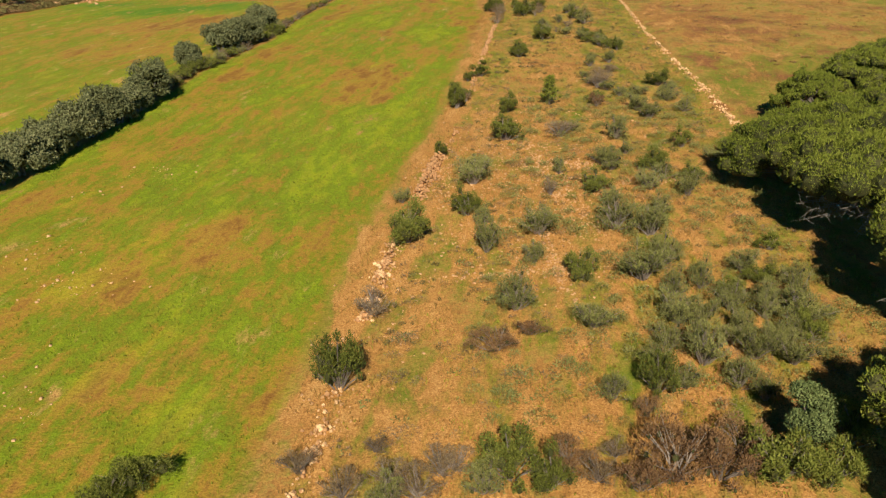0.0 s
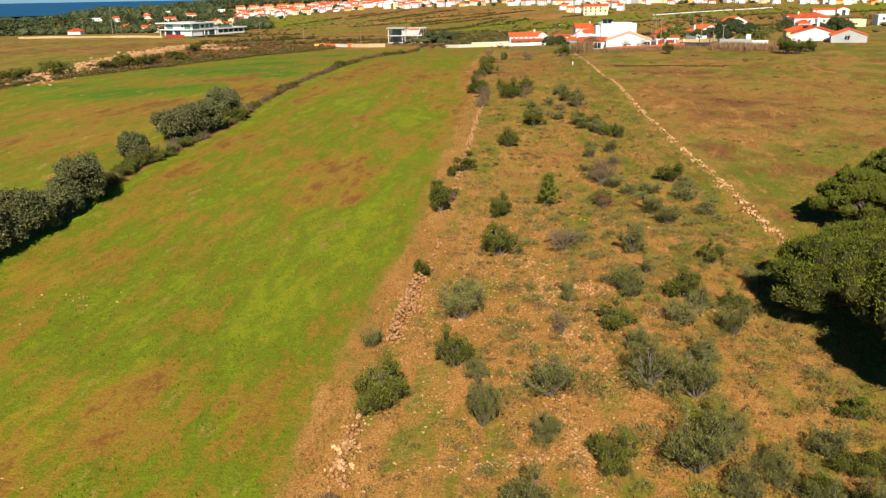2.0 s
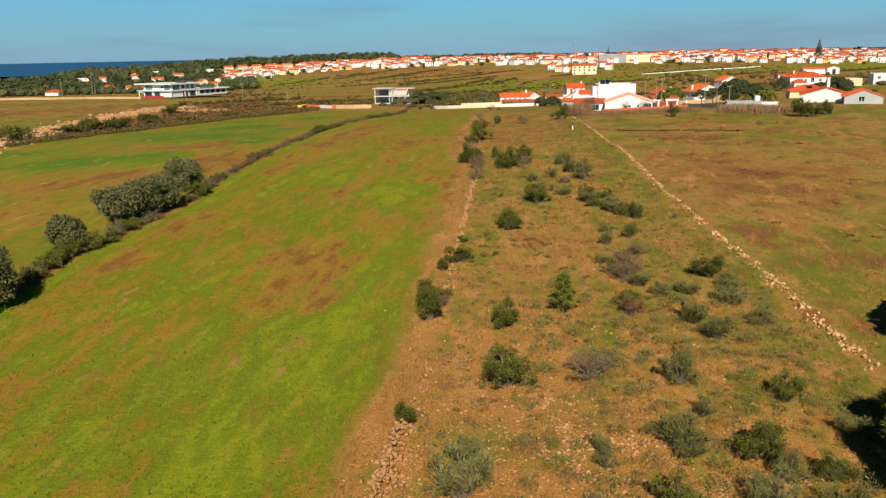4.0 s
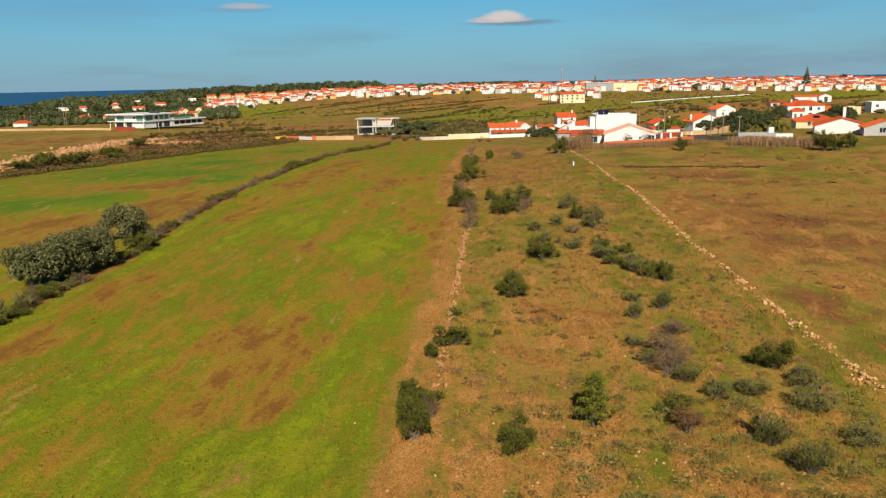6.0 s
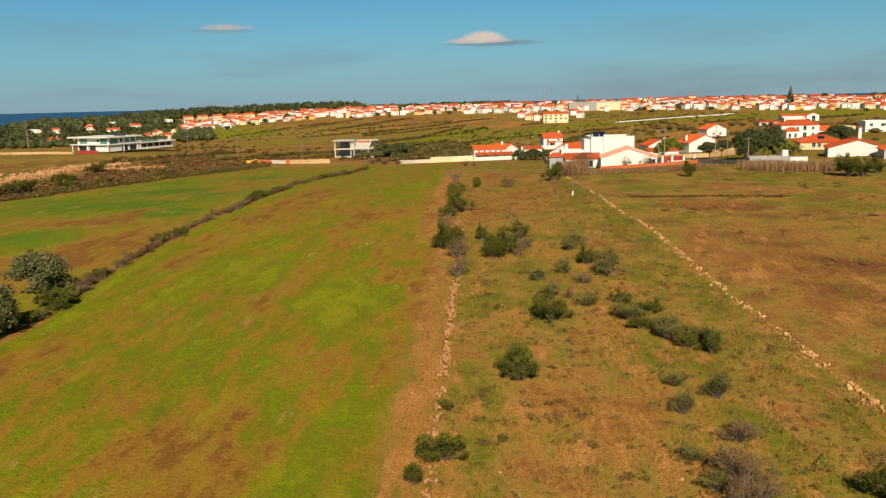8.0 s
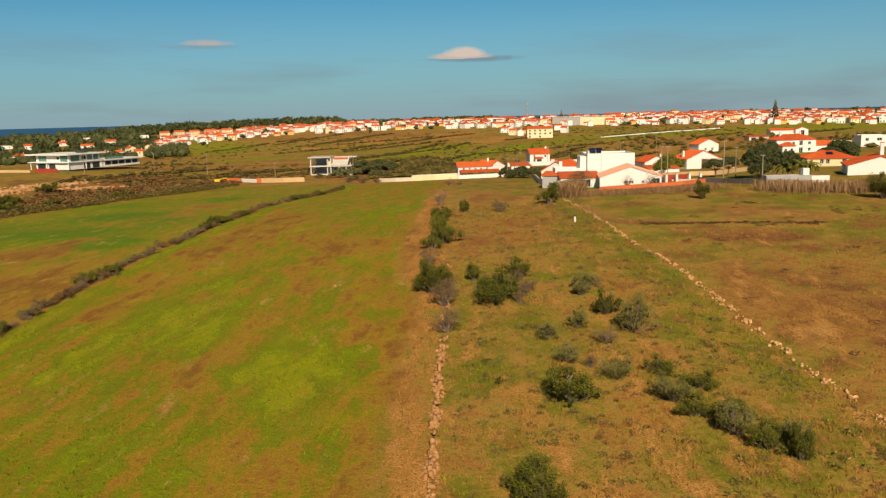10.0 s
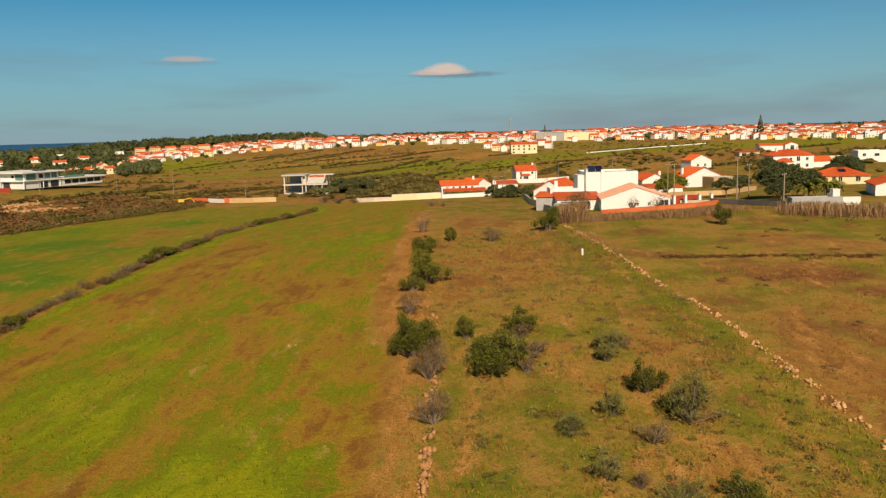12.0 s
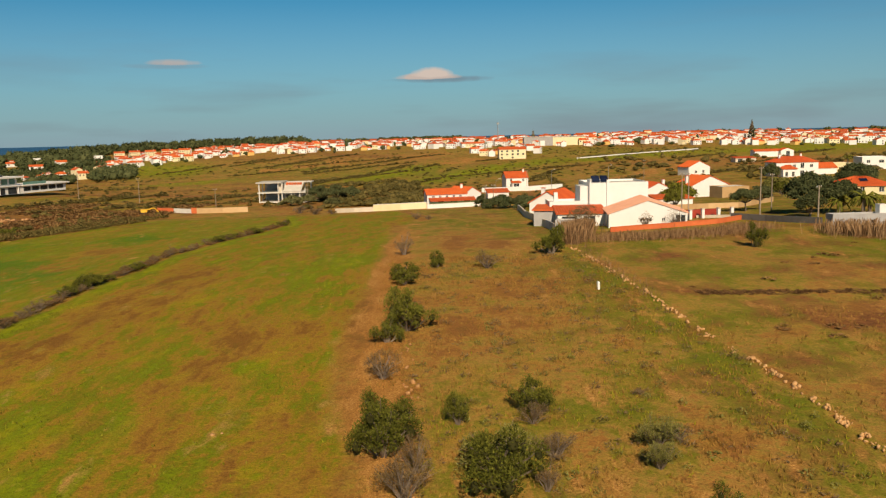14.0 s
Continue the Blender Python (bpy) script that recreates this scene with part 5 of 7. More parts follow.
def house(x, y, turn, w, d, h, roof, rise, label, wall="white", tiles="tile", front=(), left=(), right=(), name="house", chimneys=(), plain=False, group="", floor=None, doors=(), over=0.35, pane="glass", roof_label="red clay tile roof"):
    """A house whose front, w wide, faces local -y, d deep. roof: 'gable' (ridge runs back), 'eaves' (ridge runs along the front), 'hip', 'flat' or 'shed'."""
    z = float(height(x, y)) - 0.25 if floor is None else floor
    root = thing(name, pose(x, y, z, 0, 0, turn), label, "house", group)
    t, a, pitch = 0.3, w / 2, 2.2 if plain else 0.45
    s = Shape()
    put_f = lambda u, q, zz: (u - a, q, zz)
    put_l = lambda u, q, zz: (-a + q, d - t - u, zz)
    put_r = lambda u, q, zz: (a - q, t + u, zz)
    if plain:
        s.box(-a, a, 0, d, 0, h)
    else:
        slab_with_holes(s, w, 0, h, t, list(front) + list(doors), put_f)
        slab_with_holes(s, d - 2 * t, 0, h, t, left, put_l)
        slab_with_holes(s, d - 2 * t, 0, h, t, right, put_r)
        s.box(-a, a, d - t, d, 0, h)
    if roof == "gable":
        for y0, y1 in ((0, t), (d - t, d)):
            s.prism([(-a, y0, h), (a, y0, h), (a, y1, h), (-a, y1, h)], [(-0.02, y0, h + rise - 0.1), (0.02, y0, h + rise - 0.1), (0.02, y1, h + rise - 0.1), (-0.02, y1, h + rise - 0.1)])
    elif roof == "eaves":
        for x0, x1 in ((-a, -a + t), (a - t, a)):
            s.prism([(x0, 0, h), (x1, 0, h), (x1, d, h), (x0, d, h)], [(x0, d / 2 - 0.02, h + rise - 0.1), (x1, d / 2 - 0.02, h + rise - 0.1), (x1, d / 2 + 0.02, h + rise - 0.1), (x0, d / 2 + 0.02, h + rise - 0.1)])
    elif roof == "flat":
        for q in ((-a, a, 0, 0.2), (-a, a, d - 0.2, d), (-a, -a + 0.2, 0.2, d - 0.2), (a - 0.2, a, 0.2, d - 0.2)):
            s.box(*q, h, h + rise)
    me = s.mesh("wall", wall)
    bm = bmesh.new()
    bm.from_mesh(me)
    bmesh.ops.remove_doubles(bm, verts=bm.verts[:], dist=0.002)
    bm.to_mesh(me)
    bm.free()
    part("wall", me, root)
    o, e = over, over * rise / max(a, 0.1)
    if roof == "gable":
        tiled(root, roof_label, tiles, [((-a - o, -o * 0.6, h - e + 0.1), (-a - o, d + o * 0.6, h - e + 0.1), (0, d + o * 0.6, h + rise + 0.1), (0, -o * 0.6, h + rise + 0.1)), ((a + o, d + o * 0.6, h - e + 0.1), (a + o, -o * 0.6, h - e + 0.1), (0, -o * 0.6, h + rise + 0.1), (0, d + o * 0.6, h + rise + 0.1))], pitch)
    elif roof == "eaves":
        e = o * rise / (d / 2)
        tiled(root, roof_label, tiles, [((-a - o, -o, h - e + 0.1), (a + o, -o, h - e + 0.1), (a + o, d / 2, h + rise + 0.1), (-a - o, d / 2, h + rise + 0.1)), ((a + o, d + o, h - e + 0.1), (-a - o, d + o, h - e + 0.1), (-a - o, d / 2, h + rise + 0.1), (a + o, d / 2, h + rise + 0.1))], pitch)
    elif roof == "hip":
        r = max(0.2, (w - d) / 2) if w > d else 0.2
        c0, c1, c2, c3 = (-a - o, -o, h), (a + o, -o, h), (a + o, d + o, h), (-a - o, d + o, h)
        p, q = (-r, d / 2, h + rise), (r, d / 2, h + rise)
        tiled(root, roof_label, tiles, [(c0, c1, q, p), (c1, c2, q, q), (c2, c3, p, q), (c3, c0, p, p)], pitch)
    elif roof == "shed":
        s2 = [((-a - o, -o, h + 0.05), (a + o, -o, h + 0.05), (a + o, d + o, h + rise), (-a - o, d + o, h + rise))]
        tiled(root, roof_label, tiles, s2)
    else:
        part("roof", Shape().box(-a + 0.2, a - 0.2, 0.2, d - 0.2, h - 0.25, h + 0.02).mesh("roof", "sheet_roof"), root, "flat pale roof")
    if plain:
        for c, low, w0, t0 in front:
            part("window", Shape().box(c - a - w0 / 2, c - a + w0 / 2, -0.05, 0.02, low, low + t0).mesh("window", pane), root)
        front = ()
    for q in front:
        window_part(root, put_f, *q, pane_mat=pane)
    for q in doors:
        window_part(root, put_f, *q, door=True, pane_mat=pane)
    for q in left:
        window_part(root, put_l, *q, pane_mat=pane)
    for q in right:
        window_part(root, put_r, *q, pane_mat=pane)
    for cx, cy, z0, z1 in chimneys:
        chimney_part(root, cx, cy, z0, z1)
    return root


def garden_wall(name, points, tall, thick, material, label, cap=None, panel=8.0):
    """A free-standing wall along a line, stepped with the ground; its panels are parts."""
    x, y = points[0]
    root = thing(name, pose(x, y, 0), label, "wall", kind="structure")
    for (x0, y0), (x1, y1) in zip(points, points[1:]):
        n = max(1, round(math.hypot(x1 - x0, y1 - y0) / panel))
        for i in range(n):
            ax, ay, bx, by = (x0 + (x1 - x0) * i / n, y0 + (y1 - y0) * i / n, x0 + (x1 - x0) * (i + 1) / n, y0 + (y1 - y0) * (i + 1) / n)
            u = Vector((bx - ax, by - ay, 0)).normalized()
            q = Vector((-u.y, u.x, 0)) * thick / 2
            za, zb = float(height(ax, ay)), float(height(bx, by))
            off = Vector((-x, -y, 0))
            low = [Vector((ax, ay, za - 0.4)) - q + off, Vector((bx, by, zb - 0.4)) - q + off, Vector((bx, by, zb - 0.4)) + q + off, Vector((ax, ay, za - 0.4)) + q + off]
            high = [v + Vector((0, 0, tall + 0.4)) for v in low]
            ob = part("panel", Shape().prism(low, high).mesh("panel", material), root)
            if cap:
                q2 = q * 1.35
                lo2 = [Vector((ax, ay, za + tall + 0.004)) - q2 + off, Vector((bx, by, zb + tall + 0.004)) - q2 + off, Vector((bx, by, zb + tall + 0.004)) + q2 + off, Vector((ax, ay, za + tall + 0.004)) + q2 + off]
                part("coping", Shape().prism(lo2, [v + Vector((0, 0, 0.1)) for v in lo2]).mesh("coping", cap), ob)
    return root


def pole(x, y, tall, label="weathered wooden utility pole", lamp=False, material="wood_pole", thick=0.13, arms=1):
    root = thing("street_lamp" if lamp else "utility_pole", on_ground(x, y, 20), label, "lamp" if lamp else "pole", "" if lamp else "utility poles")
    part("shaft", Shape().tube((0, 0, -0.3), (0, 0, tall), thick, thick * 0.6, 8).mesh("shaft", material), root)
    if lamp:
        part("arm", Shape().tube((0, 0, tall - 0.1), (1.3, 0, tall + 0.35), 0.05, 0.04).mesh("arm", "metal"), root)
        part("lamp_head", Shape().prism([(1.1, -0.14, tall + 0.28), (1.75, -0.1, tall + 0.36), (1.75, 0.1, tall + 0.36), (1.1, 0.14, tall + 0.28)], [(1.1, -0.1, tall + 0.42), (1.7, -0.06, tall + 0.46), (1.7, 0.06, tall + 0.46), (1.1, 0.1, tall + 0.42)]).mesh("lamp_head", "white"), root)
    else:
        for k in range(arms):
            bar = part("crossarm", Shape().box(-0.7, 0.7, -0.05, 0.05, tall - 0.35 - 0.5 * k, tall - 0.25 - 0.5 * k).mesh("crossarm", "wood_pole"), root)
            for u in (-0.6, 0.6):
                part("insulator", Shape().tube((u, 0, tall - 0.25 - 0.5 * k), (u, 0, tall - 0.08 - 0.5 * k), 0.05, 0.03).mesh("insulator", "white"), bar)
    return root


# the white single-storey house with the pale gable roof
house(83.2, 257.6, -19, 13.0, 10.0, 2.7, "gable", 2.2, "white single-storey house with pale pink tiled gable roof", tiles="tile_pale", front=[(5.6, 1.25, 0.95, 0.6), (6.7, 1.25, 0.95, 0.6), (9.1, 1.3, 0.6, 0.6)], left=[(7.5, 0.3, 1.2, 2.0)],
      doors=[(11.9, 0.25, 1.6, 2.1)], name="gable_house", over=0.25, floor=12.75, roof_label="pale pink clay tile roof")
# its white two-storey neighbour with solar panels
block = house(84.8, 272.3, -11, 11.0, 10.0, 7.6, "flat", 0.35, "white two-storey block house with flat roof and solar panels", name="block_house", floor=11.9, left=[(6, 3.8, 1.0, 1.2)])
part("stair_tower", Shape().box(-7.0, -5.53, 1.2, 6.0, 0, 7.3).mesh("stair_tower", "white"), block)
part("buttress", Shape().box(-2.35, -1.85, -0.35, -0.01, 0, 8.5).mesh("buttress", "white"), block, "slim white chimney shaft")
part("roof_box", Shape().box(-5.2, -2.4, 1.0, 3.6, 7.64, 8.5).mesh("roof_box", "white"), block)
for k in range(2):
    u = -4.9 + 1.6 * k
    sp = part("solar_panel", Shape().prism([(u, 0.2, 8.1), (u + 1.45, 0.2, 8.1), (u + 1.45, 1.9, 9.1), (u, 1.9, 9.1)], [(u, 0.15, 8.18), (u + 1.45, 0.15, 8.18), (u + 1.45, 1.85, 9.18), (u, 1.85, 9.18)]).mesh("solar_panel", "panel"), block, "dark blue solar panel")
    part("panel_stand", Shape().box(u + 0.1, u + 1.3, 0.95, 1.05, 7.6, 8.5).mesh("panel_stand", "metal"), sp)
house(75.0, 266.5, -15, 8.5, 6.5, 2.6, "shed", 0.9, "low white annex with red tile roof and open porch", front=[(2.0, 0.4, 2.6, 1.7), (5.6, 0.4, 2.2, 1.7)], name="annex", floor=12.4)
house(75.2, 274.0, -12, 6.5, 5.5, 4.2, "flat", 0.4, "white terrace building with low parapet", name="terrace_building", floor=12.0, chimneys=[(-1.8, 2.0, 4.0, 6.2)])
# the shed's grey imitates a left-facing wall lying in shade
house(70.6, 272.0, -28, 5.0, 6.0, 3.4, "shed", 0.5, "shed with red tile roof, walls greyed for shade", wall="grey_wall", name="shed", floor=11.9)
house(67.6, 256.0, -30, 3.0, 2.2, 2.3, "flat", 0.1, "small grey concrete hut at the field corner", wall="grey_wall", name="hut", floor=12.8)
house(78.0, 292.0, -40, 8.0, 11.0, 4.6, "gable", 2.3, "white house with bright red tiled gable roof", name="red_roof_house", chimneys=[(-2.0, 3.0, 5.4, 7.4)], floor=10.2, left=[(4, 1, 1.2, 1.2)])
# terracotta garden wall, its gate posts and the cars behind
garden_wall("terracotta_wall", [(74.5, 253.5), (84, 252.6), (94, 254.0), (100, 256.4)], 0.7, 0.25, "red_wall", "low terracotta-painted garden wall", "red_wall", 5.0)
for x, y in ((93.6, 262.0), (96.4, 262.6), (99.4, 262.4), (102.2, 262.6)):
    post = thing("gate_post", on_ground(x, y), "white square gate post with a flat cap", "post", "gate posts")
    part("shaft", Shape().box(-0.25, 0.25, -0.25, 0.25, -0.2, 1.7).mesh("shaft", "white"), post)
    part("cap", Shape().box(-0.33, 0.33, -0.33, 0.33, 1.704, 1.82).mesh("cap", "old_wall"), post)
garden_wall("drive_wall", [(94, 264.5), (101, 264.8)], 1.5, 0.25, "paint_red", "dark red boarded drive fence", None, 3.5)


def car(x, y, turn, paint, label):
    root = thing("car", on_ground(x, y, turn, 0.0), label, "car", "parked cars")
    body = Shape().prism([(-2.1, -0.85, 0.3), (2.1, -0.85, 0.3), (2.1, 0.85, 0.3), (-2.1, 0.85, 0.3)], [(-2.05, -0.8, 0.9), (2.0, -0.8, 0.82), (2.0, 0.8, 0.82), (-2.05, 0.8, 0.9)])
    body.prism([(-1.5, -0.76, 0.9), (1.0, -0.76, 0.86), (1.0, 0.76, 0.86), (-1.5, 0.76, 0.9)], [(-1.15, -0.62, 1.45), (0.35, -0.62, 1.45), (0.35, 0.62, 1.45), (-1.15, 0.62, 1.45)])
    part("body", body.mesh("body", paint), root)
    for s in (-1, 1):
        g = Shape().prism([(-1.2, s * 0.735, 0.98), (0.75, s * 0.735, 0.98), (0.75, s * 0.765, 0.96), (-1.2, s * 0.765, 0.96)], [(-1.05, s * 0.65, 1.36), (0.35, s * 0.65, 1.36), (0.35, s * 0.69, 1.36), (-1.05, s * 0.69, 1.36)])
        part("side_window", g.mesh("side_window", "glass"), root)
        for u in (-1.3, 1.3):
            w = part("wheel", Shape().tube((u, s * 0.68, 0.31), (u, s * 0.88, 0.31), 0.31, 0.31, 14).mesh("tyre", "rubber"), root)
            part("rim", Shape().tube((u, s * 0.882, 0.31), (u, s * 0.90, 0.31), 0.19, 0.17, 10).mesh("rim", "metal"), w)
        part("headlight", Shape().box(1.99, 2.06, s * 0.6 - 0.14, s * 0.6 + 0.14, 0.6, 0.74).mesh("headlight", "paint_grey"), root)
    part("windscreen", Shape().prism([(0.98, -0.66, 0.9), (1.03, -0.66, 0.9), (1.03, 0.66, 0.9), (0.98, 0.66, 0.9)], [(0.36, -0.56, 1.42), (0.42, -0.56, 1.42), (0.42, 0.56, 1.42), (0.36, 0.56, 1.42)]).mesh("windscreen", "glass"), root)


car(92.4, 262.6, 70, "paint_dark", "dark parked car beside a white house")
car(94.6, 268.5, 75, "paint_grey", "silver-grey parked car in a drive")
car(91.2, 266.5, 65, "paint_red", "dark red parked car beside a house")

# the house behind the white wall at the end of the field
garden_wall("white_boundary_wall", [(40.8, 368), (52, 368)], 1.3, 0.3, "old_wall", "weathered low white boundary wall", None, 6)
garden_wall("white_boundary_wall", [(52, 368), (68, 368)], 1.9, 0.3, "cream", "long cream-white rendered boundary wall", "white", 8)
garden_wall("white_boundary_wall", [(68, 367), (84, 366)], 1.2, 0.3, "white", "bright white garden wall with dark hedge on top", "white", 8)
house(75.7, 374.0, -3, 12.3, 6.4, 4.5, "eaves", 1.35, "white house with red tile roof behind a garden wall", front=[(2 + 2.1 * k, 3.2, 0.8, 0.75) for k in range(5)], name="garden_house", chimneys=[(5.2, 3.2, 5.2, 7.1)], floor=6.9)
house(76.9, 370.6, -3, 13.5, 3.0, 2.1, "shed", 0.75, "white porch with red tile lean-to roof", front=[(3, 0.8, 2.0, 1.3), (7, 0.8, 2.0, 1.3), (11, 0.8, 2.0, 1.3)], name="porch", floor=7.4)
house(84.6, 377, 25, 7.0, 9, 3.8, "gable", 1.9, "white house wing with red tiled gable roof", name="house_wing", floor=7.2, front=[(3.5, 1, 1.2, 1.2)])
garden_wall("hedge_screen", [(69, 367.6), (83.6, 366.6)], 1.75, 0.5, "leaf_far", "clipped dark green hedge behind a white wall", None, 5)
# houses in the dip behind
house(130.5, 472, -5, 9.8, 9, 4.8, "eaves", 2.4, "small white two-storey house with red roof", front=[(2.2, 3.0, 1.0, 1.2), (7.6, 3.0, 1.0, 1.2), (2.2, 0.6, 1.0, 1.4)], doors=[(5, 0.3, 1.8, 2.2)], name="small_house", chimneys=[(3.6, 4, 5.6, 8.2)])
house(129.4, 469.6, -5, 3.6, 2.3, 2.6, "shed", 0.7, "porch with small red tile roof", front=[(1.8, 0.3, 2.4, 1.9)], name="porch")
garden_wall("white_garden_wall", [(107, 446), (124, 437), (139, 440)], 1.7, 0.3, "white", "long white garden wall round a small house", "white", 8)
house(97, 390, -10, 7, 6, 3.0, "shed", 0.8, "low white shed with red tile roof", name="shed")
house(96, 338, -30, 6, 6, 2.8, "flat", 0.2, "low white flat-roofed outbuilding", name="outbuilding")
# houses among the trees to the right
house(146.5, 343.0, 4, 12.5, 9, 3.6, "gable", 2.6, "white house with broad gable and red tile roof", name="gable_house", chimneys=[(-5.2, 4, 3.4, 6.2)], left=[(4, 1.2, 1.2, 1.2)])
house(145.8, 329.0, 2, 8.4, 6.0, 3.0, "flat", 0.15, "bare brown block-built outbuilding", wall="earth_wall", name="outbuilding")
house(222.5, 478, 4, 11.5, 9, 4.2, "gable", 2.6, "white house with red tiled gable roof on the slope", name="gable_house", front=[(4, 1.2, 1.2, 1.2), (8, 1.2, 1.2, 1.2)])
house(241, 432, -8, 18.5, 10, 6.2, "hip", 2.4, "two-storey white villa with red hipped roof", name="villa", chimneys=[(-6, 4, 7.0, 9.4), (4, 5, 7.5, 9.6)], front=[(6, 3.9, 1.3, 1.3), (8, 3.9, 1.3, 1.3), (11.5, 3.6, 1.6, 2.1), (15.5, 3.9, 1.3, 1.3), (6, 1.0, 1.3, 1.4), (8, 1.0, 1.3, 1.4), (15.5, 1.0, 1.3, 1.4)], doors=[(11.5, 0.3, 1.8, 2.3)])
house(234, 427, -8, 6, 4.5, 3.6, "hip", 1.6, "white porch wing with red hipped roof", name="porch", front=[(1.6, 0.4, 1.2, 2.0), (4.4, 0.4, 1.2, 2.0)])
house(258, 436, -8, 10, 8, 3.0, "eaves", 2.0, "low white wing with red roof", name="house_wing")
house(371, 640, -14, 18, 9, 4.4, "eaves", 1.3, "long white farm building with low red roof", name="farm_building")
house(382.5, 634, -14, 9, 8, 4.8, "gable", 1.6, "white farm building with arched door", name="farm_building", doors=[(5.0, 0.3, 2.6, 4.0)])
house(313, 578, -10, 13, 7, 3.0, "shed", 0.7, "low pinkish barn with red roof", wall="old_wall", name="barn", front=[(3, 0.4, 3.0, 2.0)])
house(273, 446, -15, 13, 8, 4.0, "flat", 0.3, "low cream flat-roofed house", wall="cream", name="flat_house", front=[(7.5, 1.4, 2.4, 1.0)])
house(303, 458, -15, 14, 9, 5.6, "flat", 0.5, "white modern house with roof terrace", name="terrace_house", front=[(3, 3.2, 1.6, 1.4), (9, 3.2, 2.4, 1.4), (6, 0.8, 2.0, 1.4)])
yellow = house(164, 302, -22, 13.0, 10, 2.6, "hip", 2.0, "yellow house with large red hipped roof", wall="cream", name="yellow_house", front=[(4, 1.0, 1.0, 1.3), (5.6, 1.0, 1.0, 1.3), (10, 1.0, 1.2, 1.3)])
part("solar_panel", Shape().prism([(-0.9, 1.8, 3.55), (0.9, 1.8, 3.55), (0.9, 3.1, 4.1), (-0.9, 3.1, 4.1)], [(-0.9, 1.75, 3.65), (0.9, 1.75, 3.65), (0.9, 3.05, 4.2), (-0.9, 3.05, 4.2)]).mesh("solar_panel", "panel"), yellow, "dark solar panel")
house(135.0, 246.5, -30, 12.5, 10, 2.2, "gable", 1.9, "white house with broad low gable and red roof", name="gable_house", chimneys=[(0.6, 3, 4.2, 6.8)], left=[(4, 0.8, 1.4, 1.4)])
house(137.5, 233.5, -28, 9, 8, 2.2, "gable", 1.6, "grey-white house with red tile roof", wall="grey_wall", name="gable_house", front=[(4, 0.9, 1.4, 1.2)])
house(111.5, 300, -10, 8.5, 6, 2.3, "shed", 0.5, "low white outbuilding with red roof edge", name="outbuilding")
house(125, 333, 2, 8, 7, 3.4, "gable", 1.8, "white gabled house behind garden trees", name="gable_house", chimneys=[(3, 3, 4, 5.8)])
# grey walls here stand in for the shaded side of the shell
ruin = house(105.2, 234.0, -12, 8.6, 2.2, 2.3, "flat", 0.25, "ruined wall shell of a shed, coloured grey for shade", wall="grey_wall", name="ruined_shed", front=[(6.0, 1.0, 0.8, 0.7)])
part("water_tank", Shape().box(2.8, 4.0, 0.5, 1.7, 2.32, 3.8).mesh("water_tank", "white"), ruin, "white water tank")
garden_wall("white_ruin_wall", [(106, 241), (116, 237)], 1.5, 0.4, "white", "broken white wall among dry reeds", None, 3)
garden_wall("dark_yard_wall", [(99.5, 258.5), (103, 249), (105.5, 243)], 1.0, 0.4, "dark_wall", "dark concrete yard wall", None, 4)
garden_wall("pale_yard_wall", [(96, 264), (103, 259)], 0.5, 0.3, "old_wall", "low pale kerb wall beside a lane", None, 4)
garden_wall("garden_wall", [(100, 290), (118, 285), (134, 296)], 1.1, 0.3, "earth_wall", "earth-coloured garden wall beside a lane", None, 6)
garden_wall("long_white_wall", [(271, 746), (343, 782), (418, 813)], 0.8, 0.4, "white", "long white roadside wall across the slope", None, 16)
garden_wall("field_edge_wall", [(69, 268), (76, 300), (84, 330)], 1.3, 0.35, "old_wall", "old rubble boundary wall beside the field", None, 6)
garden_wall("corner_wall", [(66.5, 256.5), (69, 268)], 1.4, 0.3, "grey_wall", "grey concrete yard wall at the field corner", None, 4)
garden_wall("orange_wall", [(1, 386), (16, 388)], 1.6, 0.3, "earth_wall", "pale orange-rendered boundary wall at the field end", None, 8)
garden_wall("brick_wall", [(-11, 393.5), (-6, 391)], 1.3, 0.3, "red_wall", "red brick boundary wall at the field end", None, 5)
garden_wall("block_wall", [(-6, 391), (-0.6, 387.8)], 1.3, 0.3, "concrete", "grey block boundary wall between brick walls", None, 5)
garden_wall("brick_pier", [(-0.6, 387.8), (1, 386.9)], 1.7, 0.3, "red_wall", "short red brick wall end", None, 5)
skip = thing("excavator_arm", on_ground(-13.5, 388), "small yellow digger parked by a brick wall", "digger")
part("body", Shape().box(-1.6, 0.2, -0.8, 0.8, 0.5, 1.4).mesh("body", "yellow_paint"), skip)
part("arm", Shape().tube((0.2, 0, 1.2), (2.2, 0, 1.7), 0.2, 0.15).tube((2.2, 0, 1.7), (3.4, 0, 0.4), 0.15, 0.12).mesh("arm", "yellow_paint"), skip)
part("track", Shape().box(-1.7, 0.5, -0.95, 0.95, 0.0, 0.5).mesh("track", "rubber"), skip)


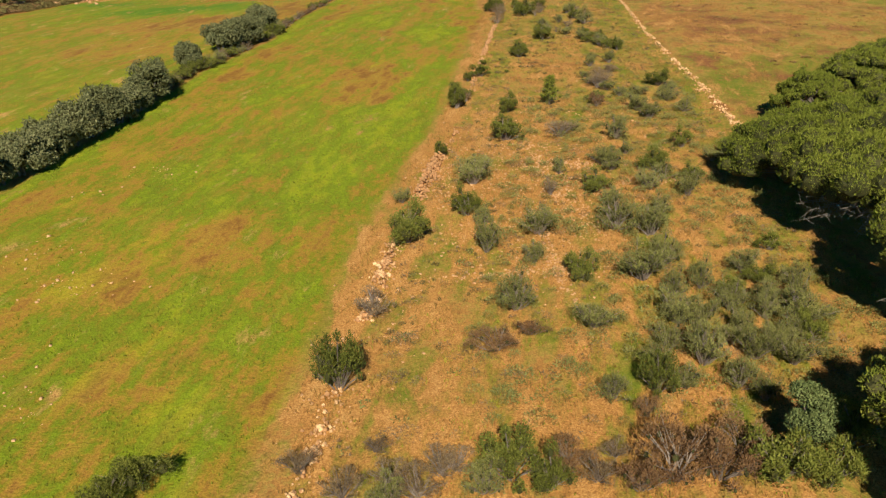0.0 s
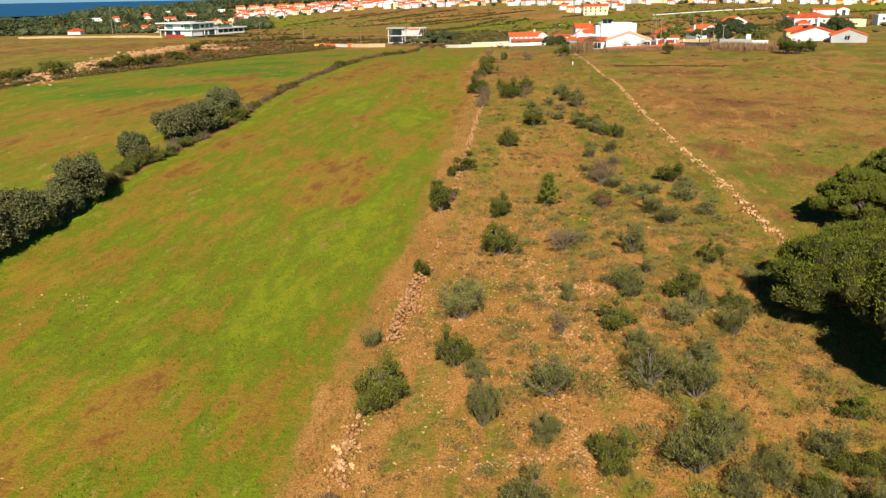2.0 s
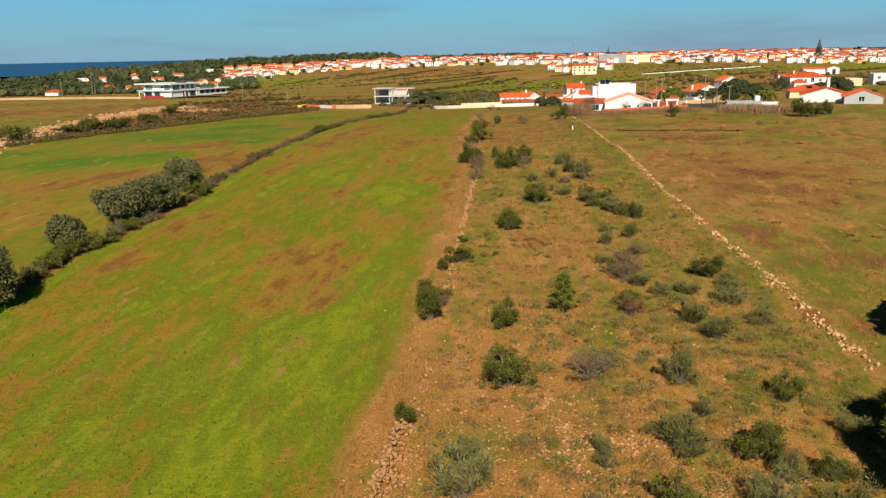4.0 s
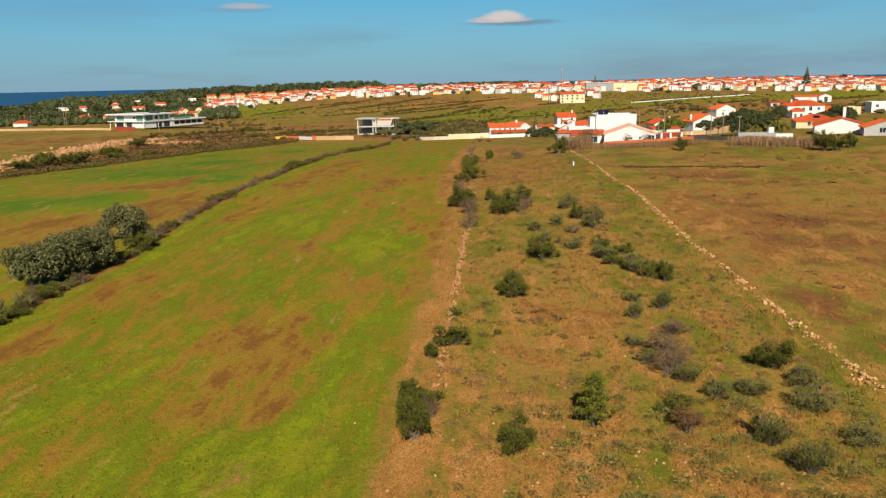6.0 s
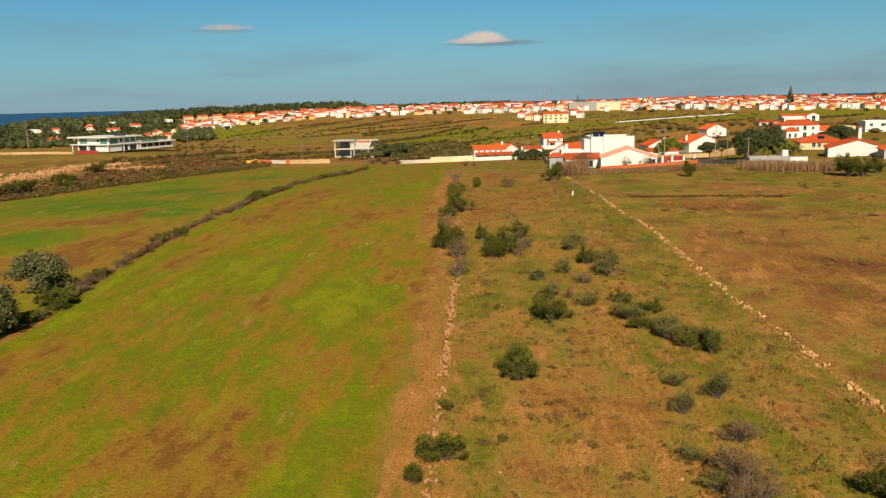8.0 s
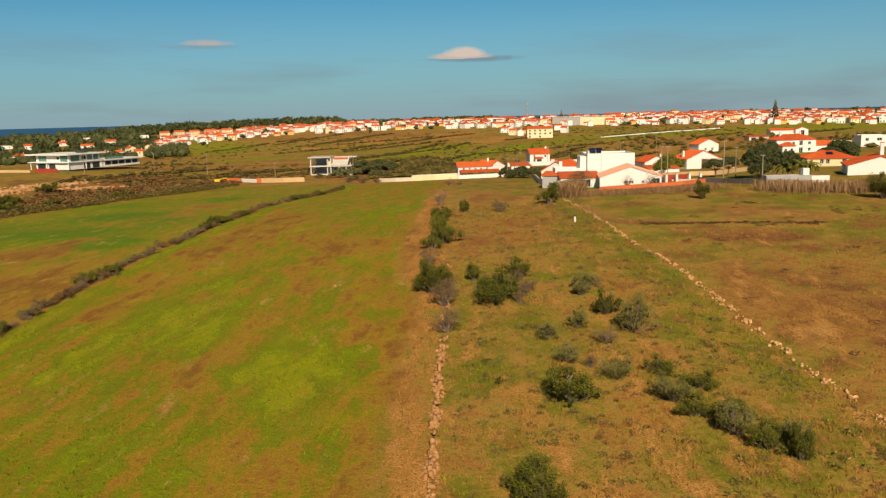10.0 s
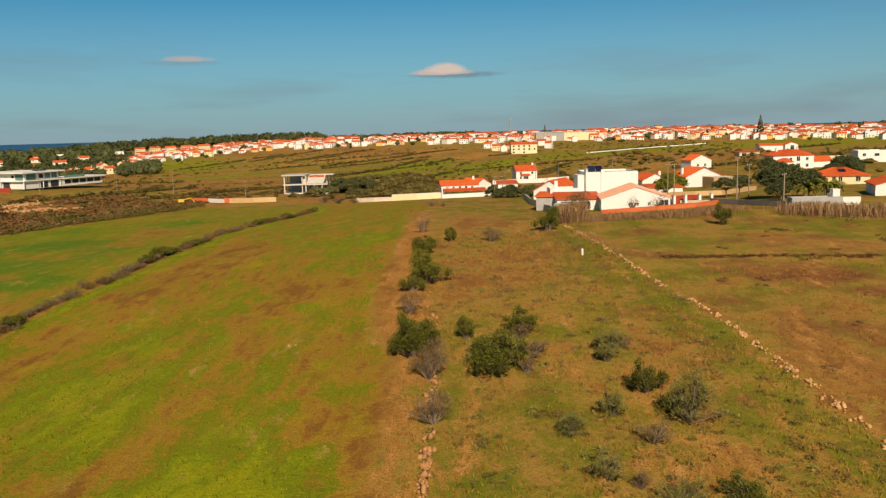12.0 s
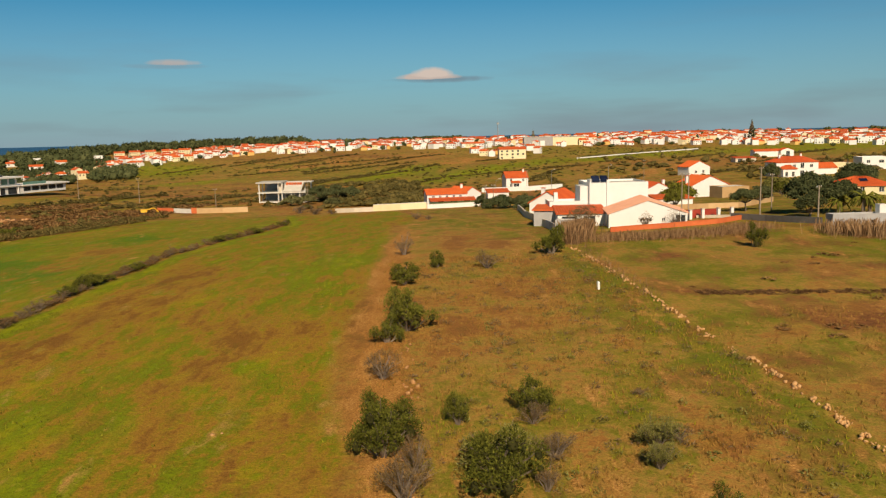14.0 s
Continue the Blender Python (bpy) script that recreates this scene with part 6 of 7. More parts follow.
def unfinished_house():
    """The concrete frame of a two-storey house: slabs on columns, open all round."""
    root = thing("unfinished_house", on_ground(19.5, 436, -14, 0.2), "unfinished two-storey house of bare concrete slabs and columns", "building")
    for name, q in (("floor_slab", (0, 18, 0, 11, 0, 0.45)), ("floor_slab", (-0.4, 18, -0.4, 11, 3.6, 3.95)), ("roof_slab", (-0.8, 8.6, -0.8, 11, 7.25, 7.65)), ("roof_slab", (8.8, 18.4, 7.0, 11.4, 7.0, 7.35))):
        part(name, Shape().box(*q).mesh(name, "concrete"), root)
    for x in (0.2, 7.2, 8.6, 12.0, 15.0, 17.4):
        for y in (0.2, 5.4, 10.6):
            part("column", Shape().box(x - 0.2, x + 0.2, y - 0.2, y + 0.2, 0.45, 3.6).mesh("column", "concrete"), root)
            if x < 8.7 or y > 7:
                part("column", Shape().box(x - 0.2, x + 0.2, y - 0.2, y + 0.2, 3.95, 7.0 if x > 8.7 else 7.25).mesh("column", "concrete"), root)
    part("back_wall", Shape().box(0.6, 8.4, 10.3, 10.6, 3.95, 7.25).mesh("back_wall", "grey_wall"), root)
    part("back_wall", Shape().box(0.6, 17.2, 10.3, 10.6, 0.45, 3.6).mesh("back_wall", "grey_wall"), root)
    part("inner_wall", Shape().box(7.0, 8.8, 1.0, 1.2, 3.95, 7.25).mesh("inner_wall", "old_wall"), root)
    part("sloped_slab", Shape().prism([(8.9, 0.4, 3.96), (15.5, 0.4, 3.96), (15.5, 6.6, 6.8), (8.9, 6.6, 6.8)], [(8.9, 0.2, 4.25), (15.5, 0.2, 4.25), (15.5, 6.4, 7.05), (8.9, 6.4, 7.05)]).mesh("sloped_slab", "concrete"), root)
    for k in range(6):
        part("brick_stack", Shape().prism([(9.2 + 1.0 * k, 4.6, 6.28), (9.95 + 1.0 * k, 4.6, 6.28), (9.95 + 1.0 * k, 5.6, 6.75), (9.2 + 1.0 * k, 5.6, 6.75)], [(9.2 + 1.0 * k, 4.5, 6.7), (9.95 + 1.0 * k, 4.5, 6.7), (9.95 + 1.0 * k, 5.5, 7.15), (9.2 + 1.0 * k, 5.5, 7.15)]).mesh("brick_stack", "tile"), root, "stack of orange bricks")


unfinished_house()


def modern_villa():
    """A long white villa: glazed storeys under wide flat roofs, and a low glazed wing."""
    root = thing("modern_villa", pose(-80.5, 459, 10.7, 0, 0, -33), "long modern white villa with wide flat roofs and green glass", "building")
    part("lower_wall", Shape().box(-19, 0, 0.4, 18, 0, 3.0).mesh("lower_wall", "white"), root)
    part("floor_slab", Shape().box(-22.5, 0.8, -0.8, 18.8, 3.0, 3.35).mesh("floor_slab", "white"), root)
    part("upper_wall", Shape().box(-19, -0.2, 0.6, 17.5, 3.35, 6.2).mesh("upper_wall", "white"), root)
    part("roof", Shape().box(-23, 1.6, -1.6, 19.4, 6.2, 6.75).mesh("roof", "white"), root)
    part("wing_wall", Shape().box(-12, 0.2, 18.2, 41, 0, 2.9).mesh("wing_wall", "white"), root)
    part("wing_roof", Shape().box(-13, 1.4, 18.9, 42, 2.9, 3.4).mesh("wing_roof", "white"), root)
    part("terrace_glass", Shape().box(1.2, 1.3, 19.0, 30, 3.4, 4.4).mesh("terrace_glass", "glass_green"), root, "green glass balustrade")
    for x0, x1, z0, z1, m in ((-18, -13.5, 0.2, 2.6, "glass"), (-11.5, -8, 0.2, 2.6, "glass"), (-17.5, -13, 3.6, 5.8, "glass_green"), (-5, -1, 3.5, 6.0, "glass_green"), (-7, -5.8, 4.4, 5.4, "glass")):
        part("window", Shape().box(x0, x1, 0.3 if z0 < 3 else 0.5, 0.41 if z0 < 3 else 0.61, z0, z1).mesh("window", m), root)
    for y0, y1, z0, z1, m in ((1.5, 6, 3.5, 6.0, "glass_green"), (7.5, 9.5, 4.0, 5.6, "glass"), (10.5, 13, 3.8, 5.9, "glass_green"), (14, 16.5, 3.8, 5.9, "glass_green"), (8, 11.5, 0.2, 2.6, "glass"), (13, 16.8, 0.2, 2.6, "glass")):
        part("window", Shape().box(-0.21 if z0 > 3 else -0.01, -0.05 if z0 > 3 else 0.12, y0, y1, z0, z1).mesh("window", m), root)
    for k in range(5):
        part("window", Shape().box(0.19, 0.3, 20 + 4.1 * k, 23.2 + 4.1 * k, 0.9, 2.5).mesh("window", "glass"), root)
    for x, y in ((-21.5, -0.2), (-12, -0.4), (0.4, -0.4), (0.4, 9), (0.4, 17.5)):
        part("column", Shape().tube((x, y, 0), (x, y, 3.0), 0.2, 0.2, 10).mesh("column", "white"), root)
    part("roof_panel", Shape().box(-6, -2, 10, 13, 6.8, 7.3).mesh("roof_panel", "panel"), root, "dark solar collectors")


modern_villa()
garden_wall("red_fence", [(-92, 452), (-82, 447)], 1.7, 0.3, "paint_red", "dark red boarded site fence", None, 5)
garden_wall("stone_boundary", [(-170, 470), (-130, 462), (-94, 453)], 1.0, 0.4, "earth_wall", "low earth-coloured boundary wall", None, 10)
house(-166, 545, -10, 8, 6, 2.2, "hip", 1.6, "white house with red roof among trees", name="house")

# utility poles, lamps, a white marker post
for x, y, tall in ((-154, 584, 16.5), (-22.5, 441, 9.0), (-70, 440, 8.5), (-45, 452, 8.5), (-165, 560, 10), (-142, 548, 10), (36.6, 427, 8.5), (5.5, 410, 6.5), (106.9, 245.7, 5.9), (107.5, 262, 8.8), (114, 268, 7.2), (95.3, 268, 8.2), (97.8, 270, 8.2), (124, 440, 8.0), (81, 350, 6.5), (84, 352, 6.5), (190, 470, 9)):
    pole(x, y, tall)
pole(127, 420, 8, "grey street lamp on a tall post", True, "metal", 0.09)
pole(86, 356, 7.5, "slim grey street lamp post", True, "metal", 0.07)
pole(150, 420, 8.5, "grey street lamp on a tall post", True, "metal", 0.09)
mark = thing("marker_post", on_ground(54.0, 211.7), "white painted boundary marker post in the grass", "post")
part("shaft", Shape().box(-0.12, 0.12, -0.12, 0.12, -0.2, 0.85).mesh("shaft", "white"), mark)
part("cap", Shape().prism([(-0.12, -0.12, 0.854), (0.12, -0.12, 0.854), (0.12, 0.12, 0.854), (-0.12, 0.12, 0.854)], [(-0.05, -0.05, 0.95), (0.05, -0.05, 0.95), (0.05, 0.05, 0.95), (-0.05, 0.05, 0.95)]).mesh("cap", "white"), mark)


# ---- trees round the houses ----
def garden_tree(x, y, w, z0, z1, label, leaf="leaf_far", seed=0, count=2600, name="tree", up=0.3, slim=1.6):
    rng = np.random.default_rng(300 + seed)
    lobes = umbrella(rng, w / 2, z0 + (z1 - z0) * 0.25, z0 + (z1 - z0) * 0.8, 18, 0.8 * (z1 - z0) / w + 0.2, 0.22)
    return make_tree(name, on_ground(x, y), lobes, max(z0 * 0.8, 0.5), 0.16, leaf, int(count * 1.6), max(0.13, w * 0.027), label, "trees round the houses", up, slim, 0.0 if name == "bare_tree" else 0.62, 400 + seed)


garden_tree(111.6, 272.5, 5.8, 2.0, 4.5, "small umbrella pine with flat dark crown", seed=1, name="umbrella_pine")
garden_tree(115.8, 274.5, 5.2, 2.2, 4.6, "small umbrella pine with flat dark crown", seed=2, name="umbrella_pine")
garden_tree(114.2, 257, 8.6, 1.8, 7.8, "large dark pine in front of houses", seed=3, count=5200, name="pine_tree")
garden_tree(118.8, 255, 6.6, 1.4, 6.0, "dark spreading pine beside houses", seed=4, count=4200, name="pine_tree")
garden_tree(110.4, 252, 5.0, 0.8, 4.4, "dark low pine over a yard wall", seed=5, name="pine_tree")
garden_tree(107, 292, 4.4, 1.0, 4.6, "round green garden tree beside a lane", "leaf_green", 6)
garden_tree(117, 308, 8.5, 0.5, 5.6, "broad green shrub tree behind white house", "leaf_yellow", 7)
garden_tree(152, 318, 5, 0.6, 4.6, "green bushy tree behind an earth wall", "leaf_green", 8)
garden_tree(170, 345, 9, 0.6, 5.0, "olive-green bushy trees on a slope", "leaf_olive", 9)
garden_tree(220, 420, 8, 0.6, 6.5, "dark round tree beside a villa", "leaf_far", 10)
garden_tree(215, 366, 13, 0.5, 8.0, "large dark spreading tree", "leaf_far", 11, 4200)
garden_tree(192, 342, 9, 0.5, 6.0, "dark bushy tree beside low houses", "leaf_far", 12)
garden_tree(73.6, 262.6, 5.2, 1.0, 4.0, "leafless brown fig tree in a yard", "leaf_brown", 13, 1600, name="bare_tree", up=1.2, slim=4.0)
garden_tree(81, 254.0, 2.6, 0.6, 3.0, "bare brown garden tree", "leaf_brown", 14, 420, "bare_tree", 1.4, 9.0)
garden_tree(86.5, 254.4, 3.4, 0.6, 3.0, "bare brown garden tree", "leaf_brown", 15, 480, "bare_tree", 1.4, 9.0)
for k, (x, y, w, h) in enumerate([(84, 345, 9, 3.4), (92, 348, 8, 3.0), (100, 352, 9, 3.0), (82.5, 358, 5, 3.2), (86, 330, 6, 2.4), (92, 334, 6, 2.4)]):
    garden_tree(x, y, w, 0.2, h, "dark green garden hedge thicket", "leaf_far", 20 + k, name="hedge_tree")
for k, (x, y, w, h) in enumerate([(41, 432, 9, 6.5), (47, 428, 9, 6.0), (53, 436, 8, 5.0), (36, 420, 7, 3.4), (30, 412, 8, 3.0), (44, 408, 6, 2.6)]):
    garden_tree(x, y, w, 1.5 if k < 3 else 0.2, h, "dark wind-bent pine beside an unfinished house", "leaf_oak" if k > 2 else "leaf_far", 40 + k, 3000, "pine_tree")


def palm(x, y, tall, seed):
    rng = np.random.default_rng(seed)
    root = thing("palm_tree", on_ground(x, y), "thick-trunked palm with arching green fronds", "tree", "palms")
    part("trunk", Shape().tube((0, 0, -0.2), (0.1, 0, tall), 0.35, 0.28, 8).mesh("trunk", "bark"), root)
    for k in range(22):
        a, lift = k * 2.4, 0.2 + 1.2 * rng.random()
        s, p = Shape(), Vector((0.1, 0, tall))
        for i in range(6):
            q = p + Vector((math.cos(a) * 0.42, math.sin(a) * 0.42, lift * 0.42 - 0.16 * i))
            side = Vector((-math.sin(a), math.cos(a), 0)) * (0.34 - 0.04 * i)
            for sgn in (-1, 1):
                s.add([p, q, q + side * sgn - Vector((0, 0, 0.16)), p + side * sgn - Vector((0, 0, 0.12))], [(0, 1, 2, 3)])
            p = q
        part("frond", s.mesh("frond", "leaf_green"), root)


palm(118.5, 249.5, 2.8, 1)
palm(121.5, 251.5, 2.4, 2)
palm(116.5, 253.0, 2.2, 3)
palm(282, 452, 6.0, 4)


def araucaria(x, y, tall):
    rng = np.random.default_rng(61)
    lobes = [(0.17 * tall * (1 - z) * math.cos(k * 2.4), 0.17 * tall * (1 - z) * math.sin(k * 2.4), z * tall, tall * 0.10 * (1.05 - z), tall * 0.03) for k, z in ((k, 0.12 + 0.86 * k / 40) for k in range(40))]
    make_tree("norfolk_pine", on_ground(x, y), lobes, tall * 0.9, 0.5, "leaf_far", 1600, 0.5, "tall conical norfolk pine above the town", "", 0.2, 2, 0.8, 62)


araucaria(535, 905, 25)
araucaria(330, 1020, 18)


# ---- reeds and scrub ----
def clump_field(name, label, material, x, y, w, h, category, seed, quads=14, core=True, size=0.2, up=0.5, slim=1.6):
    """Many small clumps joined into one mesh."""
    rng = np.random.default_rng(seed)
    lobes = [(0, 0, 0.42, 0.42, 0.42), (0.28, 0.1, 0.3, 0.26, 0.3), (-0.25, -0.12, 0.3, 0.26, 0.3)]
    tv, tf = leaf_cloud(rng, lobes, int(quads * 1.5), size, up, slim)
    tf = np.concatenate([tf, tf[:, 2:]], 1)
    if core:
        cv, cf = core_cloud(rng, lobes[:1], 0.95, 1 if quads < 30 else 2)
        tf = np.concatenate([tf, np.concatenate([cf, cf[:, 2:]], 1) + len(tv)])
        tv = np.concatenate([tv, cv])
    n = len(x)
    a = rng.random(n) * 6.283
    c, s = np.cos(a)[:, None], np.sin(a)[:, None]
    v = np.stack([(tv[None, :, 0] * c - tv[None, :, 1] * s) * w[:, None] + x[:, None], (tv[None, :, 0] * s + tv[None, :, 1] * c) * w[:, None] + y[:, None], tv[None, :, 2] * h[:, None] + height(x, y)[:, None] - 0.05], 2)
    faces = (tf[None] + len(tv) * np.arange(n)[:, None, None]).reshape(-1, 4)
    tri = faces[:, 2] == faces[:, 3]
    me = bpy.data.meshes.new(name)
    me.from_pydata(v.reshape(-1, 3).tolist(), [], [tuple(q) for q in faces[~tri].tolist()] + [tuple(q[:3]) for q in faces[tri].tolist()])
    me.materials.append(MAT[material])
    return tagged(new(name, me), label, category, kind="stuff")


def reeds(name, label, line, count, spread, tall, seed):
    rng = np.random.default_rng(seed)
    pts = np.array(line, float)
    t = rng.random(count) * (len(pts) - 1)
    i = np.minimum(t.astype(int), len(pts) - 2)
    p = pts[i] + (pts[i + 1] - pts[i]) * (t - i)[:, None]
    x, y = p[:, 0] + spread * rng.normal(size=count), p[:, 1] + spread * rng.normal(size=count)
    z, hgt = height(x, y), tall * (0.5 + 0.6 * rng.random(count))
    a = rng.random(count) * 6.283
    dx, dy = 0.022 * np.cos(a), 0.022 * np.sin(a)
    tx, ty = x + 0.18 * hgt * rng.normal(size=count), y + 0.18 * hgt * rng.normal(size=count)
    v = np.stack([np.stack([x - dx, y - dy, z - 0.05], 1), np.stack([x + dx, y + dy, z - 0.05], 1), np.stack([tx + dx * 2, ty + dy * 2, z + hgt * 0.9], 1), np.stack([tx, ty, z + hgt], 1)], 1).reshape(-1, 3)
    tagged(new(name, array_mesh(name, v, np.arange(len(v)).reshape(-1, 4), "reed")), label, "reeds", kind="stuff")


reeds("dry_reeds", "tall dry brown reeds along a garden wall", [(63.5, 243), (66, 248), (69, 250.5)], 3600, 0.8, 2.9, 71)
reeds("dry_reeds", "dry brown reeds below a terracotta wall", [(69, 245.5), (76, 242.5), (87, 240.5), (95, 244)], 5200, 1.7, 1.05, 72)
reeds("dry_reeds", "dense dry brown reeds in front of houses", [(99.5, 233), (104, 226), (111, 222), (118, 222)], 5600, 1.5, 2.0, 73)
reeds("dry_reeds", "thin dry reeds along the stone line", [(57.5, 206), (60.5, 222), (63.5, 240)], 260, 0.6, 0.7, 74)

rng = np.random.default_rng(80)


def strewn(n, y0, y1, lo, hi):
    """Random places between two lines x = lo(y) and x = hi(y)."""
    y = y0 + (y1 - y0) * rng.random(n)
    a, b = lo(y), hi(y)
    return a + (b - a) * rng.random(n), y


x, y = strewn(7200, 190, 430, lambda q: heath_x(np.minimum(q, 345)) - 26 - 0.12 * (q - 190), lambda q: heath_x(np.minimum(q, 345)) - 1 + 0.25 * np.maximum(q - 345, 0))
keep = (np.sin(x * 0.11 + 1) * np.sin(y * 0.08) + 0.6 * rng.random(len(x)) > -0.05) & (np.abs(x - np.interp(y, [232, 306, 358, 392], [-80, -85, -76, -60])) > 5.5)
x, y = x[keep], y[keep]
clump_field("heath_scrub", "brown heather scrub covering rough ground", "heath", x, y, 1.0 + 1.4 * rng.random(len(x)), 0.35 + 0.45 * rng.random(len(x)), "scrub", 81, 12, False, 0.26, 0.9)
x, y = strewn(1700, 215, 372, lambda q: heath_x(q) - 13, lambda q: heath_x(q) + 1.2)
clump_field("heath_scrub", "tangled olive and brown scrub along a field edge", "scrub_far", x, y, 1.0 + 1.5 * rng.random(len(x)), 0.35 + 0.75 * rng.random(len(x)) ** 2, "scrub", 108, 26, False, 0.17, 0.9)
x, y = strewn(130, 205, 440, lambda q: heath_x(np.minimum(q, 345)) - 26 - 0.12 * (q - 190), lambda q: heath_x(np.minimum(q, 345)) - 1 + 0.25 * np.maximum(q - 345, 0))
clump_field("green_scrub", "green bushes scattered over the heath", "scrub_far", x, y, 1.4 + 2.2 * rng.random(len(x)) ** 2, 0.6 + 1.0 * rng.random(len(x)), "scrub", 82, 40, True, 0.13)
x, y = strewn(260, 120, 225, lambda q: wall_r(q) + 3, lambda q: wall_r(q) + 45)
keep = np.sin(x * 0.21) * np.sin(y * 0.35 + x * 0.05) > 0.25
x, y = x[keep], y[keep]
clump_field("low_heath", "low dark heather tufts in the dry meadow", "heath", x, y, 0.7 + 1.0 * rng.random(len(x)), 0.2 + 0.25 * rng.random(len(x)), "scrub", 83, 26, False, 0.2, 0.8)
x = 63 + 24 * rng.random(260) ** 1.6
y = np.interp(x, [63, 72, 85], [206.5, 204, 198.3]) + 0.5 * rng.normal(size=260)
clump_field("low_heath", "line of dark dead bracken across the meadow", "leaf_red", x, y, 0.5 + 0.5 * rng.random(260), 0.12 + 0.15 * rng.random(260), "scrub", 84, 30, False, 0.18, 0.8)
x, y = strewn(620, 50, 165, lambda q: wall_l(q) + 2, lambda q: wall_r(q) - 1.5)
keep = np.sin(x * 0.33 + 0.6) * np.sin(y * 0.24 + x * 0.07) > -0.15
x, y = x[keep], y[keep]
clump_field("low_tufts", "low brown and olive weed tufts on dry earth", "scrub_far", x, y, 0.35 + 0.8 * rng.random(len(x)) ** 2, 0.18 + 0.3 * rng.random(len(x)), "scrub", 110, 60, False, 0.10, 1.4)
x, y = strewn(420, 41, 112, lambda q: wall_l(q) + 8, lambda q: wall_r(q) - 3)
clump_field("undergrowth", "loose olive-grey undergrowth between the shrubs", "leaf_olive", x, y, 0.9 + 1.6 * rng.random(420) ** 1.5, 0.5 + 0.7 * rng.random(420), "scrub", 106, 170, False, 0.065, 2.0, 3.0)
x, y = strewn(240, 40, 118, lambda q: wall_l(q) + 1, lambda q: wall_r(q) - 3)
clump_field("undergrowth", "brown twiggy undergrowth between the shrubs", "leaf_brown", x, y, 0.9 + 1.5 * rng.random(240) ** 1.5, 0.4 + 0.6 * rng.random(240), "scrub", 107, 110, False, 0.07, 2.2, 4.0)
x, y = strewn(700, 40, 235, wall_l, wall_r)
clump_field("low_scrub", "small brown and grey scrub tufts between the shrubs", "leaf_brown", x, y, 0.5 + 0.8 * rng.random(700), 0.25 + 0.35 * rng.random(700), "scrub", 85, 26, False, 0.15, 1.4, 3.0)
x, y = strewn(500, 40, 235, wall_l, wall_r)
clump_field("green_scrub", "small green scrub tufts between the shrubs", "leaf_olive", x, y, 0.5 + 0.7 * rng.random(500), 0.25 + 0.35 * rng.random(500), "scrub", 86, 26, False, 0.15, 1.0, 2.4)
# terraces and hedgerows of the valley
xs, ys, ws, hs = [], [], [], []
for k in range(64):
    cx, cy = -60 + 520 * rng.random(), 420 + 520 * rng.random()
    if cx > 240 and k % 3:
        continue
    length, turn = 40 + 110 * rng.random(), (0.95 if cx < 240 else 0.35) + 0.18 * rng.normal()
    n = int(length / 2.2)
    u = (np.arange(n) / n - 0.5) * length
    xs.append(cx + u * math.cos(turn) + 0.8 * rng.normal(size=n))
    ys.append(cy + u * math.sin(turn) + 0.8 * rng.normal(size=n))
    ws.append(2 + 3 * rng.random(n))
    hs.append(0.8 + 1.6 * rng.random(n) ** 2)
x, y, w, h = (np.concatenate(q) for q in (xs, ys, ws, hs))
clump_field("valley_scrub", "hedgerows and scrub on valley terraces", "scrub_far", x, y, w, h * 0.8, "scrub", 87, 22, False, 0.22)
x, y = strewn(2000, 400, 950, lambda q: -0.12 * q, lambda q: 0.62 * q)
keep = np.sin(x * 0.02 + 1) * np.sin(y * 0.017) + 0.7 * rng.random(len(x)) > 0.2
x, y = x[keep], y[keep]
clump_field("valley_scrub", "brown and green scrub over valley slopes", "scrub_far", x, y, 1.2 + 2.4 * rng.random(len(x)), 0.4 + 0.9 * rng.random(len(x)), "scrub", 88, 22, False, 0.22)

# thickets of the valley floor behind the field's end
n = 520
x, y = 34 + 52 * rng.random(n), 392 + 190 * rng.random(n) ** 1.3
x += 0.10 * (y - 392)
keep = np.sin(x * 0.13) * np.sin(y * 0.06 + x * 0.05) + 0.9 * rng.random(n) > 0.25
x, y = x[keep], y[keep]
clump_field("valley_thicket", "dense olive-brown thicket on the valley floor", "scrub_far", x, y, 2.0 + 3.5 * rng.random(len(x)), 0.9 + 2.2 * rng.random(len(x)) ** 1.5, "scrub", 89, 46, True, 0.13, 0.8, 2.2)


# ---- the far town and woods ----
def town_model(seed, w, d, h, roof, rise, wall, label, tiles="tile"):
    rng = np.random.default_rng(seed)
    rows = [0.9] if h < 4 else [0.9, 3.6] if h < 7.5 else [0.9, 3.6, 6.3]
    front = [(w * (k + 0.5) / max(2, int(w / 3.4)), z, 1.3, 1.4) for z in rows for k in range(max(2, int(w / 3.4))) if rng.random() < 0.6]
    return house(0, 0, 0, w, d, h, roof, rise, label, wall, tiles, front=front, name="town_house", floor=-600, plain=True, group="houses of the far town", chimneys=[(w * 0.28, d * 0.4, h, h + rise + 0.9)])


models = [town_model(1, 12, 9, 5.8, "eaves", 1.7, "white", "white town house with red tile roof"), town_model(2, 10, 9, 3.4, "eaves", 1.6, "white", "low white town house with red roof"),
          town_model(3, 15, 10, 6.0, "hip", 1.9, "white", "broad white town house with red hipped roof"), town_model(4, 10, 11, 5.6, "gable", 1.8, "white", "white gabled town house with red roof"),
          town_model(5, 13, 9, 6.2, "eaves", 2.0, "cream", "cream town house with red roof"), town_model(6, 12, 9, 5.6, "flat", 0.6, "white", "white flat-roofed town house"),
          town_model(7, 12, 10, 4.0, "hip", 2.2, "ochre", "orange town house with red roof")]
blocks = town_model(8, 19, 11, 8.6, "eaves", 2.0, "cream", "cream apartment block with red roof")
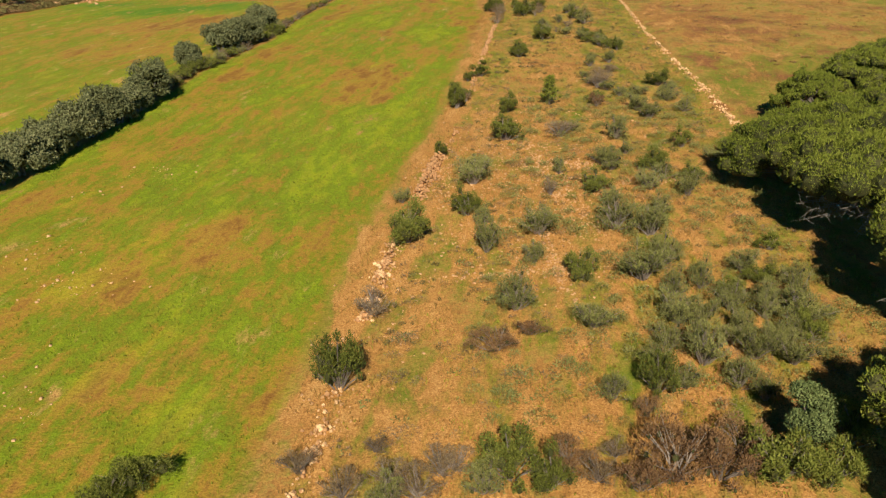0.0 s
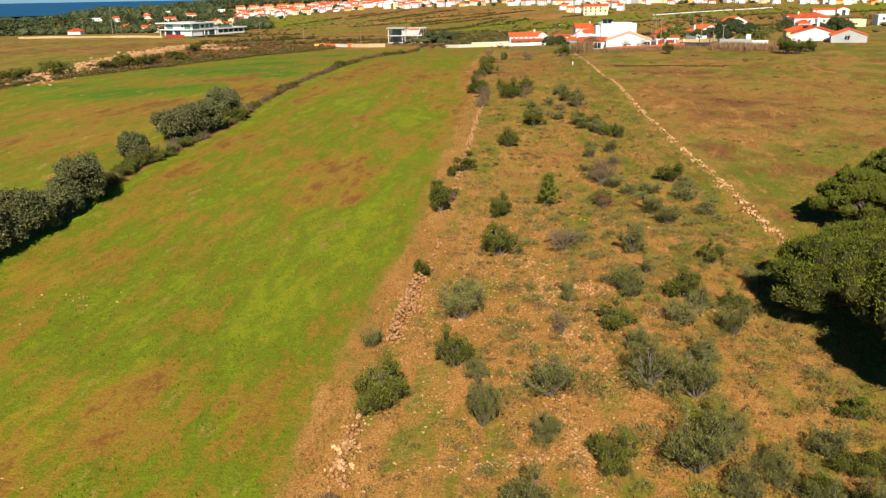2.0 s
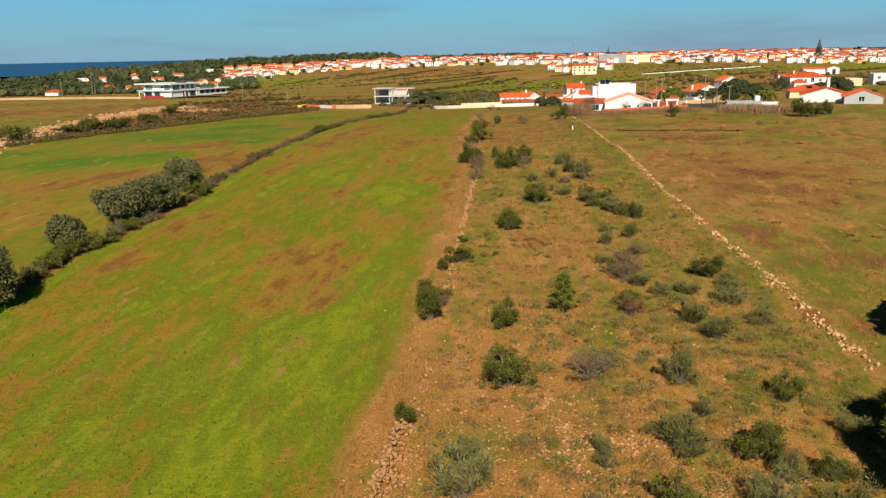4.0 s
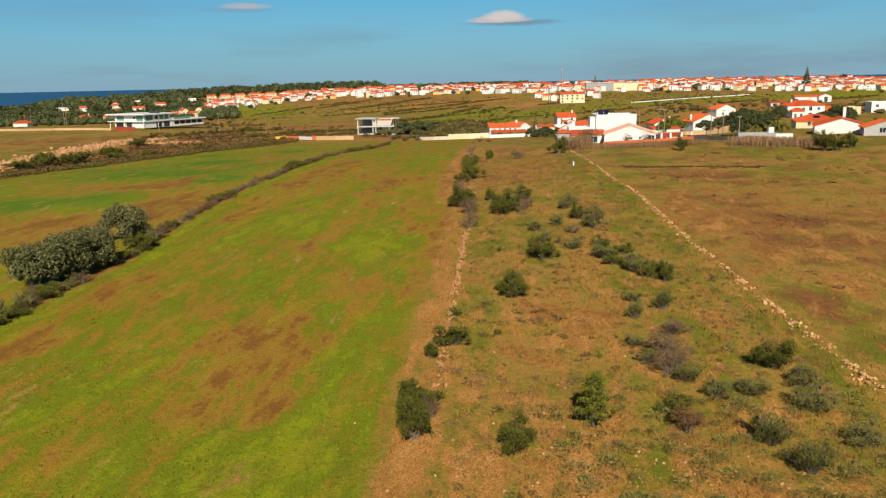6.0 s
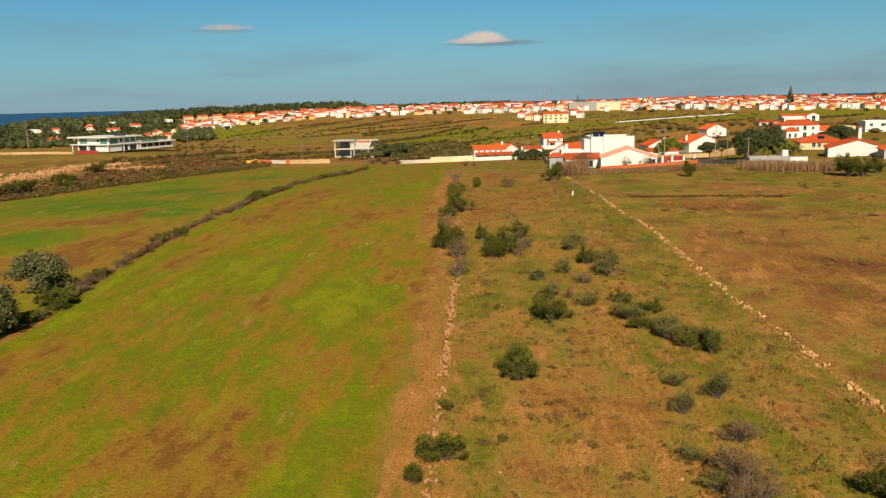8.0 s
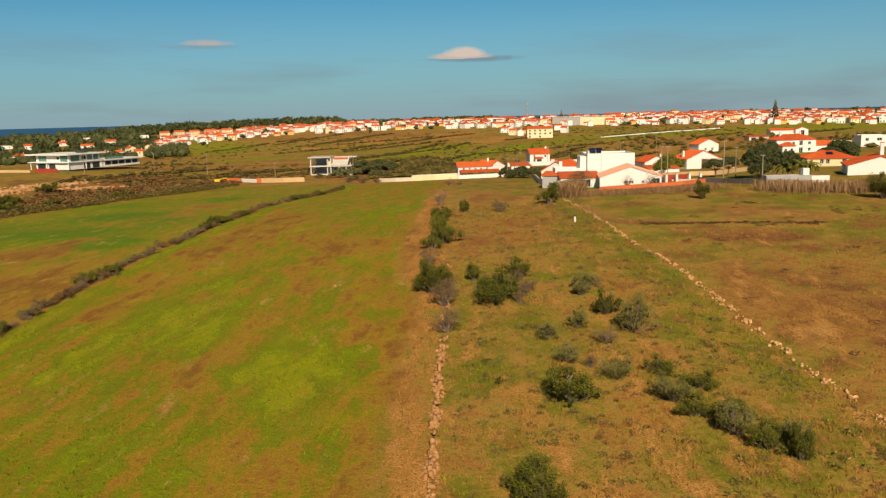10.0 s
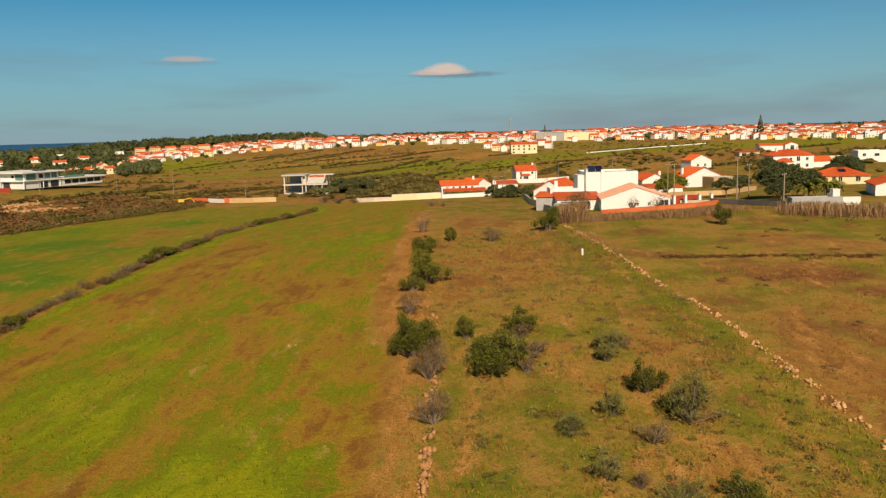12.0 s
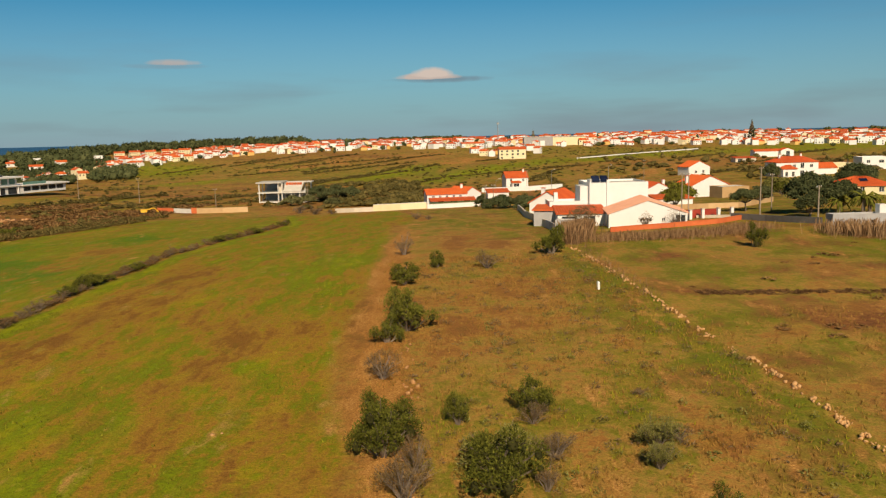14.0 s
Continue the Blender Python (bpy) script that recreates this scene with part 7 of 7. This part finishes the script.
odds = [0.22, 0.22, 0.15, 0.14, 0.12, 0.08, 0.07]
rng = np.random.default_rng(90)
placed = []


def town(bear0, bear1, near0, near1, deep, count, turn=0.0, clear=9.0):
    """Houses strewn over a sector seen from the field's end: bearings, and nearest distance at either side."""
    made = tries = 0
    while made < count and tries < 40 * count:
        tries += 1
        f = rng.random()
        b, r = radians(bear0 + (bear1 - bear0) * f), near0 + (near1 - near0) * f + deep * rng.random() ** 1.2
        x, y = 19.5 + r * math.sin(b), 133.5 + r * math.cos(b)
        if any((x - q[0]) ** 2 + (y - q[1]) ** 2 < clear * clear for q in placed):
            continue
        placed.append((x, y))
        k = int(rng.choice(len(models), p=np.array(odds) / sum(odds)))
        copy_thing(models[k], pose(x, y, float(height(x, y)) - 0.3, 0, 0, turn + 16 * rng.normal() + (90 if rng.random() < 0.35 else 0)) @ Matrix.Diagonal((*[0.56 + 0.26 * rng.random()] * 2, 0.74 + 0.26 * rng.random(), 1)))
        made += 1


for u in range(5):
    x, y = -166 + 24 * u, 1335 - 27 * u
    placed.append((x, y))
    copy_thing(blocks, pose(x, y, float(height(x, y)) - 0.3, 0, 0, 14) @ Matrix.Diagonal((0.72, 0.9, 1, 1)))
copy_thing(blocks, pose(231, 790, float(height(231, 790)) - 0.3, 0, 0, -10) @ Matrix.Diagonal((1.2, 1, 1, 1)))
placed += [(222, 790), (335, 975)]
town(-10.3, -3.0, 850, 880, 330, 66, 8, 8)
town(-4.0, 4.5, 940, 880, 300, 60, 0, 8)
town(4.0, 16.0, 930, 880, 260, 52, -8, 9)
town(15.0, 20.0, 690, 760, 130, 12, -10)
town(15.5, 30.0, 890, 880, 170, 84, -15, 8)
town(28.0, 44.0, 880, 850, 190, 88, -22, 8)
town(-19.0, -10.5, 640, 680, 130, 18, 10, 16)


def town_rest(bear0, bear1, near, deep, count, seed):
    """The houses further back, joined: walls and roofs in one mesh."""
    rng = np.random.default_rng(seed)
    s, kinds = Shape(), []
    for _ in range(count):
        b, r = radians(bear0 + (bear1 - bear0) * rng.random()), near + deep * rng.random()
        x, y = 19.5 + r * math.sin(b), 133.5 + r * math.cos(b)
        if any((x - q[0]) ** 2 + (y - q[1]) ** 2 < 72 for q in placed):
            continue
        placed.append((x, y))
        w, d, h, e, a = 7 + 5 * rng.random(), 6 + 2.5 * rng.random(), 3.2 + 3.0 * rng.random(), 1.0 + 0.8 * rng.random(), -b + 0.3 * rng.normal() + (1.57 if rng.random() < 0.4 else 0)
        m = Matrix.Translation((x, y, float(height(x, y)) - 0.3)) @ Matrix.Rotation(a, 4, "Z")
        k = len(s.f)
        box = [(-w / 2, 0, 0), (w / 2, 0, 0), (w / 2, d, 0), (-w / 2, d, 0)]
        s.prism([m @ Vector(q) for q in box], [m @ Vector((q[0], q[1], h)) for q in box])
        wall_faces = len(s.f) - k
        o = 0.4
        s.prism([m @ Vector((q[0] * (1 + o / w), q[1] * (1 + o / d) - o / 2, h + 0.01)) for q in box], [m @ Vector((q[0], d / 2 + (0.1 if q[1] else -0.1), h + e)) for q in box])
        kinds += [1 if rng.random() < 0.2 else 0] * wall_faces + [2] * (len(s.f) - k - wall_faces)
    me = s.mesh("town_quarter", "white")
    me.materials.append(MAT["cream"])
    me.materials.append(MAT["tile"])
    me.polygons.foreach_set("material_index", kinds)
    tagged(new("town_quarter", me), "white houses with red roofs far up the slope", "houses", kind="stuff")


town_rest(-9, 16, 1040, 220, 230, 201)
town_rest(15.5, 45, 970, 240, 420, 202)
for ob in (*models, blocks):
    drop_model(ob)
hall = thing("warehouse", on_ground(345, 985, -16, 0.3), "large cream warehouse with flat roof, one part greyed for shade", "building")
# the left part's shade is put into its grey wall colour
part("wall", Shape().box(-36, -4, 0, 30, 0, 10).mesh("wall", "grey_wall"), hall, "front coloured grey as if in shade")
part("wall", Shape().box(-4.0, 32, 0.3, 30, 0, 9.6).mesh("wall", "cream"), hall, "cream painted front")
part("roof", Shape().box(-36.5, 32.5, -0.5, 30.5, 10.01, 10.5).mesh("roof", "sheet_roof"), hall)
part("gate", Shape().box(-18, -13, -0.2, -0.01, 0, 6).mesh("gate", "white"), hall)
mast = thing("antenna_mast", on_ground(294, 1040), "slim lattice antenna mast above the town", "mast")
part("shaft", Shape().tube((0, 0, 0), (0, 0, 27), 0.8, 0.35, 5).mesh("shaft", "metal"), mast)
part("antenna", Shape().box(-1.4, 1.4, -0.4, 0.4, 24.5, 26.5).mesh("antenna", "metal"), mast)

WOOD_HOUSES = [(-397, 1384, 22), (-354, 1340, 14), (-317, 1383, 20), (-300, 1443, 16), (-266, 1304, 22), (-240, 1331, 18), (-204, 1389, 16), (-330, 1420, 14)]
for k, (x, y, w) in enumerate(WOOD_HOUSES):
    house(x, y, 12 + 8 * (k % 3), w * 0.8, 10, 5.0 + k % 2, "flat" if k % 3 == 0 else "eaves", 0.6 if k % 3 == 0 else 2.4, "white house with pale roof among dark pines" if k % 3 == 0 else "white house with red roof among dark pines", name="house", plain=True, group="houses in the wood", front=[(w * 0.2, 2.6, 1.6, 1.6), (w * 0.6, 2.6, 1.6, 1.6)])

rng = np.random.default_rng(95)


def sector(n, b0, b1, r0, r1):
    b, r = np.radians(b0 + (b1 - b0) * rng.random(n)), r0 + (r1 - r0) * np.sqrt(rng.random(n))
    return 19.5 + r * np.sin(b), 133.5 + r * np.cos(b)


x, y = sector(950, -32, -9.5, 800, 1450)
keep = ~((x > -150) & (y < 640)) & (np.hypot(x + 95, y - 480) > 70)
for hx, hy, w in WOOD_HOUSES:
    # trees left out along the camera's sight lines so the houses show
    keep &= ~((np.abs(x - hx - (y - hy) * (hx - 10) / (hy - 90)) < 0.4 * w + 2) & (y > hy - 100) & (y < hy + 8))
x, y = x[keep], y[keep]
clump_field("far_wood", "dark green pine wood running to the sea", "leaf_far", x, y, 9 + 8 * rng.random(len(x)), 5 + 6 * rng.random(len(x)), "wood", 96, 26, True, 0.17)
x, y = sector(110, -26, -11.5, 520, 630)
keep = np.hypot(x + 95, y - 480) > 70
x, y = x[keep], y[keep]
clump_field("roadside_trees", "scattered dark trees round far white houses", "leaf_far", x, y, 5 + 6 * rng.random(len(x)), 3 + 5 * rng.random(len(x)), "trees", 105, 46, True, 0.13)
x, y = sector(560, -30, 8, 1300, 1600)
clump_field("far_wood", "dark wood on the ridge behind the town", "leaf_far", x, y, 10 + 9 * rng.random(len(x)), 5 + 5 * rng.random(len(x)), "wood", 97, 26, True, 0.17)
x, y = sector(320, -13, 3.5, 1300, 1450)
clump_field("far_wood", "tall dark wood on the ridge above the town", "leaf_far", x, y, 10 + 8 * rng.random(len(x)), 10 + 8 * rng.random(len(x)) ** 1.5, "wood", 103, 26, True, 0.17)
x, y = sector(330, -19.5, -10, 1180, 1470)
# the same sight lines to the houses are kept free here
for hx, hy, w in WOOD_HOUSES:
    clear = ~((np.abs(x - hx - (y - hy) * (hx - 10) / (hy - 90)) < 0.4 * w + 2) & (y > hy - 100) & (y < hy + 8))
    x, y = x[clear], y[clear]
clump_field("far_wood", "tall lumpy pine wood above the sea", "leaf_far", x, y, 11 + 10 * rng.random(len(x)), 9 + 9 * rng.random(len(x)) ** 2, "wood", 109, 40, True, 0.14)
x, y = sector(110, 8.5, 14.5, 1230, 1380)
clump_field("far_wood", "dark wood behind the town roofs", "leaf_far", x, y, 9 + 7 * rng.random(len(x)), 6 + 4 * rng.random(len(x)), "wood", 104, 26, True, 0.17)
x, y = sector(70, 8, 45, 1240, 1420)
clump_field("far_wood", "scattered dark trees behind the town roofs", "leaf_far", x, y, 6 + 6 * rng.random(len(x)), 3 + 4 * rng.random(len(x)), "wood", 98, 46, True, 0.14)
x, y = sector(430, -10, 44, 790, 1250)
clump_field("town_trees", "dark trees between the town houses", "leaf_far", x, y, 4 + 5 * rng.random(len(x)), 3 + 3.5 * rng.random(len(x)), "trees", 99, 40, True, 0.14)
x, y = sector(70, -10.6, -8.0, 560, 740)
clump_field("dark_grove", "dense dark grove beside the villa", "leaf_far", x, y, 6 + 5 * rng.random(len(x)), 5 + 5 * rng.random(len(x)), "wood", 100, 60, True, 0.12)
x, y = sector(120, 24, 43, 300, 640)
clump_field("garden_bushes", "green bushes round the scattered houses", "scrub_far", x, y, 3 + 4 * rng.random(len(x)), 1.2 + 2.2 * rng.random(len(x)), "bushes", 101, 40, True, 0.14)

# the pale quarry spoil beyond the heath
SPOIL_Y, SPOIL_X = [232, 262, 306, 330, 358, 378, 392], [-80, -88, -85, -82, -76, -70, -60]
y = 236 + 150 * rng.random(420)
x = np.interp(y, SPOIL_Y, SPOIL_X) + 3.2 * rng.normal(size=420)
clump_field("spoil_heaps", "pale sandy spoil heaps on rough ground", "sand", x, y, 1.0 + 3.0 * rng.random(420) ** 2, 0.2 + 1.1 * rng.random(420) ** 2.5, "spoil", 102, 4, True, 0.1)
litter("quarry_blocks", "angular pale quarry blocks tumbled along a bank", [(float(np.interp(q, SPOIL_Y, SPOIL_X)), float(q), 3.6, 5, 170) for q in range(240, 392, 10)] + [(-57, 364, 3.0, 3.0, 200), (-50, 369, 4, 2, 120)], 110, 0.12, 1.3, "sand")
